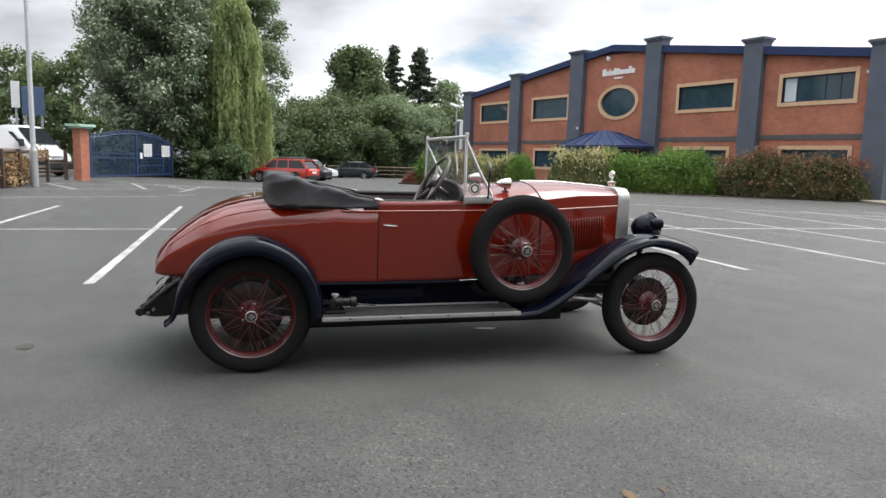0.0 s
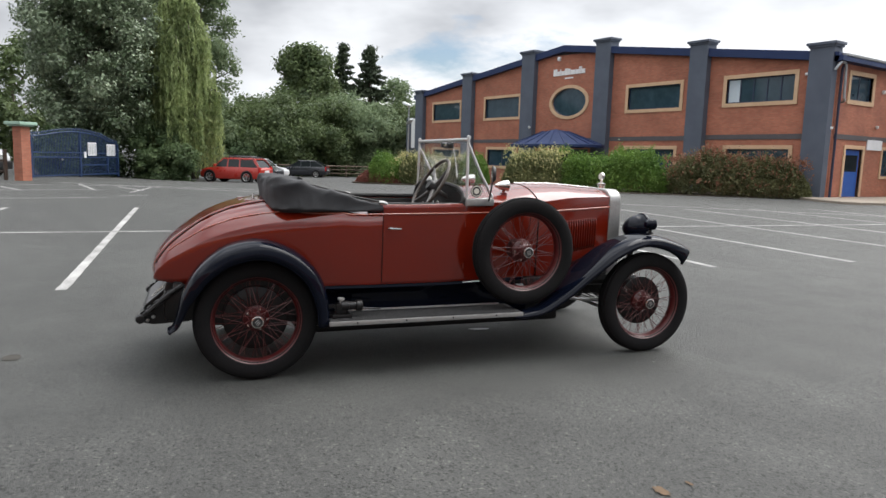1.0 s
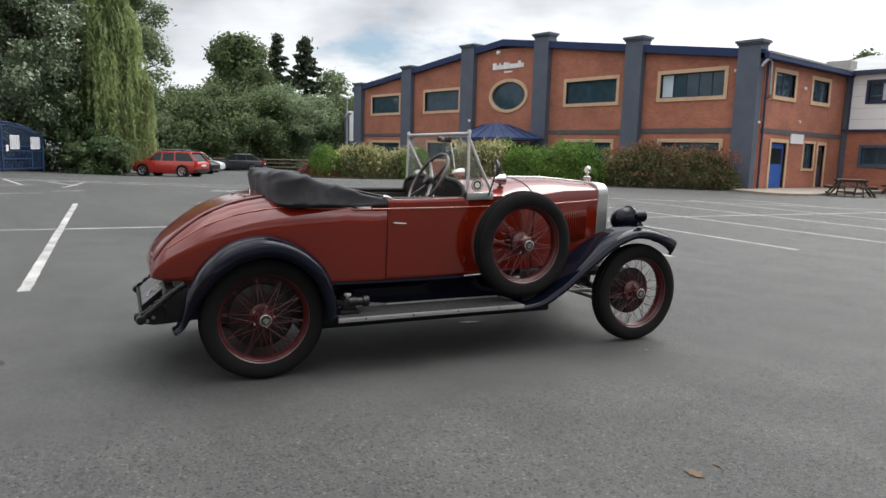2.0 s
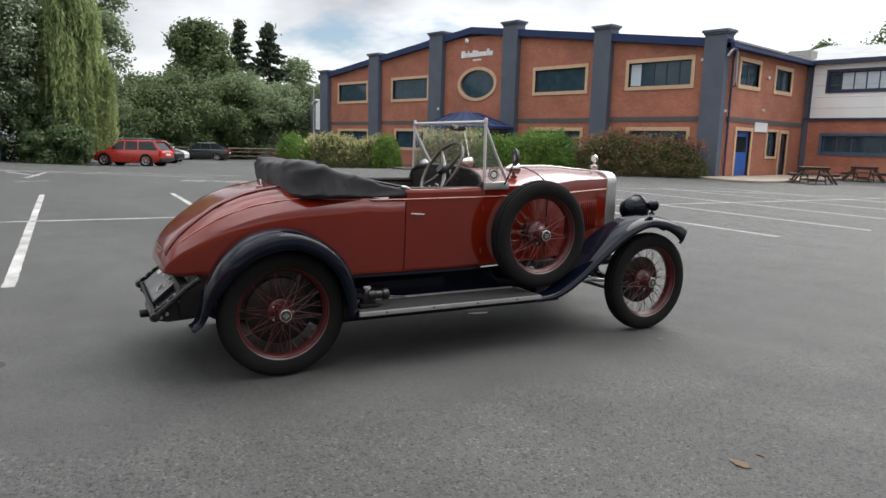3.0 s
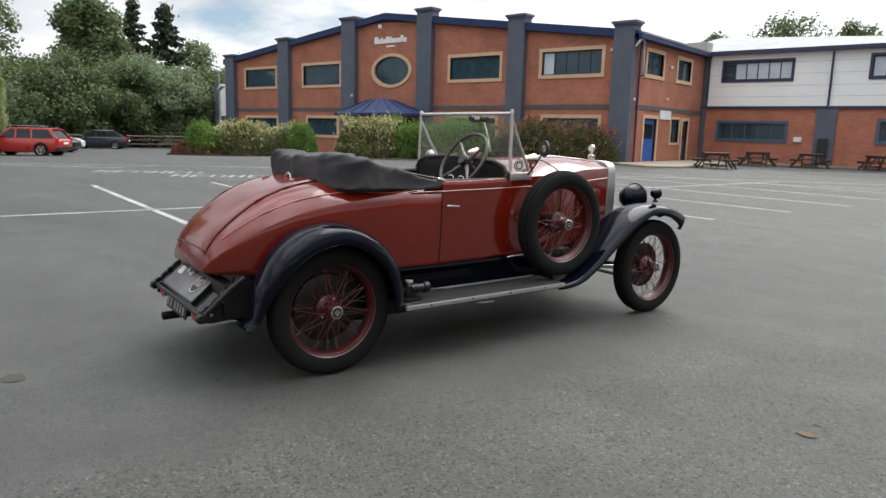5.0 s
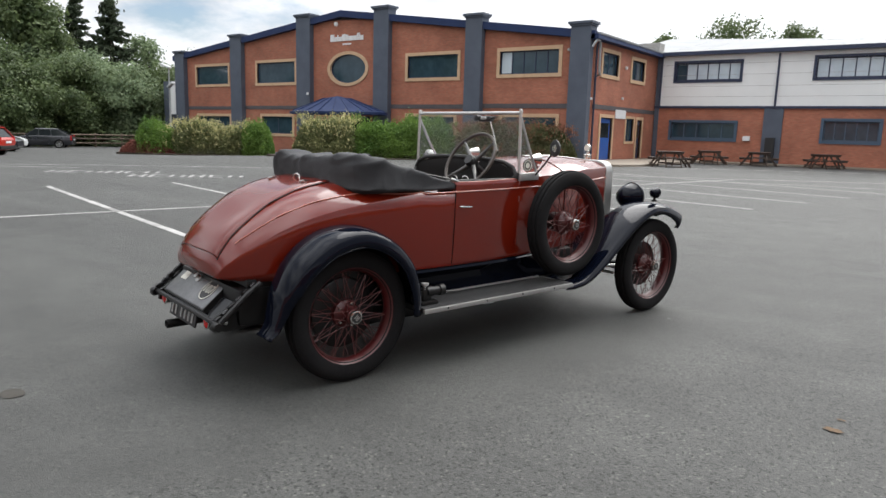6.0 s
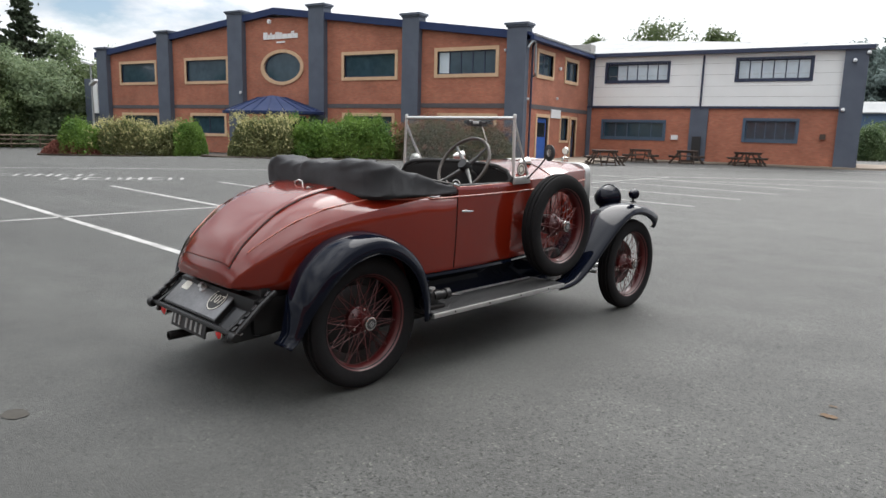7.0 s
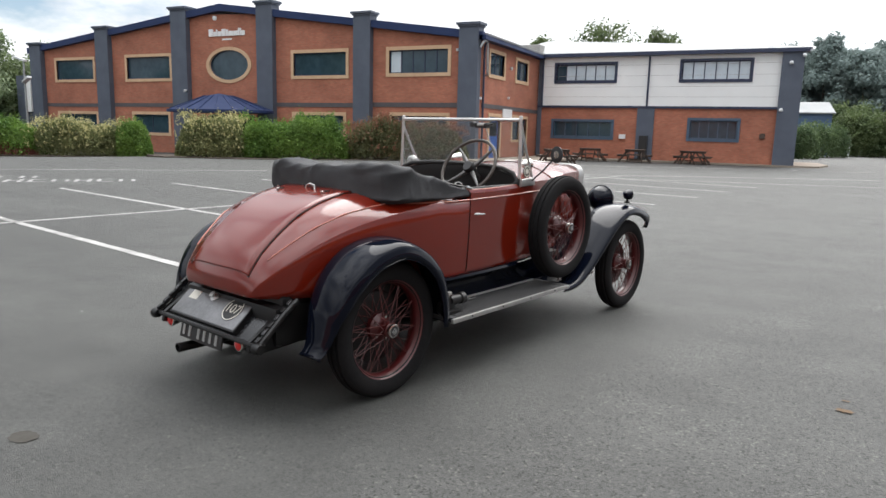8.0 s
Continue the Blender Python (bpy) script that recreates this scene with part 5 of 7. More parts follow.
    sp = build_wheel(car, Matrix.Translation((1.845, -0.698, 0.795)) @ Matrix.Rotation(0.9, 4, 'Y'), 2, 0)
    bm = B()
    revolve(bm, [(0.0, 0.14), (0.07, 0.14), (0.075, 0.06), (0.0, 0.06)], 'Y', 20)
    part("spare_carrier", bm, M["chassis"], sp)
    # axles and springs
    bm = B()
    tube(bm, [(0, -0.6, RAD), (0, -0.12, RAD), (0, 0.12, RAD), (0, 0.6, RAD)], [0.045, 0.06, 0.06, 0.045], 12)
    revolve(bm, [(0.0, -0.12), (0.1, -0.1), (0.14, 0.0), (0.1, 0.1), (0.0, 0.12)], 'Y', 20, (0, 0, RAD))
    part("rear_axle", bm, M["chassis"], car, "black rear axle")
    bm = B()
    tube(bm, [(2.872, -0.65, RAD), (2.872, -0.45, 0.34), (2.872, 0.45, 0.34), (2.872, 0.65, RAD)], 0.03, 8)
    part("front_axle", bm, M["chassis"], car, "black front axle beam")
    bm = B()
    tube(bm, [(2.62, -0.58, 0.32), (2.62, 0.58, 0.32)], 0.014, 8)
    tube(bm, [(2.2, -0.42, 0.40), (2.84, -0.60, 0.36)], 0.016, 8)
    part("steering_rod", bm, M["alloy"], car, "bare steel steering rods")
    for x0, x1, xm in ((-0.55, 0.5, 0.0), (2.4, 3.24, 2.87)):
        for s in (-1, 1):
            bm = B()
            for k in range(4):
                f = 1 - 0.18 * k
                pts = [(xm + (x0 - xm) * f, s * 0.42, 0.44), (xm + (x0 - xm) * f * 0.5, s * 0.42, 0.36 - 0.008 * k), (xm, s * 0.42, 0.335 - 0.009 * k), (xm + (x1 - xm) * f * 0.5, s * 0.42, 0.36 - 0.008 * k), (xm + (x1 - xm) * f, s * 0.42, 0.44)]
                tube(bm, curve(pts, 4), 0.006, 4)
            part("leaf_spring", bm, M["chassis"], car)
    # headlamps and side lamps
    for s in (-1, 1):
        bm = B()
        c = (3.0, s * 0.41, 0.922)
        revolve(bm, [(0.0, -0.125), (0.035, -0.118), (0.075, -0.085), (0.102, -0.03), (0.112, 0.03), (0.116, 0.034), (0.118, 0.052), (0.112, 0.060), (0.0, 0.062)], 'X', 32, c)
        h = part("headlamp", bm, M["wing_black"], car, "round black headlamp bowl")
        bm = B()
        revolve(bm, [(0.0, 0.080), (0.06, 0.075), (0.106, 0.0605), (0.0, 0.0605)], 'X', 32, c)
        part("lens", bm, M["lampglass"], h, "clear glass lens")
        bm = B()
        revolve(bm, [(0.1125, 0.028), (0.1205, 0.033), (0.1205, 0.05), (0.114, 0.0615), (0.109, 0.06)], 'X', 32, c)
        part("lamp_rim", bm, M["wing_black"], h)
        bm = B()
        tube(bm, [(2.98, s * 0.41, 0.82), (2.96, s * 0.40, 0.72), (2.93, s * 0.36, 0.56)], 0.02, 8)
        part("lamp_bracket", bm, M["chassis"], h)
        c = (2.885, s * 0.735, 0.985)
        bm = B()
        revolve(bm, [(0.0, -0.05), (0.02, -0.046), (0.038, -0.02), (0.042, 0.015), (0.044, 0.02), (0.040, 0.03), (0.0, 0.032)], 'X', 20, c)
        sl = part("side_lamp", bm, M["wing_black"], car, "small black side lamp on the wing")
        bm = B()
        revolve(bm, [(0.026, -0.07), (0.024, -0.06), (0.01, -0.052), (0.009, -0.03), (0.0, -0.03)], 'Z', 12, c)
        part("lamp_stalk", bm, M["chassis"], sl)
        bm = B()
        revolve(bm, [(0.0, 0.037), (0.03, 0.033), (0.038, 0.028), (0.0, 0.028)], 'X', 20, c)
        part("lens", bm, M["lampglass"], sl)
    bm = B()
    tube(bm, [(2.96, -0.41, 0.76), (2.97, -0.2, 0.74), (2.97, 0.2, 0.74), (2.96, 0.41, 0.76)], 0.014, 8)
    part("lamp_bar", bm, M["chassis"], car, "bar between the headlamps")
    # windscreen
    bm = B()
    for s in (-1, 1):
        tube(bm, [(1.444, s * 0.575, 1.10), (1.450, s * 0.560, 1.585)], 0.011, 8)
        revolve(bm, [(0.0, 1.60), (0.012, 1.596), (0.014, 1.585), (0.014, 1.57), (0.0, 1.568)], 'Z', 10, (1.451, s * 0.560, 0))
    tube(bm, [(1.450, -0.560, 1.570), (1.450, 0.560, 1.570)], 0.012, 8)
    ws = part("windscreen", bm, M["alloy"], car, "upright windscreen in an aluminium frame")
    bm = B()
    box(bm, 1.444, 1.450, -0.552, 0.552, 1.20, 1.558)
    g = part("pane", bm, M["clearglass"], ws, "clear flat glass", smooth=False)
    g.visible_shadow = False
    for s in (-1, 1):
        bm = B()
        tube(bm, [(1.446, s * 0.568, 1.545), (1.55, s * 0.556, 1.34), (1.655, s * 0.540, 1.165)], [0.009, 0.010, 0.012], 6)
        tube(bm, [(1.444, s * 0.577, 1.150), (1.65, s * 0.545, 1.160)], 0.006, 6)
        q = part("quarter_frame", bm, M["alloy"], ws, "triangular side frame")
        bm = B()
        vs = [(1.450, s * 0.570, 1.52), (1.445, s * 0.577, 1.15), (1.645, s * 0.545, 1.16)]
        a = [bm.verts.new(p) for p in vs]
        b = [bm.verts.new((p[0], p[1] + s * 0.004, p[2])) for p in vs]
        bm.faces.new(a)
        bm.faces.new(b[::-1])
        for i in range(3):
            bm.faces.new((a[i], b[i], b[(i + 1) % 3], a[(i + 1) % 3]))
        g = part("pane", bm, M["clearglass"], q, smooth=False)
        g.visible_shadow = False
        bm = B()
        box(bm, -0.005, 0.225, *sorted((s * 0.0, s * 0.016)), 1.108, 1.158, 0.004, Matrix.Translation((1.435, s * 0.586, 0)) @ Matrix.Rotation(radians(-s * 9.0), 4, 'Z'))
        part("base_plate", bm, M["nickel_dull"], q, "riveted aluminium base plate")
    c = (1.512, -0.586, 1.212)
    bm = B()
    revolve(bm, [(0.0, -0.004), (0.046, -0.004), (0.046, 0.0), (0.0, 0.0)], 'Y', 8, c)
    bd = part("badge", bm, M["black"], ws, "octagonal black and white badge")
    bm = B()
    revolve(bm, [(0.034, -0.006), (0.041, -0.006), (0.041, -0.0045), (0.034, -0.0045)], 'Y', 8, c, closed=True)
    revolve(bm, [(0.0, -0.006), (0.02, -0.006), (0.02, -0.0045), (0.0, -0.0045)], 'Y', 20, c)
    part("badge_ring", bm, M["ivory"], bd)
    bm = B()
    box(bm, 1.392, 1.438, -0.31, -0.20, 1.508, 1.548, 0.010)
    revolve(bm, [(0.0, -0.02), (0.02, -0.016), (0.022, 0.016), (0.0, 0.02)], 'X', 14, (1.40, -0.18, 1.535))
    tube(bm, [(1.40, -0.31, 1.53), (1.40, -0.36, 1.54)], 0.008, 6)
    wm = part("wiper_motor", bm, M["black"], ws, "black wiper motor")
    # chrome sliver added to give the motor its highlight
    bm = B()
    box(bm, 1.385, 1.392, -0.285, -0.225, 1.522, 1.545, 0.003)
    part("motor_plate", bm, M["chrome"], wm, "bright sliver added as a highlight")
    bm = B()
    tube(bm, [(1.458, -0.245, 1.525), (1.462, -0.29, 1.42), (1.462, -0.335, 1.30)], [0.005, 0.0045, 0.004], 6)
    part("wiper", bm, M["chrome"], ws, "nickel wiper arm")
    # outside mirror on a long arm
    bm = B()
    tube(bm, [(1.62, -0.565, 1.14), (1.58, -0.69, 1.23), (1.548, -0.79, 1.318)], 0.006, 6)
    hc = Vector((1.543, -0.815, 1.338))
    turn = Matrix.Translation(hc) @ Matrix.Rotation(radians(-17), 4, 'Z') @ Matrix.Translation(-hc)
    mi = part("mirror", bm, M["black"], car, "round wing mirror on a thin black arm")
    bm = B()
    revolve(bm, [(0.0, 0.012), (0.045, 0.008), (0.057, -0.004), (0.058, -0.012), (0.052, -0.014)], 'X', 28, (1.543, -0.815, 1.338))
    for v in bm.verts:
        v.co = turn @ v.co
    part("mirror_shell", bm, M["black"], mi)
    bm = B()
    revolve(bm, [(0.052, -0.013), (0.0, -0.015)], 'X', 28, (1.543, -0.815, 1.338))
    for v in bm.verts:
        v.co = turn @ v.co
    part("mirror_glass", bm, M["chrome"], mi, "round mirror glass")
    # cockpit
    bm = B()
    box(bm, 0.72, 1.50, -0.54, 0.54, 0.565, 0.585)
    part("cockpit_floor", bm, M["chassis"], car, smooth=False)
    bm = B()
    box(bm, 0.90, 1.24, -0.53, 0.53, 0.62, 0.80, 0.05)
    st = part("seat", bm, M["leather"], car, "black leather bench seat")
    bm = B()
    box(bm, 0.0, 0.14, -0.53, 0.53, 0.0, 0.34, 0.05, Matrix.Translation((0.87, 0, 0.73)) @ Matrix.Rotation(radians(-10), 4, 'Y'))
    part("backrest", bm, M["leather"], st, "buttoned black backrest")
    for s in (-1, 1):
        bm = B()
        box(bm, 0.74, 1.44, *sorted((s * 0.535, s * 0.55)), 0.60, 1.09, 0.006)
        part("door_trim", bm, M["leather"], car, "black leather door lining")
    bm = B()
    secs = []
    for x, g in ((1.424, 0.022), (1.418, 0.012), (1.430, 0.004), (1.446, 0.004)):
        secs.append([(x, p[1], p[2] + 0.055 * min(1, max(0, (p[2] - 1.0) / 0.14))) for p in section(1.445, g) if p[2] > 0.80])
    loft(bm, secs)
    da = part("dashboard", bm, M["leather"], car, "black leather dashboard with dials")
    for y, z, r in ((-0.05, 1.06, 0.05), (0.08, 1.06, 0.05), (0.2, 1.05, 0.035), (-0.44, 1.04, 0.04), (0.32, 1.05, 0.03)):
        bm = B()
        revolve(bm, [(r, 0.0), (r, -0.012), (r * 0.85, -0.014), (r * 0.82, -0.008), (0.0, -0.008)], 'X', 20, (1.425, y, z))
        part("gauge", bm, M["chrome"], da, "nickel-rimmed gauge")
        bm = B()
        revolve(bm, [(r * 0.8, -0.0095), (0.0, -0.0095)], 'X', 20, (1.425, y, z))
        part("gauge_face", bm, M["black"], da)
    # padded cockpit rim
    bm = B()
    rim = [(x, -(side_y(x, 1.1) - 0.04), 1.112) for x in np.linspace(0.78, 1.40, 8)] + [(1.425, -0.565, 1.145), (1.428, -0.53, 1.195), (1.428, -0.44, 1.228), (1.430, -0.25, 1.243), (1.430, 0.0, 1.247)]
    tube(bm, rim + mirror(rim[-2::-1]), 0.016, 8)
    part("cockpit_rim", bm, M["leather"], car, "black leather rim round the cockpit")
    # steering wheel
    C, ax = Vector((1.288, -0.235, 1.232)), Vector((-0.80, 0, 0.50)).normalized()
    R = Vector((0, 1, 0)), ax.cross(Vector((0, 1, 0)))
    bm = B()
    pts = [C + (R[0] * math.cos(t) + R[1] * math.sin(t)) * 0.222 for t in [2 * math.pi * k / 40 for k in range(41)]]
    tube(bm, pts, 0.0125, 8, False)
    swl = part("steering_wheel", bm, M["wheelrim_brown"], car, "large thin-rimmed brown steering wheel")
    for k in range(4):
        t = math.pi / 4 + k * math.pi / 2
        bm = B()
        d = R[0] * math.cos(t) + R[1] * math.sin(t)
        tube(bm, [C - ax * 0.03 + d * 0.03, C - ax * 0.02 + d * 0.11, C + d * 0.216], [0.018, 0.013, 0.007], 8)
        part("spoke", bm, M["spoke_dull"], swl, "tarnished metal spoke")
    bm = B()
    tube(bm, [C + ax * 0.02, C + ax * 0.0, C - ax * 0.06], [0.036, 0.044, 0.036], 16)
    part("boss", bm, M["black"], swl, "black horn boss")
    bm = B()
    tube(bm, [C - ax * 0.04, C - ax * 0.36], 0.017, 10)
    part("column", bm, M["spoke_dull"], swl, "tarnished steel column")
    bm = B()
    tube(bm, [(1.22, 0.02, 0.6), (1.20, 0.0, 0.85), (1.16, -0.02, 1.0)], [0.012, 0.01, 0.012], 8)
    part("gear_lever", bm, M["alloy"], car, "gear lever")
    # folded hood: a horseshoe of black cloth round the back of the cockpit
    bm = B()
    half = [(0.86, -0.585, 0), (0.66, -0.560, 0), (0.48, -0.532, 0), (0.33, -0.512, 0), (0.235, -0.475, 0), (0.205, -0.36, 0), (0.20, -0.18, 0), (0.20, 0.0, 0)]
    path = curve(half + mirror(half[-2::-1]), 12)
    tops = [1.116, 1.158, 1.208, 1.246, 1.268, 1.272, 1.266, 1.264]
    lows = [1.066, 1.062, 1.064, 1.060, 1.05, 1.05, 1.06, 1.06]
    rw = [0.022, 0.050, 0.072, 0.090, 0.104, 0.110, 0.110, 0.110]
    secs, n = [], len(path)
    for i, p in enumerate(path):
        d = Vector(path[min(i + 1, n - 1)] - path[max(i - 1, 0)]).normalized()
        sd = Vector((-d.y, d.x, 0)).normalized()
        f = i / (n - 1) * 14
        left = f > 7
        f = 14 - f if left else f
        a, zt, zl = lerp(f, range(8), rw), lerp(f, range(8), tops), lerp(f, range(8), lows)
        if left:
            zt += 0.008 * max(0, f - 3) / 4
        ring = []
        for k in range(44):
            t = 2 * math.pi * k / 44
            c, s_ = math.cos(t), math.sin(t)
            c, s_ = math.copysign(abs(c) ** 0.34, c), math.copysign(abs(s_) ** 0.42, s_)
            z = (zt + zl) / 2 + s_ * (zt - zl) / 2
            q = Vector((p[0], p[1], 0)) + sd * c * a + Vector((0, 0, z))
            # long gathered creases, sagging between them
            w0 = noise.noise(Vector((q.x * 2.4 + q.y * 1.3, q.y * 2.6, q.z * 5)))
            crease = 1 - abs(noise.noise(Vector((i * 0.025 + q.z * 6.5, q.y * 0.9 - q.z * 5, q.x * 1.1)))) * 3.0
            fine = 1 - abs(noise.noise(Vector((i * 0.07 + q.z * 12, q.y * 2.2 - q.z * 9, q.x * 2.4 + 7)))) * 3.2
            wv = w0 * 0.020 + max(0, crease) ** 2 * 0.017 + max(0, fine) ** 2 * 0.008 - 0.010
            ring.append(q + (sd * c + Vector((0, 0, max(s_, -0.2)))) * wv * min(1, a / 0.07))
        secs.append(ring)
    # split here: lighter painted tone behind, shaded tone along the sides
    m0, m1 = int(n * 0.30), n - 1 - int(n * 0.30)
    loft(bm, secs[m0:m1 + 1])
    hd = part("folded_hood", bm, M["cloth_lit"], car, "folded black cloth hood in its cover", sharp=70)
    for run in (secs[:m0 + 1], secs[m1:]):
        bm = B()
        loft(bm, run)
        part("hood_side", bm, M["cloth_shaded"], hd, "gathered cloth side, darkened in colour as if shaded", sharp=70)
    for s in (-1, 1):
        bm = B()
        tube(bm, [(0.865, s * 0.592, 1.118), (0.835, s * 0.592, 1.128), (0.805, s * 0.592, 1.132)], [0.008, 0.011, 0.008], 8)
        part("hood_catch", bm, M["chrome"], hd, "nickel hood catch")
        bm = B()
        tube(bm, [(0.84, s * 0.560, 1.128), (0.66, s * 0.535, 1.160), (0.48, s * 0.50, 1.205)], 0.007, 6)
        tube(bm, [(0.80, s * 0.545, 1.118), (0.66, s * 0.515, 1.142), (0.48, s * 0.47, 1.17)], 0.006, 6)
        part("hood_stick", bm, M["chassis"], hd)
    for y in (-0.35, -0.1, 0.15, 0.4):
        bm = B()
        revolve(bm, [(0.008, 0.0), (0.008, 0.008), (0.0, 0.010)], 'Z', 8, (0.10, y, top_z(0.10, y) + 0.001))
        part("stud", bm, M["chrome"], hd)
    bm = B()
    box(bm, -0.56, -0.14, -0.44, 0.44, 0.335, 0.56, 0.05)
    part("fuel_tank", bm, M["chassis"], car, "black fuel tank behind the axle")
    # luggage grid, lamps and plate at the tail
    yc = 0.03
    bm = B()
    for y in (yc - 0.50, yc + 0.50):
        tube(bm, [(-0.44, y, 0.585), (-0.52, y, 0.53), (-0.685, y, 0.385)], 0.016, 8)
        loft(bm, [[(-0.40, q, 0.585), (-0.69, q, 0.40), (-0.70, q, 0.345), (-0.62, q, 0.325), (-0.40, q, 0.335)] for q in (y * 0.84 - 0.012, y * 0.84 + 0.012)])
    for x, z in ((-0.685, 0.385), (-0.46, 0.57)):
        tube(bm, [(x, yc - 0.50, z), (x, yc + 0.50, z)], 0.014, 8)
    for y in (yc - 0.50, yc + 0.50):
        revolve(bm, [(0.0, -0.03), (0.024, -0.026), (0.032, 0.0), (0.024, 0.026), (0.0, 0.03)], 'Y', 14, (-0.692, y, 0.378))
    rk = part("luggage_rack", bm, M["chassis"], car, "folded black luggage rack")
    for y in (yc - 0.50, yc + 0.50):
        for f in (0.1, 0.35, 0.6, 0.85):
            bm = B()
            p = Vector((-0.45, y, 0.58)).lerp(Vector((-0.685, y, 0.385)), f)
            revolve(bm, [(0.0, 0.018), (0.013, 0.014), (0.014, -0.014), (0.0, -0.018)], 'Y', 10, p)
            part("rack_bolt", bm, M["chassis"], rk)
        for x, z in ((-0.47, 0.50), (-0.545, 0.445), (-0.62, 0.375), (-0.655, 0.355)):
            bm = B()
            o = y * 0.84 - 0.012 if y < yc else y * 0.84 + 0.012
            w = -0.012 if y < yc else 0.012
            revolve(bm, [(0.0, w * 1.4), (0.009, w * 1.2), (0.012, w * 0.5), (0.013, -w * 0.1), (0.0, -w * 0.1)], 'Y', 10, (x, o, z))
            part("rack_nut", bm, M["nickel_dull"], rk, "bare nickel nut")
    sl = Matrix.Translation((-0.565, yc + 0.05, 0.50)) @ Matrix.Rotation(radians(-41), 4, 'Y')
    bm = B()
    box(bm, -0.135, 0.135, -0.31, 0.31, -0.018, 0.014, 0.005, sl)
    bdp = part("rack_board", bm, M["rackplate"], rk, "dull aluminium rack board")
    bm = B()
    box(bm, -0.165, 0.150, -0.50, 0.44, -0.034, -0.020, 0.004, sl)
    part("rack_deck", bm, M["deck"], rk, "dark glossy steel deck under the board")
    for y in (yc - 0.485, yc + 0.485):
        for k in range(6):
            p = Vector((-0.455, y, 0.592)).lerp(Vector((-0.69, y, 0.40)), (k + 0.5) / 6)
            bm = B()
            box(bm, -0.022, 0.014, -0.012, 0.012, -0.010, 0.012, 0.004, Matrix.Translation(p) @ Matrix.Rotation(radians(-41 + 8 * (k % 2)), 4, 'Y'))
            part("rack_link", bm, M["chassis" if k % 2 else "deck"], rk, "worn steel hinge link", smooth=False)
    bm = B()
    box(bm, -0.142, 0.140, -0.318, -0.311, -0.022, 0.011, 0.002, sl)
    box(bm, -0.142, 0.140, 0.311, 0.318, -0.022, 0.011, 0.002, sl)
    box(bm, -0.144, -0.136, -0.318, 0.318, -0.022, 0.011, 0.002, sl)
    part("board_edge", bm, M["chassis"], rk)
    bm = B()
    revolve(bm, [(0.03, 0.0135), (0.03, 0.02), (0.012, 0.024), (0.012, 0.04), (0.02, 0.045), (0.0, 0.05)], 'Z', 14)
    for v in bm.verts:
        v.co = sl @ (v.co + Vector((0.02, 0.03, 0)))
    part("board_catch", bm, M["alloy"], bdp, "turn catch")
    bm = B()
    box(bm, -0.03, 0.045, 0.17, 0.25, 0.0142, 0.0155)
    bmesh.ops.transform(bm, matrix=sl, verts=bm.verts)
    part("crest", bm, M["ivory"], bdp, "small pale painted crest", smooth=False)
    ds = sl @ Matrix.Translation((-0.02, -0.19, 0.0145))
    bm = B()
    revolve(bm, [(0.075, 0.0), (0.075, 0.002), (0.0, 0.002)], 'Z', 36)
    bmesh.ops.transform(bm, matrix=ds, verts=bm.verts)
    disc = part("race_disc", bm, M["black"], bdp, "round black and white number disc")
    bm = B()
    revolve(bm, [(0.066, 0.002), (0.072, 0.002), (0.072, 0.003), (0.066, 0.003)], 'Z', 36, closed=True)
    bmesh.ops.transform(bm, matrix=ds, verts=bm.verts)
    part("disc_ring", bm, M["ivory"], disc)
    fc = bpy.data.curves.new("number", 'FONT')
    fc.body, fc.size, fc.align_x, fc.align_y, fc.extrude = "107", 0.080, 'CENTER', 'CENTER', 0.0006
    fc.materials.append(M["ivory"])
    num = new("number", fc)
    num.parent = disc
    num.matrix_basis = ds @ Matrix.Translation((0, 0, 0.0035)) @ Matrix.Rotation(radians(-90), 4, 'Z')
    tagged(num, "white number 107")
    bm = B()
    box(bm, -0.012, 0.0, -0.205, 0.205, -0.05, 0.05, 0.003, Matrix.Translation((-0.665, yc + 0.05, 0.335)) @ Matrix.Rotation(radians(12), 4, 'Y'))
    pl = part("number_plate", bm, M["black"], car, "black number plate with pale raised bars")
    y = 0.165
    for k in range(7):
        if k == 2:
            y -= 0.03
            continue
        bm = B()
        box(bm, -0.016, -0.011, y - 0.011, y + 0.011, -0.033, 0.033, 0.001, Matrix.Translation((-0.665, yc + 0.05, 0.335)) @ Matrix.Rotation(radians(12), 4, 'Y'))
        y -= 0.058
        part("plate_bar", bm, M["nickel_dull"], pl, "pale raised bar", smooth=False)
    for y in (yc + 0.37, yc - 0.31):
        bm = B()
        revolve(bm, [(0.0, 0.03), (0.03, 0.028), (0.036, -0.01), (0.038, -0.016), (0.034, -0.02)], 'X', 20, (-0.66, y, 0.355))
        t = part("tail_lamp", bm, M["chrome"], car, "round red tail lamp in a nickel ring")
        bm = B()
        revolve(bm, [(0.033, -0.018), (0.024, -0.026), (0.0, -0.030)], 'X', 20, (-0.66, y, 0.355))
        part("lens", bm, M["redlens"], t, "red lens")
    bm = B()
    revolve(bm, [(0.027, 0.3), (0.027, -0.02), (0.022, -0.022), (0.022, 0.28)], 'X', 16, (-0.70, 0.25, 0.23))
    part("exhaust", bm, M["chassis"], car, "dark exhaust tail pipe")
    for s in (-1, 1):
        bm = B()
        revolve(bm, [(0.0, 0.03), (0.016, 0.026), (0.018, 0.0), (0.0, -0.006)], 'X', 12, (-0.45, s * 0.42 + yc, 0.60))
        part("marker_stud", bm, M["chrome"], car)
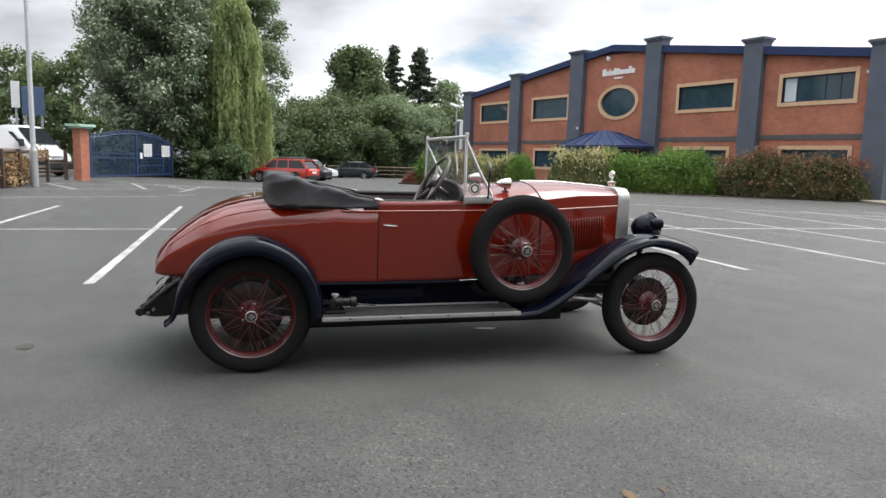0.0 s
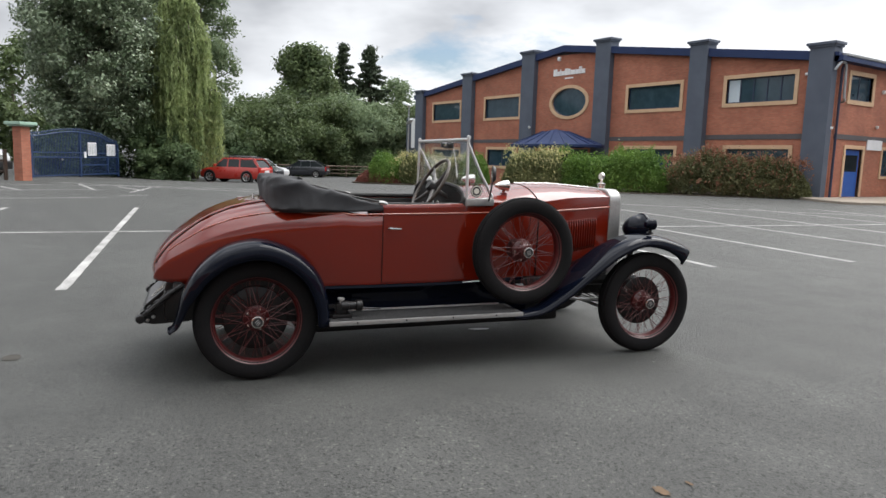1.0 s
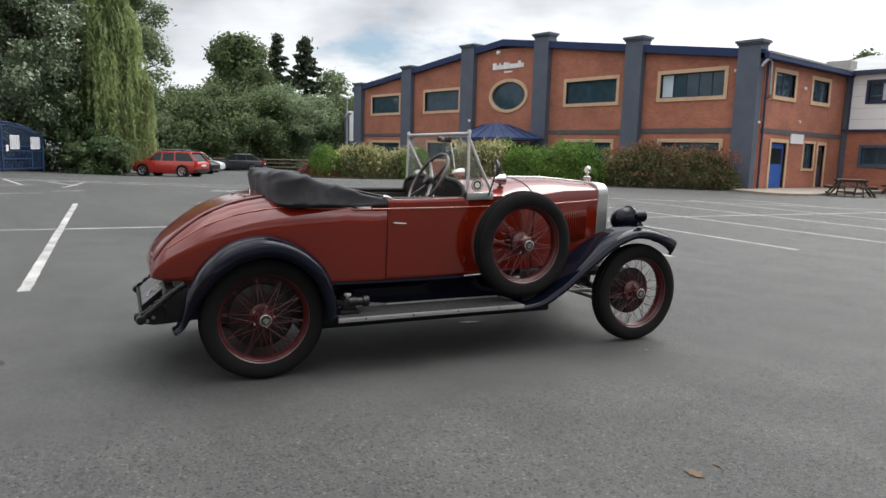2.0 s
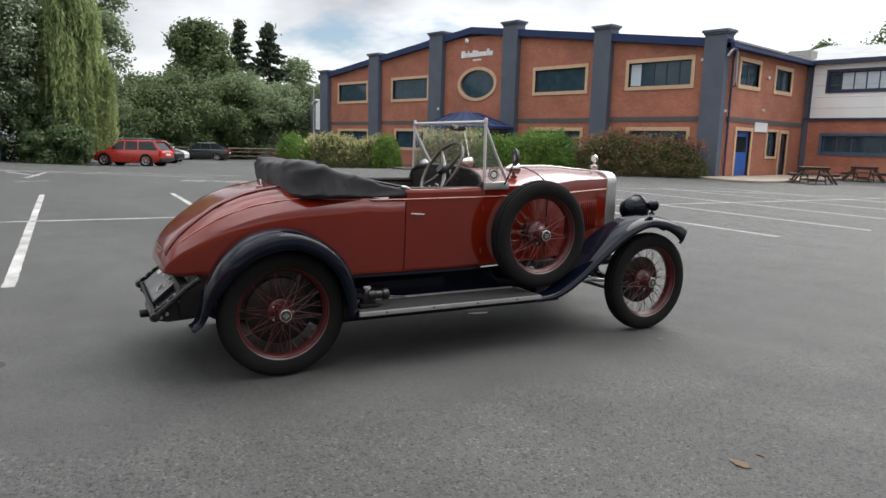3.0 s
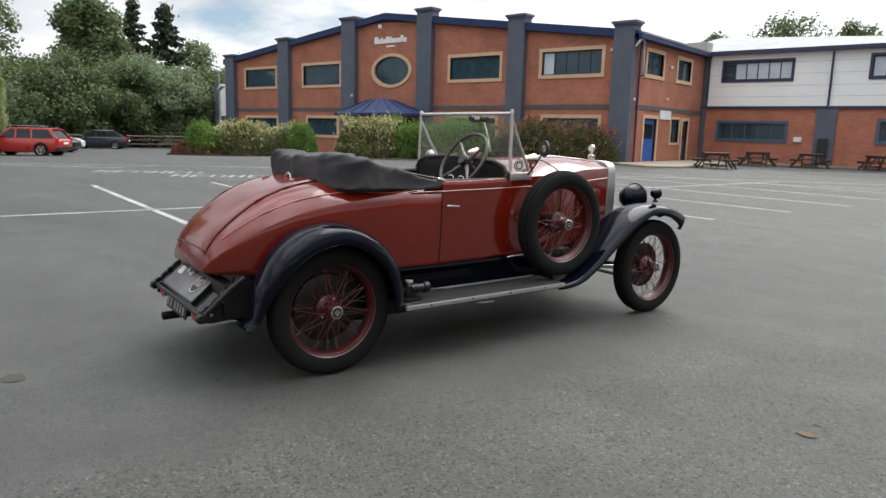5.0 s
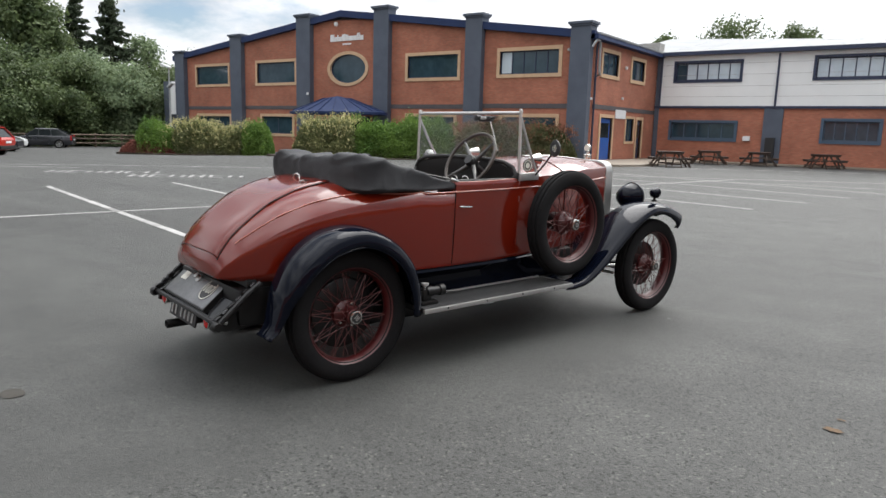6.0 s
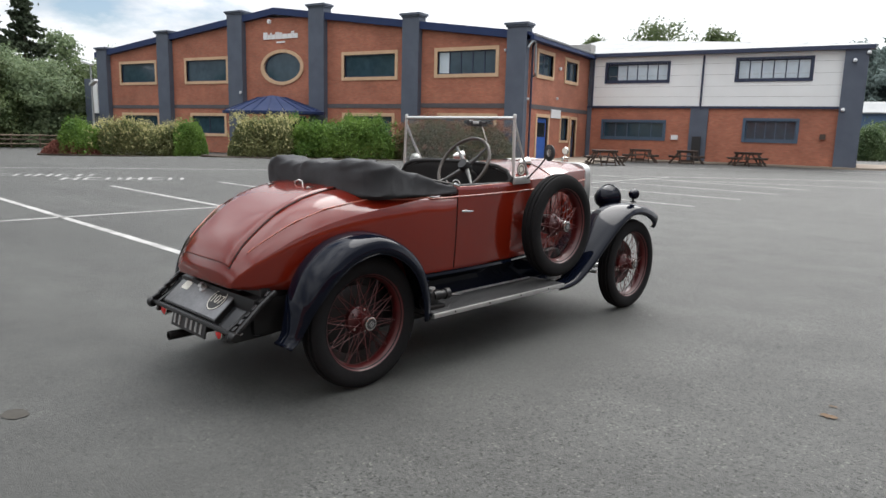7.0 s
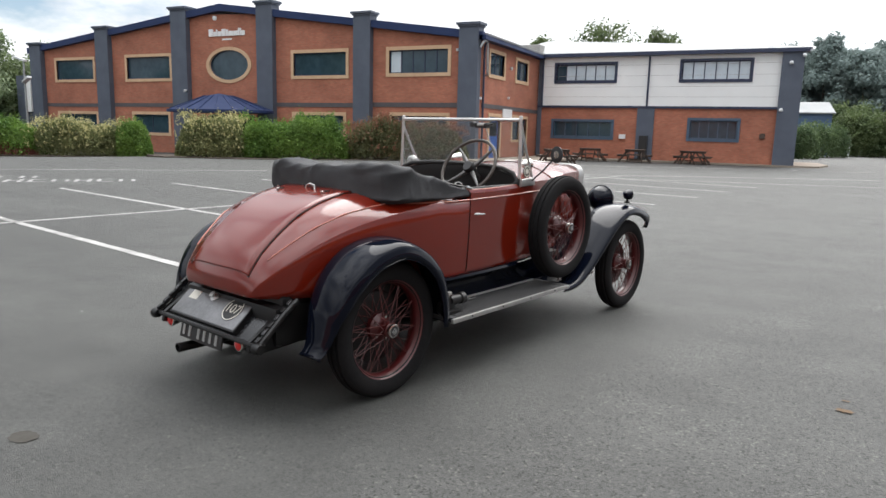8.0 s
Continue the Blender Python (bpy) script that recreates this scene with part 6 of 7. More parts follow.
    # side-mounted jack bracket ahead of the rear wheel
    for s in (-1,):
        bm = B()
        box(bm, 0.47, 0.60, -0.75, -0.62, 0.380, 0.405, 0.008)
        box(bm, 0.50, 0.57, -0.72, -0.65, 0.40, 0.475, 0.012)
        jk = part("jack_clamp", bm, M["chassis"], car, "black screw clamp on the running board")
        bm = B()
        revolve(bm, [(0.0, -0.07), (0.030, -0.065), (0.034, -0.02), (0.028, -0.015), (0.028, 0.03), (0.036, 0.035), (0.036, 0.07), (0.022, 0.078), (0.0, 0.08)], 'X', 18, (0.60, -0.70, 0.455))
        part("barrel", bm, M["chassis"], jk, "ribbed black barrel")
        bm = B()
        revolve(bm, [(0.022, -0.012), (0.045, -0.012), (0.048, 0.0), (0.045, 0.012), (0.022, 0.012)], 'Y', 20, (0.475, -0.70, 0.425), closed=True)
        part("hand_wheel", bm, M["chassis"], jk)
        bm = B()
        revolve(bm, [(0.012, 0.47), (0.012, 0.49), (0.024, 0.495), (0.024, 0.508), (0.0, 0.51)], 'Z', 12, (0.535, -0.69, 0))
        part("top_knob", bm, M["alloy"], jk)
        bm = B()
        tube(bm, [(0.66, -0.70, 0.44), (0.80, -0.70, 0.425)], 0.005, 6)
        part("tommy_bar", bm, M["chassis"], jk)
    return car


build_car()

# ---- parked vehicles ----
def parked_car(name, m, L, W, H, paint, label, group, estate=True, cls="car", belt=0.93, bonnet=0.25, screen=0.14, tail=0.04):
    """A modern car, front towards +x. bonnet, screen and tail are shares of its length."""
    car = thing(name, m, label, cls, group)
    bm = B()
    x0, x1 = -L / 2, L / 2
    xb, xs = x1 - bonnet * L, x1 - (bonnet + screen) * L
    secs = []
    for x, w, zb, zt in ((x0, 0.80, 0.38, belt * 0.86), (x0 + 0.08, 0.93, 0.28, belt * 0.98), (x0 + 0.5, 1.0, 0.22, belt), (-0.2, 1.0, 0.2, belt), (xb, 1.0, 0.2, belt * 0.98), (x1 - 0.5, 0.98, 0.22, belt * 0.88), (x1 - 0.12, 0.88, 0.25, belt * 0.76), (x1, 0.72, 0.32, belt * 0.64)):
        h = W / 2 * w
        secs.append([(x, -h * 0.92, zb), (x, -h, zb + 0.15), (x, -h, zt - 0.12), (x, -h * 0.93, zt), (x, 0, zt + 0.02), (x, h * 0.93, zt), (x, h, zt - 0.12), (x, h, zb + 0.15), (x, h * 0.92, zb)])
    loft(bm, secs)
    part("body", bm, paint, car, sharp=35)
    rear = x0 + (0.10 if estate else 0.16)
    rtop = rear + (tail + 0.06) * L
    bm = B()
    loft(bm, [[(xa, -W * 0.45, belt), (xb_, -W * 0.36, H - 0.03), (xb_, W * 0.36, H - 0.03), (xa, W * 0.45, belt)] for xa, xb_ in ((rear, rtop), (0.0, 0.0), (xb, xs))])
    part("cabin_glass", bm, M["carglass"], car, "dark side and rear glass", smooth=False)
    bm = B()
    loft(bm, [[(x, -W * 0.37, H - 0.06), (x, -W * 0.34, H), (x, 0, H + 0.02), (x, W * 0.34, H), (x, W * 0.37, H - 0.06)] for x in (rtop - 0.08, rtop + 0.2, 0.2, xs - 0.2, xs + 0.06)])
    part("roof", bm, paint, car, sharp=50)
    for s in (-1, 1):
        for xa, xc, wd in ((rear, rtop, 0.16), (-L * 0.17, -L * 0.155, 0.07), (L * 0.03, L * 0.03, 0.07), (xb, xs, 0.09)):
            bm = B()
            y0, y1 = s * (W * 0.452 + 0.004), s * (W * 0.362 + 0.006)
            q = [(xa - wd / 2, y0, belt - 0.01), (xa + wd / 2, y0, belt - 0.01), (xc + wd / 2, y1, H - 0.02), (xc - wd / 2, y1, H - 0.02)]
            a = [bm.verts.new(p) for p in q]
            b = [bm.verts.new((p[0], p[1] - s * 0.02, p[2])) for p in q]
            bm.faces.new(a)
            bm.faces.new(b[::-1])
            for i in range(4):
                bm.faces.new((a[i], b[i], b[(i + 1) % 4], a[(i + 1) % 4]))
            part("pillar", bm, paint, car, smooth=False)
        bm = B()
        box(bm, x0 + 0.03, x0 + 0.14, *sorted((s * W * 0.34, s * W * 0.475)), belt - 0.32, belt + 0.02, 0.02)
        part("tail_light", bm, M["redlens"], car, "red tail light")
        bm = B()
        box(bm, x1 - 0.26, x1 - 0.05, *sorted((s * W * 0.26, s * W * 0.44)), belt * 0.62, belt * 0.76, 0.03)
        part("headlight", bm, M["lampglass"], car, "clear headlight")
        bm = B()
        box(bm, xb - 0.25, xb - 0.10, *sorted((s * W * 0.5, s * (W * 0.5 + 0.16))), belt + 0.02, belt + 0.15, 0.03)
        part("door_mirror", bm, paint, car)
        if estate:
            bm = B()
            tube(bm, [(rtop, s * W * 0.33, H + 0.01), (rtop + 0.1, s * W * 0.33, H + 0.05), (xs - 0.4, s * W * 0.33, H + 0.05), (xs - 0.3, s * W * 0.33, H + 0.01)], 0.015, 6)
            part("roof_rail", bm, M["black"], car)
        for x in (-L * 0.29, L * 0.305):
            bm = B()
            revolve(bm, [(0.22, -0.10), (0.30, -0.11), (0.325, -0.08), (0.325, 0.08), (0.30, 0.11), (0.22, 0.10)], 'Y', 28, closed=True)
            w = part("wheel", bm, M["tyre"], car)
            w.matrix_basis = Matrix.Translation((x, s * (W / 2 - 0.075), 0.325))
            # black backing added for the shade in the gaps between spokes
            bm = B()
            revolve(bm, [(0.0, s * 0.07), (0.215, s * 0.07), (0.215, -s * 0.05), (0.0, -s * 0.05)], 'Y', 28)
            part("brake_disc", bm, M["black"], w)
            bm = B()
            revolve(bm, [(0.198, s * 0.085), (0.225, s * 0.108), (0.232, s * 0.06), (0.205, s * 0.06)], 'Y', 28, closed=True)
            revolve(bm, [(0.0, s * 0.104), (0.04, s * 0.102), (0.05, s * 0.075), (0.0, s * 0.073)], 'Y', 16)
            for k in range(5):
                box(bm, 0.035, 0.205, *sorted((s * 0.074, s * 0.098)), -0.024, 0.024, 0.006, Matrix.Rotation(2 * math.pi * k / 5 + 0.3, 4, 'Y'))
            part("rim", bm, M["nickel_dull"], w, "five-spoke alloy rim")
            bm = B()
            revolve(bm, [(0.32, s * 0.082), (0.375, s * 0.084), (0.375, -s * 0.1), (0.32, -s * 0.1)], 'Y', 28, closed=True)
            part("wheel_arch", bm, M["black"], w)
    bm = B()
    box(bm, x0 - 0.02, x0 + 0.25, -W * 0.46, W * 0.46, 0.30, 0.50, 0.05)
    part("rear_bumper", bm, M["black"] if estate else paint, car)
    bm = B()
    box(bm, x0 - 0.025, x0 - 0.005, -0.26, 0.26, 0.60, 0.71, 0.004)
    part("number_plate", bm, M["paper"], car)
    return car


def heading(x, y, deg):
    return pose(x, y, gz(x, y), 0, 0, deg)


parked_car("estate_car", heading(-40.5, 12.35, 223), 3.95, 1.64, 1.38, M["carred"], "bright red estate car with roof rails parked by the willow", "parked cars", belt=0.88)
parked_car("small_suv", heading(-47.3, 15.5, 52), 4.1, 1.76, 1.56, M["cardark"], "dark small off-roader parked nose out beside the red estate", "parked cars", belt=0.98)
parked_car("white_saloon", heading(-52.2, 17.6, 50), 4.4, 1.76, 1.48, M["carwhite"], "white car parked behind the dark off-roader", "parked cars", estate=False, tail=0.12)
parked_car("hatchback_car", heading(-57.8, 23.5, 236), 4.25, 1.78, 1.46, M["cardark"], "dark grey hatchback parked before the trees", "parked cars", estate=False, tail=0.15, screen=0.18)


def build_van():
    v = thing("van", heading(-39.5, -1.35, 46) @ Matrix.Scale(0.97, 4), "white tipper van with its cab door open beyond the fence", "van")

    def plate(name, pts, thick, material, parent, label="", smooth=False):
        """A thin panel through points, thickened along its own normal."""
        bm = B()
        P = [Vector(p) for p in pts]
        n = (P[1] - P[0]).cross(P[2] - P[0]).normalized() * thick
        a, b = [bm.verts.new(p) for p in P], [bm.verts.new(p + n) for p in P]
        bm.faces.new(a)
        bm.faces.new(b[::-1])
        for i in range(len(P)):
            k = (i + 1) % len(P)
            bm.faces.new((a[i], b[i], b[k], a[k]))
        return part(name, bm, material, parent, label, smooth)

    bm = B()
    secs = []
    for x, zb, zt, w in ((0.05, 0.4, 2.26, 0.93), (0.12, 0.35, 2.36, 0.97), (0.55, 0.35, 2.43, 0.97), (0.95, 0.35, 2.41, 0.96), (1.18, 0.35, 2.32, 0.95), (1.98, 0.35, 1.50, 0.95), (2.08, 0.35, 1.36, 0.96), (2.45, 0.38, 1.24, 0.94), (2.72, 0.42, 1.10, 0.88), (2.84, 0.46, 0.98, 0.80), (2.90, 0.50, 0.80, 0.72)):
        secs.append([(x, -w * 0.96, zb), (x, -w, zb + 0.25), (x, -w, min(zt - 0.12, 1.35)), (x, -w * 0.985 if zt < 1.6 else -w * 0.90, zt - 0.10), (x, -w * 0.84, zt), (x, 0, zt + 0.03), (x, w * 0.84, zt), (x, w * 0.985 if zt < 1.6 else w * 0.90, zt - 0.10), (x, w, min(zt - 0.12, 1.35)), (x, w, zb + 0.25), (x, w * 0.96, zb)])
    loft(bm, secs)
    cab = part("cab", bm, M["carwhite"], v, "white rounded cab", sharp=32)
    bm = B()
    box(bm, -3.0, -0.05, -1.0, 1.0, 0.85, 1.0, 0.02)
    box(bm, -3.0, -0.05, 0.95, 1.0, 1.0, 1.35, 0.01)
    box(bm, -3.0, -0.05, -1.0, -0.95, 1.0, 1.35, 0.01)
    box(bm, -3.0, 0.1, -0.45, 0.45, 0.5, 0.85, 0.02)
    part("load_bed", bm, M["galv"], v, "grey drop-side load bed")
    plate("windscreen", [(1.255, -0.76, 2.315), (2.005, -0.80, 1.56), (2.005, 0.80, 1.56), (1.255, 0.76, 2.315)], 0.02, M["carglass"], v, "dark raked windscreen")
    for s in (-1, 1):
        q = [(0.40, s * 0.925, 2.12), (1.12, s * 0.925, 2.10), (1.82, s * 0.972, 1.46), (0.40, s * 0.972, 1.40)]
        plate("side_window", q if s < 0 else q[::-1], -0.03, M["carglass"], v, "dark side window")
        for x in (-1.9, 1.95):
            bm = B()
            revolve(bm, [(0.0, -0.11), (0.22, -0.12), (0.34, -0.1), (0.34, 0.1), (0.22, 0.12), (0.0, 0.11)], 'Y', 24, (x, s * 0.90, 0.34))
            w = part("wheel", bm, M["tyre"], v)
            bm = B()
            revolve(bm, [(0.0, s * 0.128), (0.10, s * 0.130), (0.20, s * 0.122), (0.20, 0.0), (0.0, 0.0)], 'Y', 20, (x, s * 0.90, 0.34))
            part("hub_cover", bm, M["galv"], w, "grey wheel cover")
        bm = B()
        loft(bm, [[(2.50, s * 0.60, 1.16), (2.56, s * 0.90, 1.14), (2.56, s * 0.90, 0.98), (2.50, s * 0.60, 0.94)], [(2.80, s * 0.50, 1.02), (2.74, s * 0.86, 1.04), (2.76, s * 0.86, 0.90), (2.88, s * 0.50, 0.84)]])
        part("headlight", bm, M["lampglass"], v, "clear swept headlight")
        bm = B()
        box(bm, 1.72, 1.86, *sorted((s * 0.98, s * 1.20)), 1.42, 1.78, 0.04)
        part("door_mirror", bm, M["black"], v, "black door mirror")
    bm = B()
    loft(bm, [[(x, -w, z0), (x, -w, z1), (x, w, z1), (x, w, z0)] for x, w, z0, z1 in ((2.55, 0.985, 0.34, 0.70), (2.80, 0.95, 0.34, 0.72), (2.96, 0.80, 0.36, 0.70), (2.99, 0.60, 0.40, 0.66))])
    part("front_bumper", bm, M["black"], v, "black plastic front bumper", sharp=30)
    bm = B()
    for k in range(4):
        z = 0.78 + k * 0.062
        box(bm, 2.84 - k * 0.012, 2.915 - k * 0.016, -0.46, 0.46, z, z + 0.034, 0.006)
    part("grille", bm, M["black"], v, "black slatted grille")
    bm = B()
    box(bm, 1.55, 1.95, -0.998, -0.955, 0.92, 0.97, 0.005)
    part("rub_strip", bm, M["black"], v)
    hinge = Matrix.Translation((1.62, -0.99, 0)) @ Matrix.Rotation(radians(-115), 4, 'Z')
    rim = [(0.02, 0.55), (1.05, 0.55), (1.10, 1.35), (1.06, 2.16), (0.62, 2.22), (0.05, 1.55)]
    glass_line = [(0.16, 1.48), (1.0, 1.42), (0.97, 2.08), (0.64, 2.12)]
    dr = plate("door", [hinge @ Vector((x, -0.03, z)) for x, z in rim], 0.06, M["carwhite"], v, "open white cab door")
    plate("door_window", [hinge @ Vector((x, -0.04, z)) for x, z in glass_line], 0.08, M["carglass"], dr)


build_van()


# ---- gate, posts and fences ----
def build_gate():
    g = thing("metal_gate", pose(-36.4, 1.95, gz(-36.4, 1.95) - 0.10, 0, 0, 137.6), "closed blue metal gate with an arched top", "gate")
    Wd = 6.2
    top = lambda f: 1.98 + 0.28 * math.sin(math.pi * min(1, max(0, f * 1.15 - 0.05))) ** 1.2 - 0.25 * max(0, f - 0.78) / 0.22
    bm = B()
    for x in (0.0, Wd * 0.52, Wd):
        box(bm, x - 0.05, x + 0.05, -0.05, 0.05, 0.0, top(x / Wd), 0.01)
    box(bm, Wd * 0.52, Wd * 0.86, -0.03, 0.03, 0.62, 0.68)
    box(bm, Wd * 0.855, Wd * 0.87, -0.03, 0.03, 0.12, 1.1)
    for z in (0.15, 1.00, 1.22):
        box(bm, 0.05, Wd - 0.05, -0.03, 0.03, z, z + 0.06)
    part("gate_frame", bm, M["gate"], g, "blue steel gate rails", smooth=False)
    bm = B()
    tube(bm, [(Wd * f, 0, top(f)) for f in np.linspace(0, 1, 24)], 0.035, 6)
    part("top_rail", bm, M["gate"], g)
    for k in range(60):
        f = (k + 0.5) / 60
        bm = B()
        z = top(f)
        box(bm, Wd * f - 0.012, Wd * f + 0.012, -0.012, 0.012, 0.1, z + 0.10)
        loft(bm, [[(Wd * f + a * w, b * w, z + h) for a, b in ((-1, -1), (1, -1), (1, 1), (-1, 1))] for w, h in ((0.012, 0.10), (0.026, 0.125), (0.004, 0.20))])
        part("bar", bm, M["gate"], g, smooth=False)
    for x0, x1, z0, z1 in ((3.74, 4.40, 1.12, 1.78), (5.22, 5.92, 1.12, 1.72), (3.45, 3.62, 1.02, 1.32)):
        bm = B()
        box(bm, x0, x1, -0.07, -0.055, z0, z1, 0.004)
        nb = part("notice", bm, M["paper"], g, "white notice board", smooth=False)
        if x1 - x0 > 0.3:
            for k in range(5):
                bm = B()
                xc = x0 + (x1 - x0) * (k + 0.6) / 5.2
                box(bm, xc - 0.02, xc + 0.02, -0.074, -0.0705, z0 + 0.05, z1 - 0.05)
                part("text_bar", bm, M["galv"], nb, smooth=False)
    p = thing("brick_pier", pose(-33.4, 1.50, gz(-33.4, 1.50), 0, 0, 40), "square red brick gate pier with a pale green cap", "gate pier")
    bm = B()
    box(bm, -0.22, 0.22, -0.22, 0.22, -0.2, 2.2, 0.01)
    part("pier", bm, M["brick"], p, smooth=False)
    bm = B()
    box(bm, -0.42, 0.42, -0.42, 0.42, 2.26, 2.38, 0.02)
    box(bm, -0.34, 0.34, -0.34, 0.34, 2.2, 2.26, 0.01)
    part("cap", bm, M["palegreen"], p, "pale green metal cap", smooth=False)


build_gate()


def lamp_post():
    l = thing("lamp_post", pose(-27.93, -0.1, 0), "tall tapered galvanised lamp post", "lamp post")
    bm = B()
    tube(bm, [(0, 0, 0), (0, 0, 1.25)], [0.13, 0.125], 16)
    part("base", bm, M["galv"], l)
    bm = B()
    tube(bm, [(0, 0, 1.25), (0, 0, 1.4), (0, 0, 9.0)], [0.125, 0.085, 0.065], 14)
    part("pole", bm, M["galv"], l)
    k = thing("lamp_post", pose(-52.4, 30.9, gz(-52.4, 30.9)), "lamp post with two white heads by the offices", "lamp post")
    bm = B()
    tube(bm, [(0, 0, 0), (0, 0, 6.4)], [0.09, 0.06], 10)
    part("pole", bm, M["galv"], k)
    for z, a in ((6.4, 0.5), (4.9, 3.4)):
        bm = B()
        box(bm, -0.2, 1.1, -0.16, 0.16, -0.07, 0.10, 0.05, Matrix.Translation((0, 0, z)) @ Matrix.Rotation(a + 2.6, 4, 'Z') @ Matrix.Rotation(-0.25, 4, 'Y'))
        part("lamp_head", bm, M["carwhite"], k, "white lamp head")


lamp_post()


def rail_fence(name, a, b, height, rails, material, label, spacing=2.0):
    (xa, ya), (xb, yb) = a, b
    L = math.hypot(xb - xa, yb - ya)
    ang = math.degrees(math.atan2(yb - ya, xb - xa))
    f = thing(name, pose(xa, ya, gz(xa, ya), 0, 0, ang), label, "fence")
    n = max(2, int(L / spacing) + 1)
    dz = gz(xb, yb) - gz(xa, ya)
    for k in range(n):
        x = L * k / (n - 1)
        bm = B()
        box(bm, x - 0.06, x + 0.06, -0.06, 0.06, -0.3 + dz * x / L, height + dz * x / L, 0.01)
        part("post", bm, material, f, smooth=False)
    for z in rails:
        bm = B()
        tube(bm, [(0, -0.09, z), (L, -0.09, z + dz)], 0.06, 6)
        part("rail", bm, material, f, smooth=False)


rail_fence("timber_fence", (-60.0, 22.0), (-57.0, 36.0), 1.15, (0.35, 0.70, 1.02), M["timber"], "weathered post and rail fence before the trees")
rail_fence("timber_fence", (-31.6, 0.25), (-22.0, -2.2), 1.3, (0.3, 0.6, 0.9, 1.2), M["darktimber"], "dark timber fence by the road", 1.6)
rail_fence("trestle_barrier", (-33.9, 0.9), (-33.0, -0.9), 1.25, (0.35, 0.8), M["darktimber"], "dark timber barrier beside the gate pier", 1.7)


def sign_board():
    s = thing("sign_board", pose(-53.5, -1.6, gz(-53.5, -1.6), 0, 0, 90), "large blue and white roadside sign board on posts", "sign")
    bm = B()
    box(bm, 0.23, 1.52, -0.06, 0.06, 3.4, 5.25, 0.02)
    part("panel", bm, M["signblue"], s, "blue panel", smooth=False)
    bm = B()
    box(bm, -0.35, 0.14, -0.06, 0.06, 3.85, 5.55, 0.02)
    part("panel", bm, M["paper"], s, "white panel", smooth=False)
    for x in (-0.1, 0.4, 1.35):
        bm = B()
        tube(bm, [(x, 0.1, -0.3), (x, 0.1, 5.0)], 0.07, 8)
        part("post", bm, M["galv"], s)


sign_board()


def store_shed():
    s = thing("store_shed", pose(-0.3, 86.0, 0), "blue store shed with a pale sloping roof", "shed")
    bm = B()
    box(bm, -2.6, 2.2, 0.0, 4.0, -0.2, 4.6, 0.02)
    part("wall", bm, M["signblue"], s, "dark blue wall sheets", smooth=False)
    bm = B()
    loft(bm, [[(-2.8, -0.3, 4.6), (-2.8, 3.0, 5.9), (-2.8, 3.0, 6.0), (-2.8, -0.3, 4.72)], [(2.5, -0.3, 4.6), (1.9, 3.0, 5.9), (1.9, 3.0, 6.0), (2.5, -0.3, 4.72)]])
    part("roof", bm, M["roofmetal"], s, "pale sheet roof", smooth=False)


store_shed()
rail_fence("road_barrier", (0.0, 83.5), (3.6, 82.5), 1.1, (0.45, 0.95), M["paper"], "white rail barrier at the roadside", 1.5)


# ---- picnic tables ----
def picnic_table():
    """Square table with a bench on each of its four sides and splayed legs."""
    t = thing("picnic_table", pose(-13.2, 33.75, 0.0, 0, 0, 32), "dark stained square timber picnic table with four benches", "picnic table", "picnic tables")
    for k in range(8):
        bm = B()
        y = (k - 3.5) * 0.145
        box(bm, -0.575, 0.575, y - 0.067, y + 0.067, 0.735, 0.775, 0.004)
        part("table_board", bm, M["darktimber"], t, smooth=False)
    for k in range(4):
        turn = Matrix.Rotation(k * math.pi / 2, 4, 'Z')
        for r in (0.80, 0.935):
            bm = B()
            box(bm, -0.52, 0.52, r - 0.064, r + 0.064, 0.43, 0.47, 0.004, turn)
            part("bench_board", bm, M["darktimber"], t, smooth=False)
        bm = B()
        box(bm, -0.55, 0.55, 0.46, 0.50, 0.645, 0.735, 0.004, turn)
        part("apron", bm, M["darktimber"], t, smooth=False)
        bm = B()
        box(bm, -0.36, 0.36, 0.89, 0.925, 0.13, 0.20, 0.004, turn)
        part("stretcher", bm, M["darktimber"], t, smooth=False)
        for q in (-0.36, 0.36):
            bm = B()
            loft(bm, [[turn @ Vector((q + a * 0.024, r + b * 0.05, z)) for a, b in ((-1, -1), (1, -1), (1, 1), (-1, 1))] for r, z in ((0.94, 0.0), (0.40, 0.72))])
            part("leg", bm, M["darktimber"], t, smooth=False)
            bm = B()
            box(bm, q + 0.03, q + 0.07, 0.42, 0.99, 0.35, 0.43, 0.004, turn)
            part("bench_bearer", bm, M["darktimber"], t, smooth=False)
    return t


tb = picnic_table()
for x, y, r in ((-13.0, 39.95, 24), (-10.55, 40.95, 15), (-7.35, 41.85, 35)):
    copy_thing(tb, pose(x, y, 0.0, 0, 0, r))


# ---- small marks on the ground ----
def blot(name, x, y, r, material, label, lift, flat=0.7, seed=0, turn=0.0, ragged=0.25):
    rng = random.Random(seed)
    bm = B()
    n = 22
    ring = []
    for k in range(n):
        t = 2 * math.pi * k / n
        u, v = r * math.cos(t) * (1 + ragged * rng.uniform(-1, 1)), r * flat * math.sin(t) * (1 + ragged * rng.uniform(-1, 1))
        ring.append(bm.verts.new((x + u * math.cos(turn) - v * math.sin(turn), y + u * math.sin(turn) + v * math.cos(turn), lift)))
    bm.faces.new(ring)
    return tagged(part(name, bm, material, None, smooth=False), label, "mark", kind="structure")


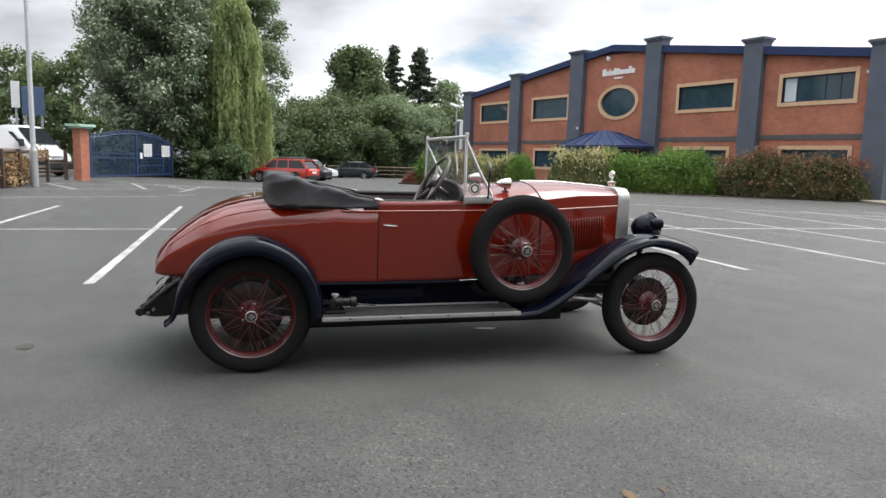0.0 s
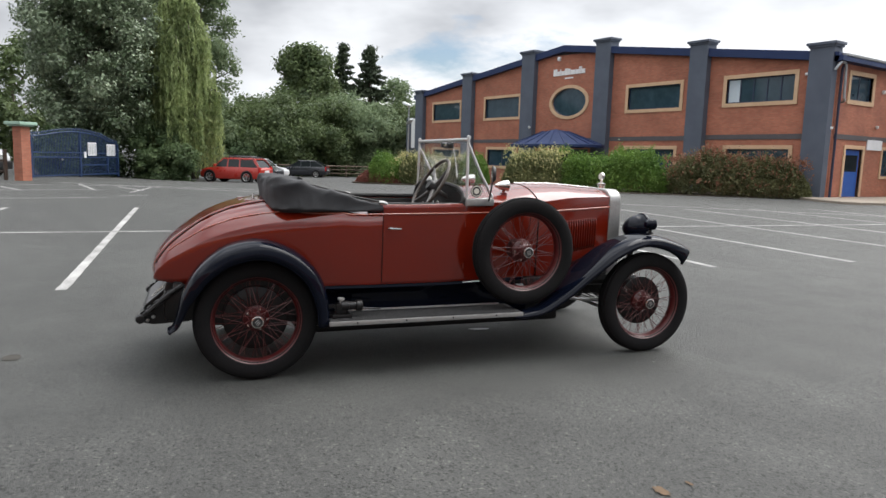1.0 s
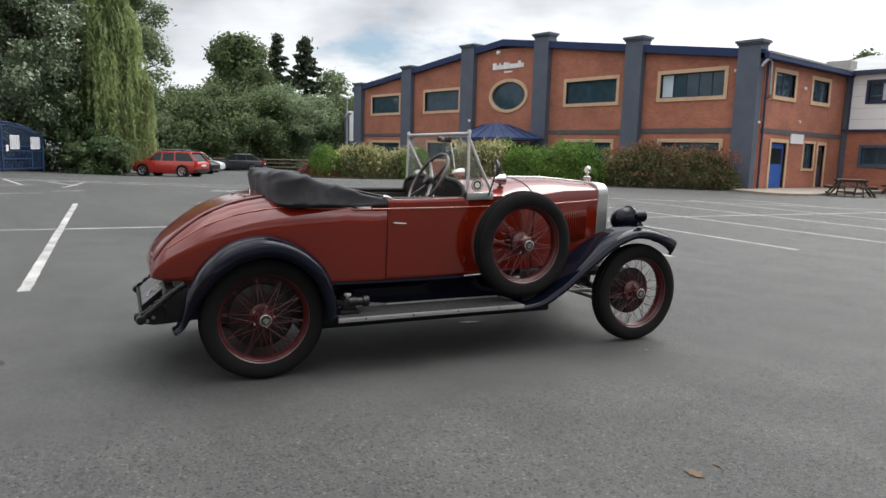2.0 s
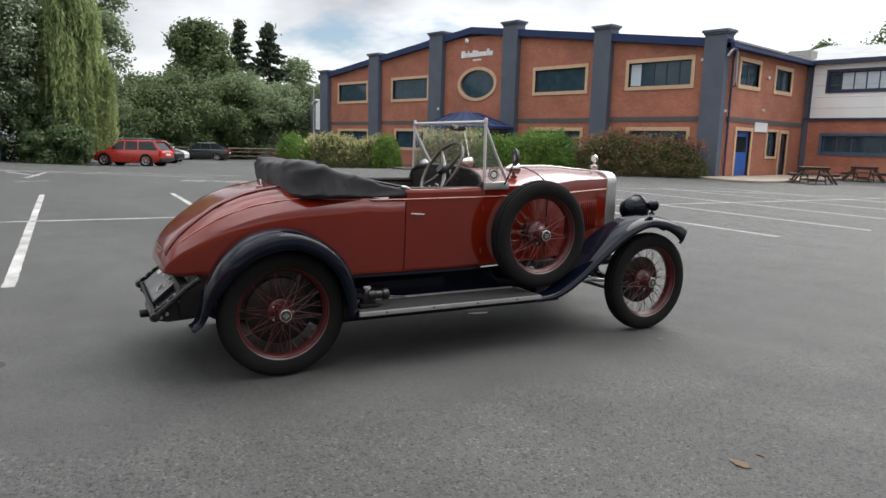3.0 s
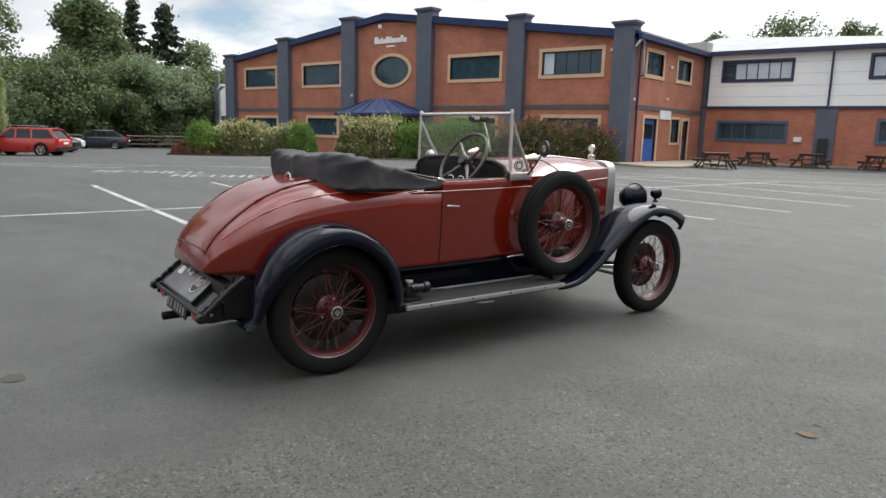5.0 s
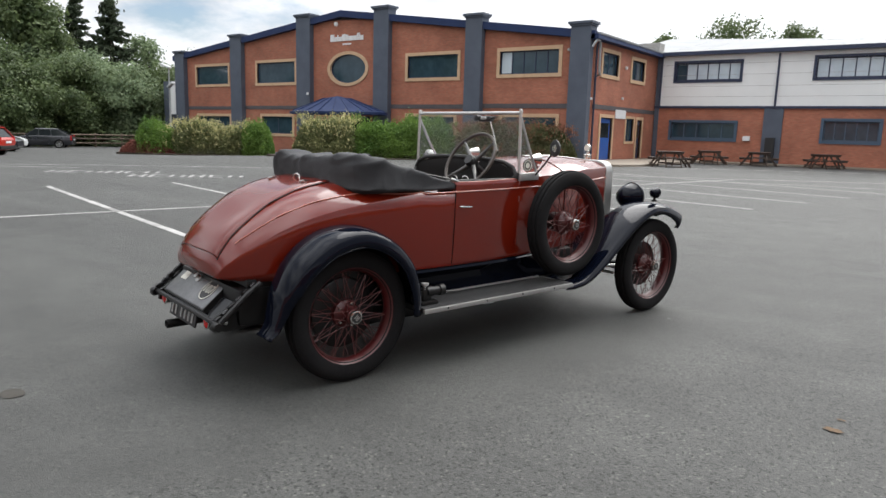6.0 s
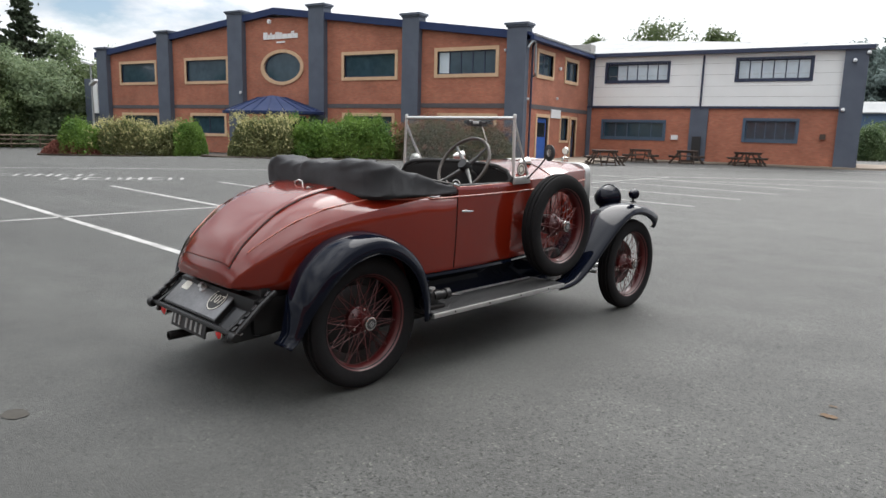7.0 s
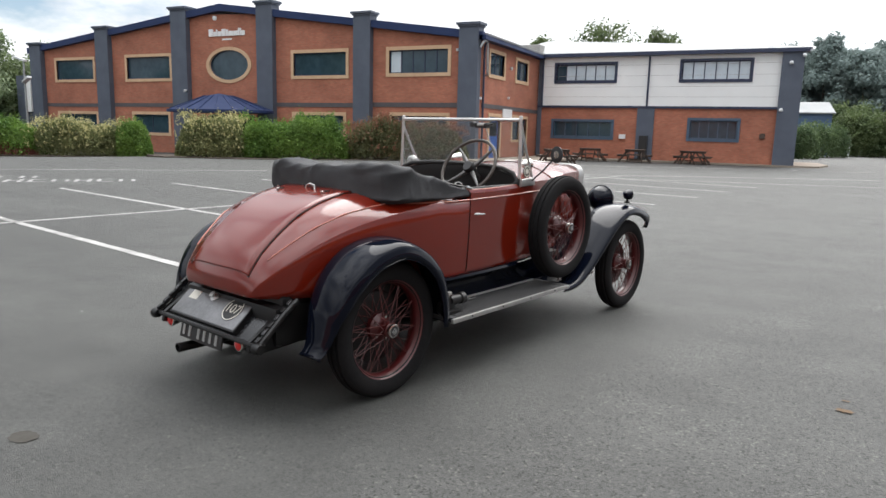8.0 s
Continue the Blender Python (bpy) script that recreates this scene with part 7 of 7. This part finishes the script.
blot("paper_scrap", -4.82, 3.79, 0.085, M["paper"], "small flattened white paper scrap on asphalt", 0.006, 0.3, 5, 1.2)
blot("oil_stain", -5.63, 0.44, 0.075, M["oil"], "dark oil stain on asphalt", 0.004, 0.8, 1, 0.0, 0.10)
blot("fallen_leaf", -2.10, 2.80, 0.045, M["dryleaf"], "dry tan leaf flattened on asphalt", 0.006, 0.6, 2)

blot("fallen_leaf", -2.08, 2.97, 0.022, M["dryleaf"], "small pale leaf fragment on asphalt", 0.006, 0.5, 7)
for k, (x, y, r) in enumerate(((-3.45, 4.37, 0.016), (-3.51, 4.27, 0.010), (-7.39, 2.04, 0.014))):
    blot("stone_chip", x, y, r, M["faded"], "small white stone chip on asphalt", 0.005, 0.5, 11 + k)

# ---- plants ----
def leaves(points, size, spread=0.5, stretch=1.0, droop=0.0, rng=None, facing=None):
    """Small leaf quads at points, turned at random or loosely towards a given way. Returns vertices and quads."""
    n = len(points)
    a = rng.normal(size=(n, 3))
    a[:, 2] = a[:, 2] * (1 - droop) - droop * 3
    other = rng.normal(size=(n, 3))
    if facing is not None:
        other = facing + (0, 0, 0.35) + other * 0.5
        a = np.cross(other, a)
    a /= np.linalg.norm(a, axis=1)[:, None] + 1e-9
    b = np.cross(a, other)
    b /= np.linalg.norm(b, axis=1)[:, None] + 1e-9
    s = size * (1 + spread * (rng.random(n) - 0.5) * 2)
    a, b = a * (s * stretch)[:, None] * 0.5, b * s[:, None] * 0.5 * 0.62
    c = np.asarray(points)
    v = np.stack([c - a, c + b * 0.9, c + a, c - b * 0.9], 1).reshape(-1, 3)
    q = np.arange(n * 4).reshape(-1, 4)
    return v, q


def clumps(rng, centres, radii, count, shell=0.55, firm=0.5):
    """Points in many overlapping uneven balls, thicker towards their skins, and the way out at each."""
    w = np.array([r ** 2 for r in radii])
    pick = rng.choice(len(centres), size=count, p=w / w.sum())
    d = rng.normal(size=(count, 3))
    d /= np.linalg.norm(d, axis=1)[:, None]
    r = (shell + (1 - shell) * rng.random(count)) * np.array(radii)[pick]
    r *= firm + (1.4 - firm) * rng.random(count) ** (0.6 + firm)
    return np.array(centres)[pick] + d * r[:, None] * (1, 1, 0.85) + rng.normal(size=(count, 3)) * np.array(radii)[pick][:, None] * 0.14, d


def crown_clumps(rng, base, height, low, width, n, shape):
    """Clump centres that fill a crown; shape(h) gives its half-width at height 0..1."""
    cs, rs = [], []
    for _ in range(n):
        h = rng.random()
        w = width * shape(h)
        t = rng.random() * 2 * math.pi
        r = w * math.sqrt(rng.random()) * 0.9
        rad = width * ((0.11 + 0.15 * rng.random()) if n > 80 else (0.15 + 0.19 * rng.random()) if n > 45 else (0.20 + 0.20 * rng.random()))
        cs.append((base[0] + r * math.cos(t), base[1] + r * math.sin(t), base[2] + low + (height - low) * h - rad * 0.3))
        rs.append(rad)
    return cs, rs


def tree(name, x, y, height, low, width, nclump, nleaf, size, material, shape, label, seed, group="", trunk=0.25):
    rng = np.random.default_rng(seed)
    z = gz(x, y)
    t = thing(name, pose(x, y, z), label, "tree", group)
    bm = B()
    lean = rng.normal(size=2) * 0.3
    tube(bm, [(0, 0, -0.3), (0, 0, low * 0.5), (lean[0] * 0.5, lean[1] * 0.5, height * 0.4), (lean[0], lean[1], height * 0.85)], [trunk * 1.25, trunk, trunk * 0.6, 0.04], 10)
    part("trunk", bm, M["bark"], t)
    cs, rs = crown_clumps(rng, (0, 0, 0), height, low, width, nclump, shape)
    for k in range(7):
        c = cs[int(rng.integers(len(cs)))]
        bm = B()
        h0 = min(c[2] * 0.75, height * 0.6)
        tube(bm, [(0, 0, h0), (c[0] * 0.5, c[1] * 0.5, (h0 + c[2]) / 2 + 0.2), c], [trunk * 0.4, trunk * 0.22, 0.02], 6)
        part("limb", bm, M["bark"], t)
    p, way = clumps(rng, cs, rs, nleaf, firm=0.72)
    v, q = leaves(p, size, rng=rng, facing=way)
    cells_mesh("crown", v, q, material, t)
    return t


LEAF = {
    # light glinting off the poplars is painted as a share of pale leaves
    "poplar": leaf_mat("poplar_leaf", (0.056, 0.090, 0.038), (0.42, 0.50, 0.34), 0.36, 0.25, 0.55),
    "willow": leaf_mat("willow_leaf", (0.105, 0.150, 0.058), (0.39, 0.46, 0.20), 0.5, 0.45),
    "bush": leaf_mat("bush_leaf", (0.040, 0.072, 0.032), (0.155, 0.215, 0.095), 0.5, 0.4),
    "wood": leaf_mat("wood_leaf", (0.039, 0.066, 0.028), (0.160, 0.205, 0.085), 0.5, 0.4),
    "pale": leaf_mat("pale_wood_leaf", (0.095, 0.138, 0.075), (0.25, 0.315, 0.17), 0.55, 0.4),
    "darkw": leaf_mat("dark_tree_leaf", (0.032, 0.046, 0.028), (0.085, 0.11, 0.065), 0.55),
    "green": leaf_mat("hedge_green_leaf", (0.05, 0.12, 0.022), (0.21, 0.32, 0.07), 0.45, 0.35),
    "gold": leaf_mat("hedge_gold_leaf", (0.28, 0.28, 0.10), (0.66, 0.60, 0.33), 0.5, 0.35),
    "olive": leaf_mat("hedge_olive_leaf", (0.06, 0.08, 0.028), (0.28, 0.29, 0.13), 0.5, 0.3),
    "rust": leaf_mat("hedge_rust_leaf", (0.060, 0.075, 0.030), (0.20, 0.19, 0.09), 0.5, 0.3),
    "rusttip": leaf_mat("rust_shoot_leaf", (0.175, 0.075, 0.045), (0.26, 0.130, 0.080), 0.55),
    "low": leaf_mat("low_red_leaf", (0.17, 0.06, 0.045), (0.30, 0.12, 0.09), 0.55),
    # distance haze is put into these leaves as a pale blue-grey
    "far": leaf_mat("hazed_wood_leaf", (0.165, 0.215, 0.205), (0.25, 0.31, 0.29), 0.7, 0.35),
}
ROUND = lambda h: math.sin(math.pi * min(0.97, 0.12 + 0.85 * h)) ** 0.6
EGG = lambda h: math.sin(math.pi * (0.10 + 0.86 * h ** 0.8)) ** 0.7


def willow(x, y, height, width, boughs, seed):
    """A weeping willow: boughs that arch out from the trunk, each trailing a curtain of leafy strands."""
    rng = np.random.default_rng(seed)
    t = thing("willow_tree", pose(x, y, gz(x, y)), "tall weeping willow with yellow-green hanging strands", "tree")
    bm = B()
    tube(bm, [(0, 0, -0.3), (0.1, 0, 2.5), (0.2, 0.1, 5.5), (0.1, 0.2, height * 0.86)], [0.5, 0.4, 0.28, 0.06], 10)
    part("trunk", bm, M["bark"], t)
    pts = []
    for k in range(boughs):
        f = (k + rng.random()) / boughs
        top = 3.6 + (height - 3.6) * f ** 0.8
        a = rng.random() * 2 * math.pi
        reach = width * (0.45 + 0.6 * rng.random()) * (1.12 - 0.92 * f ** 1.9)
        d = np.array([math.cos(a), math.sin(a)])
        start = np.array([0.15 * f, 0.15 * f, max(2.2, top - 1.5 - 1.2 * rng.random())])
        arc = []
        for u in np.linspace(0, 1, 9):
            z = start[2] + (top - start[2]) * math.sin(math.pi * min(1, u * 1.25) / 2) - 0.9 * max(0, u - 0.7) ** 1.3 * 3
            arc.append((start[0] + d[0] * reach * u, start[1] + d[1] * reach * u, z))
        bm = B()
        tube(bm, arc, [0.06 * (1 - 0.9 * i / 8) + 0.008 for i in range(9)], 5)
        part("limb", bm, M["bark"], t)
        arc = np.array(arc)
        skirt = max(0.15, rng.normal(0.6, 0.6)) if f < 0.62 else top * (0.18 + 0.5 * rng.random())
        for b in range(30):
            u = 0.25 + 0.75 * rng.random() ** 0.7
            i = min(7, int(u * 8))
            c = arc[i] + (arc[i + 1] - arc[i]) * (u * 8 - i) + np.append(rng.normal(size=2) * 0.20, 0)
            hi, lo = c[2] + 0.1, max(skirt, c[2] - (1.2 + 5.5 * u * rng.random())) + abs(rng.normal()) * 0.5
            if hi - lo < 0.5:
                continue
            zz = np.linspace(hi, lo, max(5, int((hi - lo) * 8.5)))
            g = (hi - zz) / (hi - lo)
            sway = 0.30 * g ** 0.6 * (1 - 0.5 * g)
            px = c[0] + d[0] * sway + 0.10 * np.sin(g * 4 + rng.random() * 6) + rng.normal(size=len(zz)) * 0.035
            py = c[1] + d[1] * sway + 0.10 * np.sin(g * 3 + rng.random() * 6) + rng.normal(size=len(zz)) * 0.035
            pts.append(np.stack([px, py, zz], 1))
    v, q = leaves(np.concatenate(pts), 0.155, stretch=1.7, droop=0.70, rng=rng)
    cells_mesh("crown", v, q, LEAF["willow"], t)


def conifer(x, y, height, width, seed, label, size=0.3):
    """A dark conifer: whorls of drooping boughs, wider and more open downwards."""
    rng = np.random.default_rng(seed)
    t = thing("conifer_tree", pose(x, y, gz(x, y)), label, "tree")
    bm = B()
    tube(bm, [(0, 0, -0.3), (0.05, 0, height * 0.5), (0, 0, height)], [0.3, 0.18, 0.02], 8)
    part("trunk", bm, M["bark"], t)
    pts = []
    for k in range(int(height * 8)):
        h = 0.16 + 0.84 * rng.random() ** 0.8
        L = width * (1.0 - h) ** 0.85 * (0.6 + 0.45 * rng.random()) + 0.2
        a = rng.random() * 2 * math.pi
        n = int(L * 70) + 20
        u = rng.random(n) ** 0.6
        thick = 0.06 + 0.22 * np.sin(np.pi * np.clip(u, 0.05, 0.95))
        z = height * h - 0.55 * L * u + 0.45 * L * u ** 2 + rng.normal(size=n) * thick * 0.5
        off = rng.normal(size=(n, 2)) * thick[:, None]
        pts.append(np.stack([L * u * math.cos(a) + off[:, 0], L * u * math.sin(a) + off[:, 1], z], 1))
        if k % 6 == 0:
            bm = B()
            tube(bm, [(0, 0, height * h), (L * 0.5 * math.cos(a), L * 0.5 * math.sin(a), height * h - 0.17 * L), (L * math.cos(a), L * math.sin(a), height * h - 0.1 * L)], [0.05, 0.03, 0.01], 5)
            part("limb", bm, M["bark"], t)
    v, q = leaves(np.concatenate(pts), size, rng=rng)
    cells_mesh("crown", v, q, LEAF["darkw"], t)


def hedge(name, line, height, depth, material, count, size, label, seed, shoots=None, group="shrubs before the offices"):
    """A dense shrub bank along a line, with an uneven feathery top."""
    rng = np.random.default_rng(seed)
    (xa, ya), (xb, yb) = line
    L = math.hypot(xb - xa, yb - ya)
    t = thing(name, pose((xa + xb) / 2, (ya + yb) / 2, gz((xa + xb) / 2, (ya + yb) / 2)), label, "hedge", group)
    ux, uy = (xb - xa) / L, (yb - ya) / L
    s = (rng.random(count) - 0.5) * (L + 0.5)
    hs = np.array([0.88 + 0.20 * noise.noise(Vector((v * 0.5, seed, 0))) + 0.16 * noise.noise(Vector((v * 1.9, seed, 4))) + 0.05 * noise.noise(Vector((v * 5.0, seed, 9))) for v in s]) * height
    # rounded cross-section, thicker towards the skin
    a = rng.random(count) * math.pi
    r = 1 - 0.45 * rng.random(count) ** 1.6
    r *= 1 + 0.10 * rng.normal(size=count) * (rng.random(count) < 0.3)
    ends = np.clip((L / 2 + 0.25 - np.abs(s)) / min(1.1, L * 0.32), 0.03, 1) ** 0.5
    d = depth / 2 * np.sign(np.cos(a)) * np.abs(np.cos(a)) ** 0.75 * r * ends
    z = hs * np.sin(a) ** 0.68 * r * ends
    bump = np.array([noise.noise(Vector((p * 1.6, q * 1.6, seed))) for p, q in zip(s, z)])
    d = d * (1 + 0.16 * bump)
    pts = np.stack([ux * s - uy * d, uy * s + ux * d, np.maximum(z, 0.02)], 1)
    v, q = leaves(pts, size, rng=rng)
    cells_mesh("foliage", v, q, material, t)
    if shoots:
        n = int(L * 150)
        s = (rng.random(n) - 0.5) * L
        hs = np.array([0.88 + 0.20 * noise.noise(Vector((v_ * 0.5, seed, 0))) + 0.16 * noise.noise(Vector((v_ * 1.9, seed, 4))) for v_ in s]) * height
        a = math.pi / 2 + rng.normal(size=n) * 0.75
        a = np.clip(a, 0.15, math.pi - 0.15)
        d = depth / 2 * np.sign(np.cos(a)) * np.abs(np.cos(a)) ** 0.75
        z = hs * np.sin(a) ** 0.68
        base = np.stack([ux * s - uy * d, uy * s + ux * d, z], 1)
        way = np.stack([-uy * d, ux * d, np.full(n, 0.9)], 1) + rng.normal(size=(n, 3)) * 0.35
        way /= np.linalg.norm(way, axis=1)[:, None]
        ln = 0.10 + 0.42 * rng.random(n) ** 2
        p = np.concatenate([base + way * (ln * f)[:, None] + rng.normal(size=(n, 3)) * 0.02 for f in (0.0, 0.25, 0.5, 0.75, 1.0)])
        v, q = leaves(p, size * 0.85, rng=rng)
        cells_mesh("young_growth", v, q, shoots, t, "paler feathery young growth")
    k = int(L * 1.2) + 1
    for i in range(k):
        c = (i + 0.5) / k * L - L / 2
        bm = B()
        tube(bm, [(ux * c, uy * c, -0.2), (ux * c + 0.05, uy * c, height * 0.35), (ux * c - 0.08, uy * c + 0.1, height * 0.7)], [0.05, 0.035, 0.01], 6)
        part("stem", bm, M["bark"], t)


def build_plants():
    tree("poplar_tree", -43.5, 5.6, 13.8, 2.4, 3.85, 260, 105000, 0.18, LEAF["poplar"], EGG, "tall dark poplar with glints painted on its grey-green leaves", 3, trunk=0.4)
    tree("poplar_tree", -47.0, 8.6, 12.5, 2.0, 3.6, 80, 22000, 0.22, LEAF["poplar"], EGG, "tall dark poplar behind the gate", 4, trunk=0.35)
    willow(-43.2, 9.75, 11.2, 2.2, 120, 5)
    tree("feathery_tree", -47.5, 11.7, 14.0, 1.0, 3.2, 170, 42000, 0.20, LEAF["pale"], EGG, "feathery grey-green tree behind the willow", 6)
    for k, (x, y, h, w) in enumerate(((-42.4, 8.2, 3.3, 1.7), (-41.2, 9.0, 2.4, 1.3), (-43.6, 6.6, 4.6, 2.2), (-41.0, 7.9, 1.6, 1.0), (-41.2, 3.4, 2.4, 1.5), (-42.6, 5.0, 2.8, 1.6))):
        tree("laurel_bush", x, y, h, 0.0, w, 40, 9000, 0.17, LEAF["bush"], ROUND, "dense dark green bush beside the blue gate", 20 + k, "bushes by the gate", 0.07)
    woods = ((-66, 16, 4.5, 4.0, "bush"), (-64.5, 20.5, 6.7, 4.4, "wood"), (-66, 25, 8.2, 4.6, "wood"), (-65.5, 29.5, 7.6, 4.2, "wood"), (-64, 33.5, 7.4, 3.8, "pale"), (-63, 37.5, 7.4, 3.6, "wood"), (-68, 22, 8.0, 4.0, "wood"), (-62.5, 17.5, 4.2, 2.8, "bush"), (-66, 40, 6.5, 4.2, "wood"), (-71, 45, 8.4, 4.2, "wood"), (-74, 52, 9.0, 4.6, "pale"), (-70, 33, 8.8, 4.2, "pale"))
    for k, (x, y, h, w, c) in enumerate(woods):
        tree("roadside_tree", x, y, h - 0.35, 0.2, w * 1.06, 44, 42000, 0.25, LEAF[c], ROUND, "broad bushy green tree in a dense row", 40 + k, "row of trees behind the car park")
    tree("round_tree", -82, 33.2, 15.2, 2, 6.2, 150, 34000, 0.42, LEAF["wood"], ROUND, "tall round-headed tree rising behind the row", 60)
    conifer(-84, 39.4, 16.8, 4.6, 61, "slim dark conifer rising behind the row", 0.36)
    conifer(-80, 41.2, 16.2, 6.4, 62, "dark open-branched conifer against the sky", 0.36)
    tree("round_tree", -84, 47.5, 12.8, 2, 4.4, 50, 6500, 0.4, LEAF["pale"], ROUND, "thin pale tree behind the offices", 63)
    tree("round_tree", -82, 54.0, 11.5, 2, 5.0, 50, 6500, 0.4, LEAF["pale"], ROUND, "thin pale tree behind the offices", 64)
    for k, (x, y, h, w) in enumerate(((-72, 2.5, 9.5, 4.6), (-78, -2.5, 9.0, 4.5), (-70, -6.5, 7.0, 4.0))):
        tree("round_tree", x, y, h + 1.2, 1.0, w, 50, 9000, 0.38, LEAF["wood"], ROUND, "full green tree across the road", 70 + k)
    conifer(-66, -4.8, 8.0, 1.6, 75, "narrow dark conifer across the road", 0.28)
    for k, (x, y, h, w) in enumerate(((-24.3, 64, 10.8, 2.6), (-18.6, 65, 11.8, 4.8), (-13.4, 66, 11.1, 2.8))):
        tree("ash_tree", x, y, h, 3, w, 80, 9000, 0.28, LEAF["wood"], ROUND, "sparse tree top behind the wing roof", 80 + k)
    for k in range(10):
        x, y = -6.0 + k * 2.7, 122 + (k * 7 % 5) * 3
        tree("hillside_tree", x, y, 15.2 + (k * 3 % 5) * 0.6, 0.0, 5.6, 150, 20000, 0.5, LEAF["far"], ROUND, "green tree on the far hillside with haze in its colour", 90 + k, "hillside trees")
    hedge("roadside_bush", ((2.3, 91.0), (12.5, 88.5)), 5.4, 7.0, LEAF["wood"], 46000, 0.26, "broad rounded green bush beyond the wing", 110, group="bushes beyond the wing")
    hedge("roadside_bush", ((0.2, 101.0), (9.0, 103.0)), 6.6, 5.0, LEAF["wood"], 30000, 0.30, "darker bush behind the roadside bush", 111, group="bushes beyond the wing")
    hedge("low_bush", ((-1.6, 74.0), (2.6, 79.5)), 3.5, 3.2, LEAF["bush"], 16000, 0.18, "low green bank beyond the wing", 116, group="bushes beyond the wing")
    hedge("low_bush", ((-1.4, 66.0), (-0.4, 69.0)), 3.0, 2.0, LEAF["bush"], 9000, 0.18, "small dark bush at the wing's end", 117, group="bushes beyond the wing")

    # shrubs before the offices
    hedge("shrub_hedge", ((-40.0, 21.15), (-38.2, 22.3)), 1.98, 2.6, LEAF["green"], 26000, 0.10, "rounded green shrub on a planted island", 201)
    hedge("shrub_hedge", ((-38.6, 22.2), (-34.8, 25.0)), 2.02, 2.4, LEAF["olive"], 42000, 0.10, "variegated golden-green shrub on a planted island", 202, LEAF["gold"])
    hedge("shrub_hedge", ((-35.2, 24.8), (-34.1, 25.7)), 2.1, 2.4, LEAF["green"], 28000, 0.10, "dark green rounded shrub at the end of the island", 203)
    hedge("low_shrub", ((-40.2, 20.2), (-37.9, 21.7)), 0.85, 1.2, LEAF["low"], 12000, 0.09, "low dull red ground-cover shrub", 204)
    hedge("shrub_hedge", ((-29.2, 23.5), (-26.4, 25.2)), 2.08, 2.6, LEAF["olive"], 38000, 0.10, "pale variegated shrub beside the entrance path", 205, LEAF["gold"])
    hedge("shrub_hedge", ((-26.8, 25.0), (-22.8, 28.6)), 2.12, 2.6, LEAF["green"], 56000, 0.10, "bright green clipped shrub before the offices", 206, LEAF["green"])
    hedge("shrub_hedge", ((-23.0, 28.4), (-18.1, 32.75)), 2.10, 2.4, LEAF["rust"], 52000, 0.10, "rust-tipped dark shrub before the offices", 207, LEAF["rusttip"])
    for k, line in enumerate((((-40.9, 20.2), (-40.0, 19.6), (-37.8, 20.6), (-32.2, 25.4), (-32.0, 27.6), (-36, 28)), ((-30.6, 22.6), (-28.6, 21.9), (-25.2, 23.4), (-21.6, 27.4), (-18.1, 31.6), (-17.9, 33.5), (-24, 33.5), (-30, 28)))):
        zz = gz(*line[0])
        slab("planting_bed", line, zz - 0.4, zz + 0.12, M["soil"], "kerbed planting bed of dark soil", "planting bed")


build_plants()


def dry_hedge():
    rng = np.random.default_rng(9)
    t = thing("dry_hedge", pose(-25.6, -1.75, 0, 0, 0, -14.3), "dry brown beech hedge along the fence", "hedge")
    cs, rs = [], []
    for k in range(110):
        cs.append((rng.random() * 8.6 - 4.3, rng.normal() * 0.3, rng.random() * 1.15))
        rs.append(0.32)
    p, _ = clumps(rng, cs, rs, 22000)
    p = p[p[:, 2] > 0]
    v, q = leaves(p, 0.13, rng=rng)
    cells_mesh("foliage", v, q, M["brownstuff"], t)
    for k in range(6):
        bm = B()
        tube(bm, [(1.4 * k - 3.6, 0, -0.2), (1.4 * k - 3.5, 0.1, 1.0)], [0.04, 0.01], 6)
        part("stem", bm, M["bark"], t)


dry_hedge()
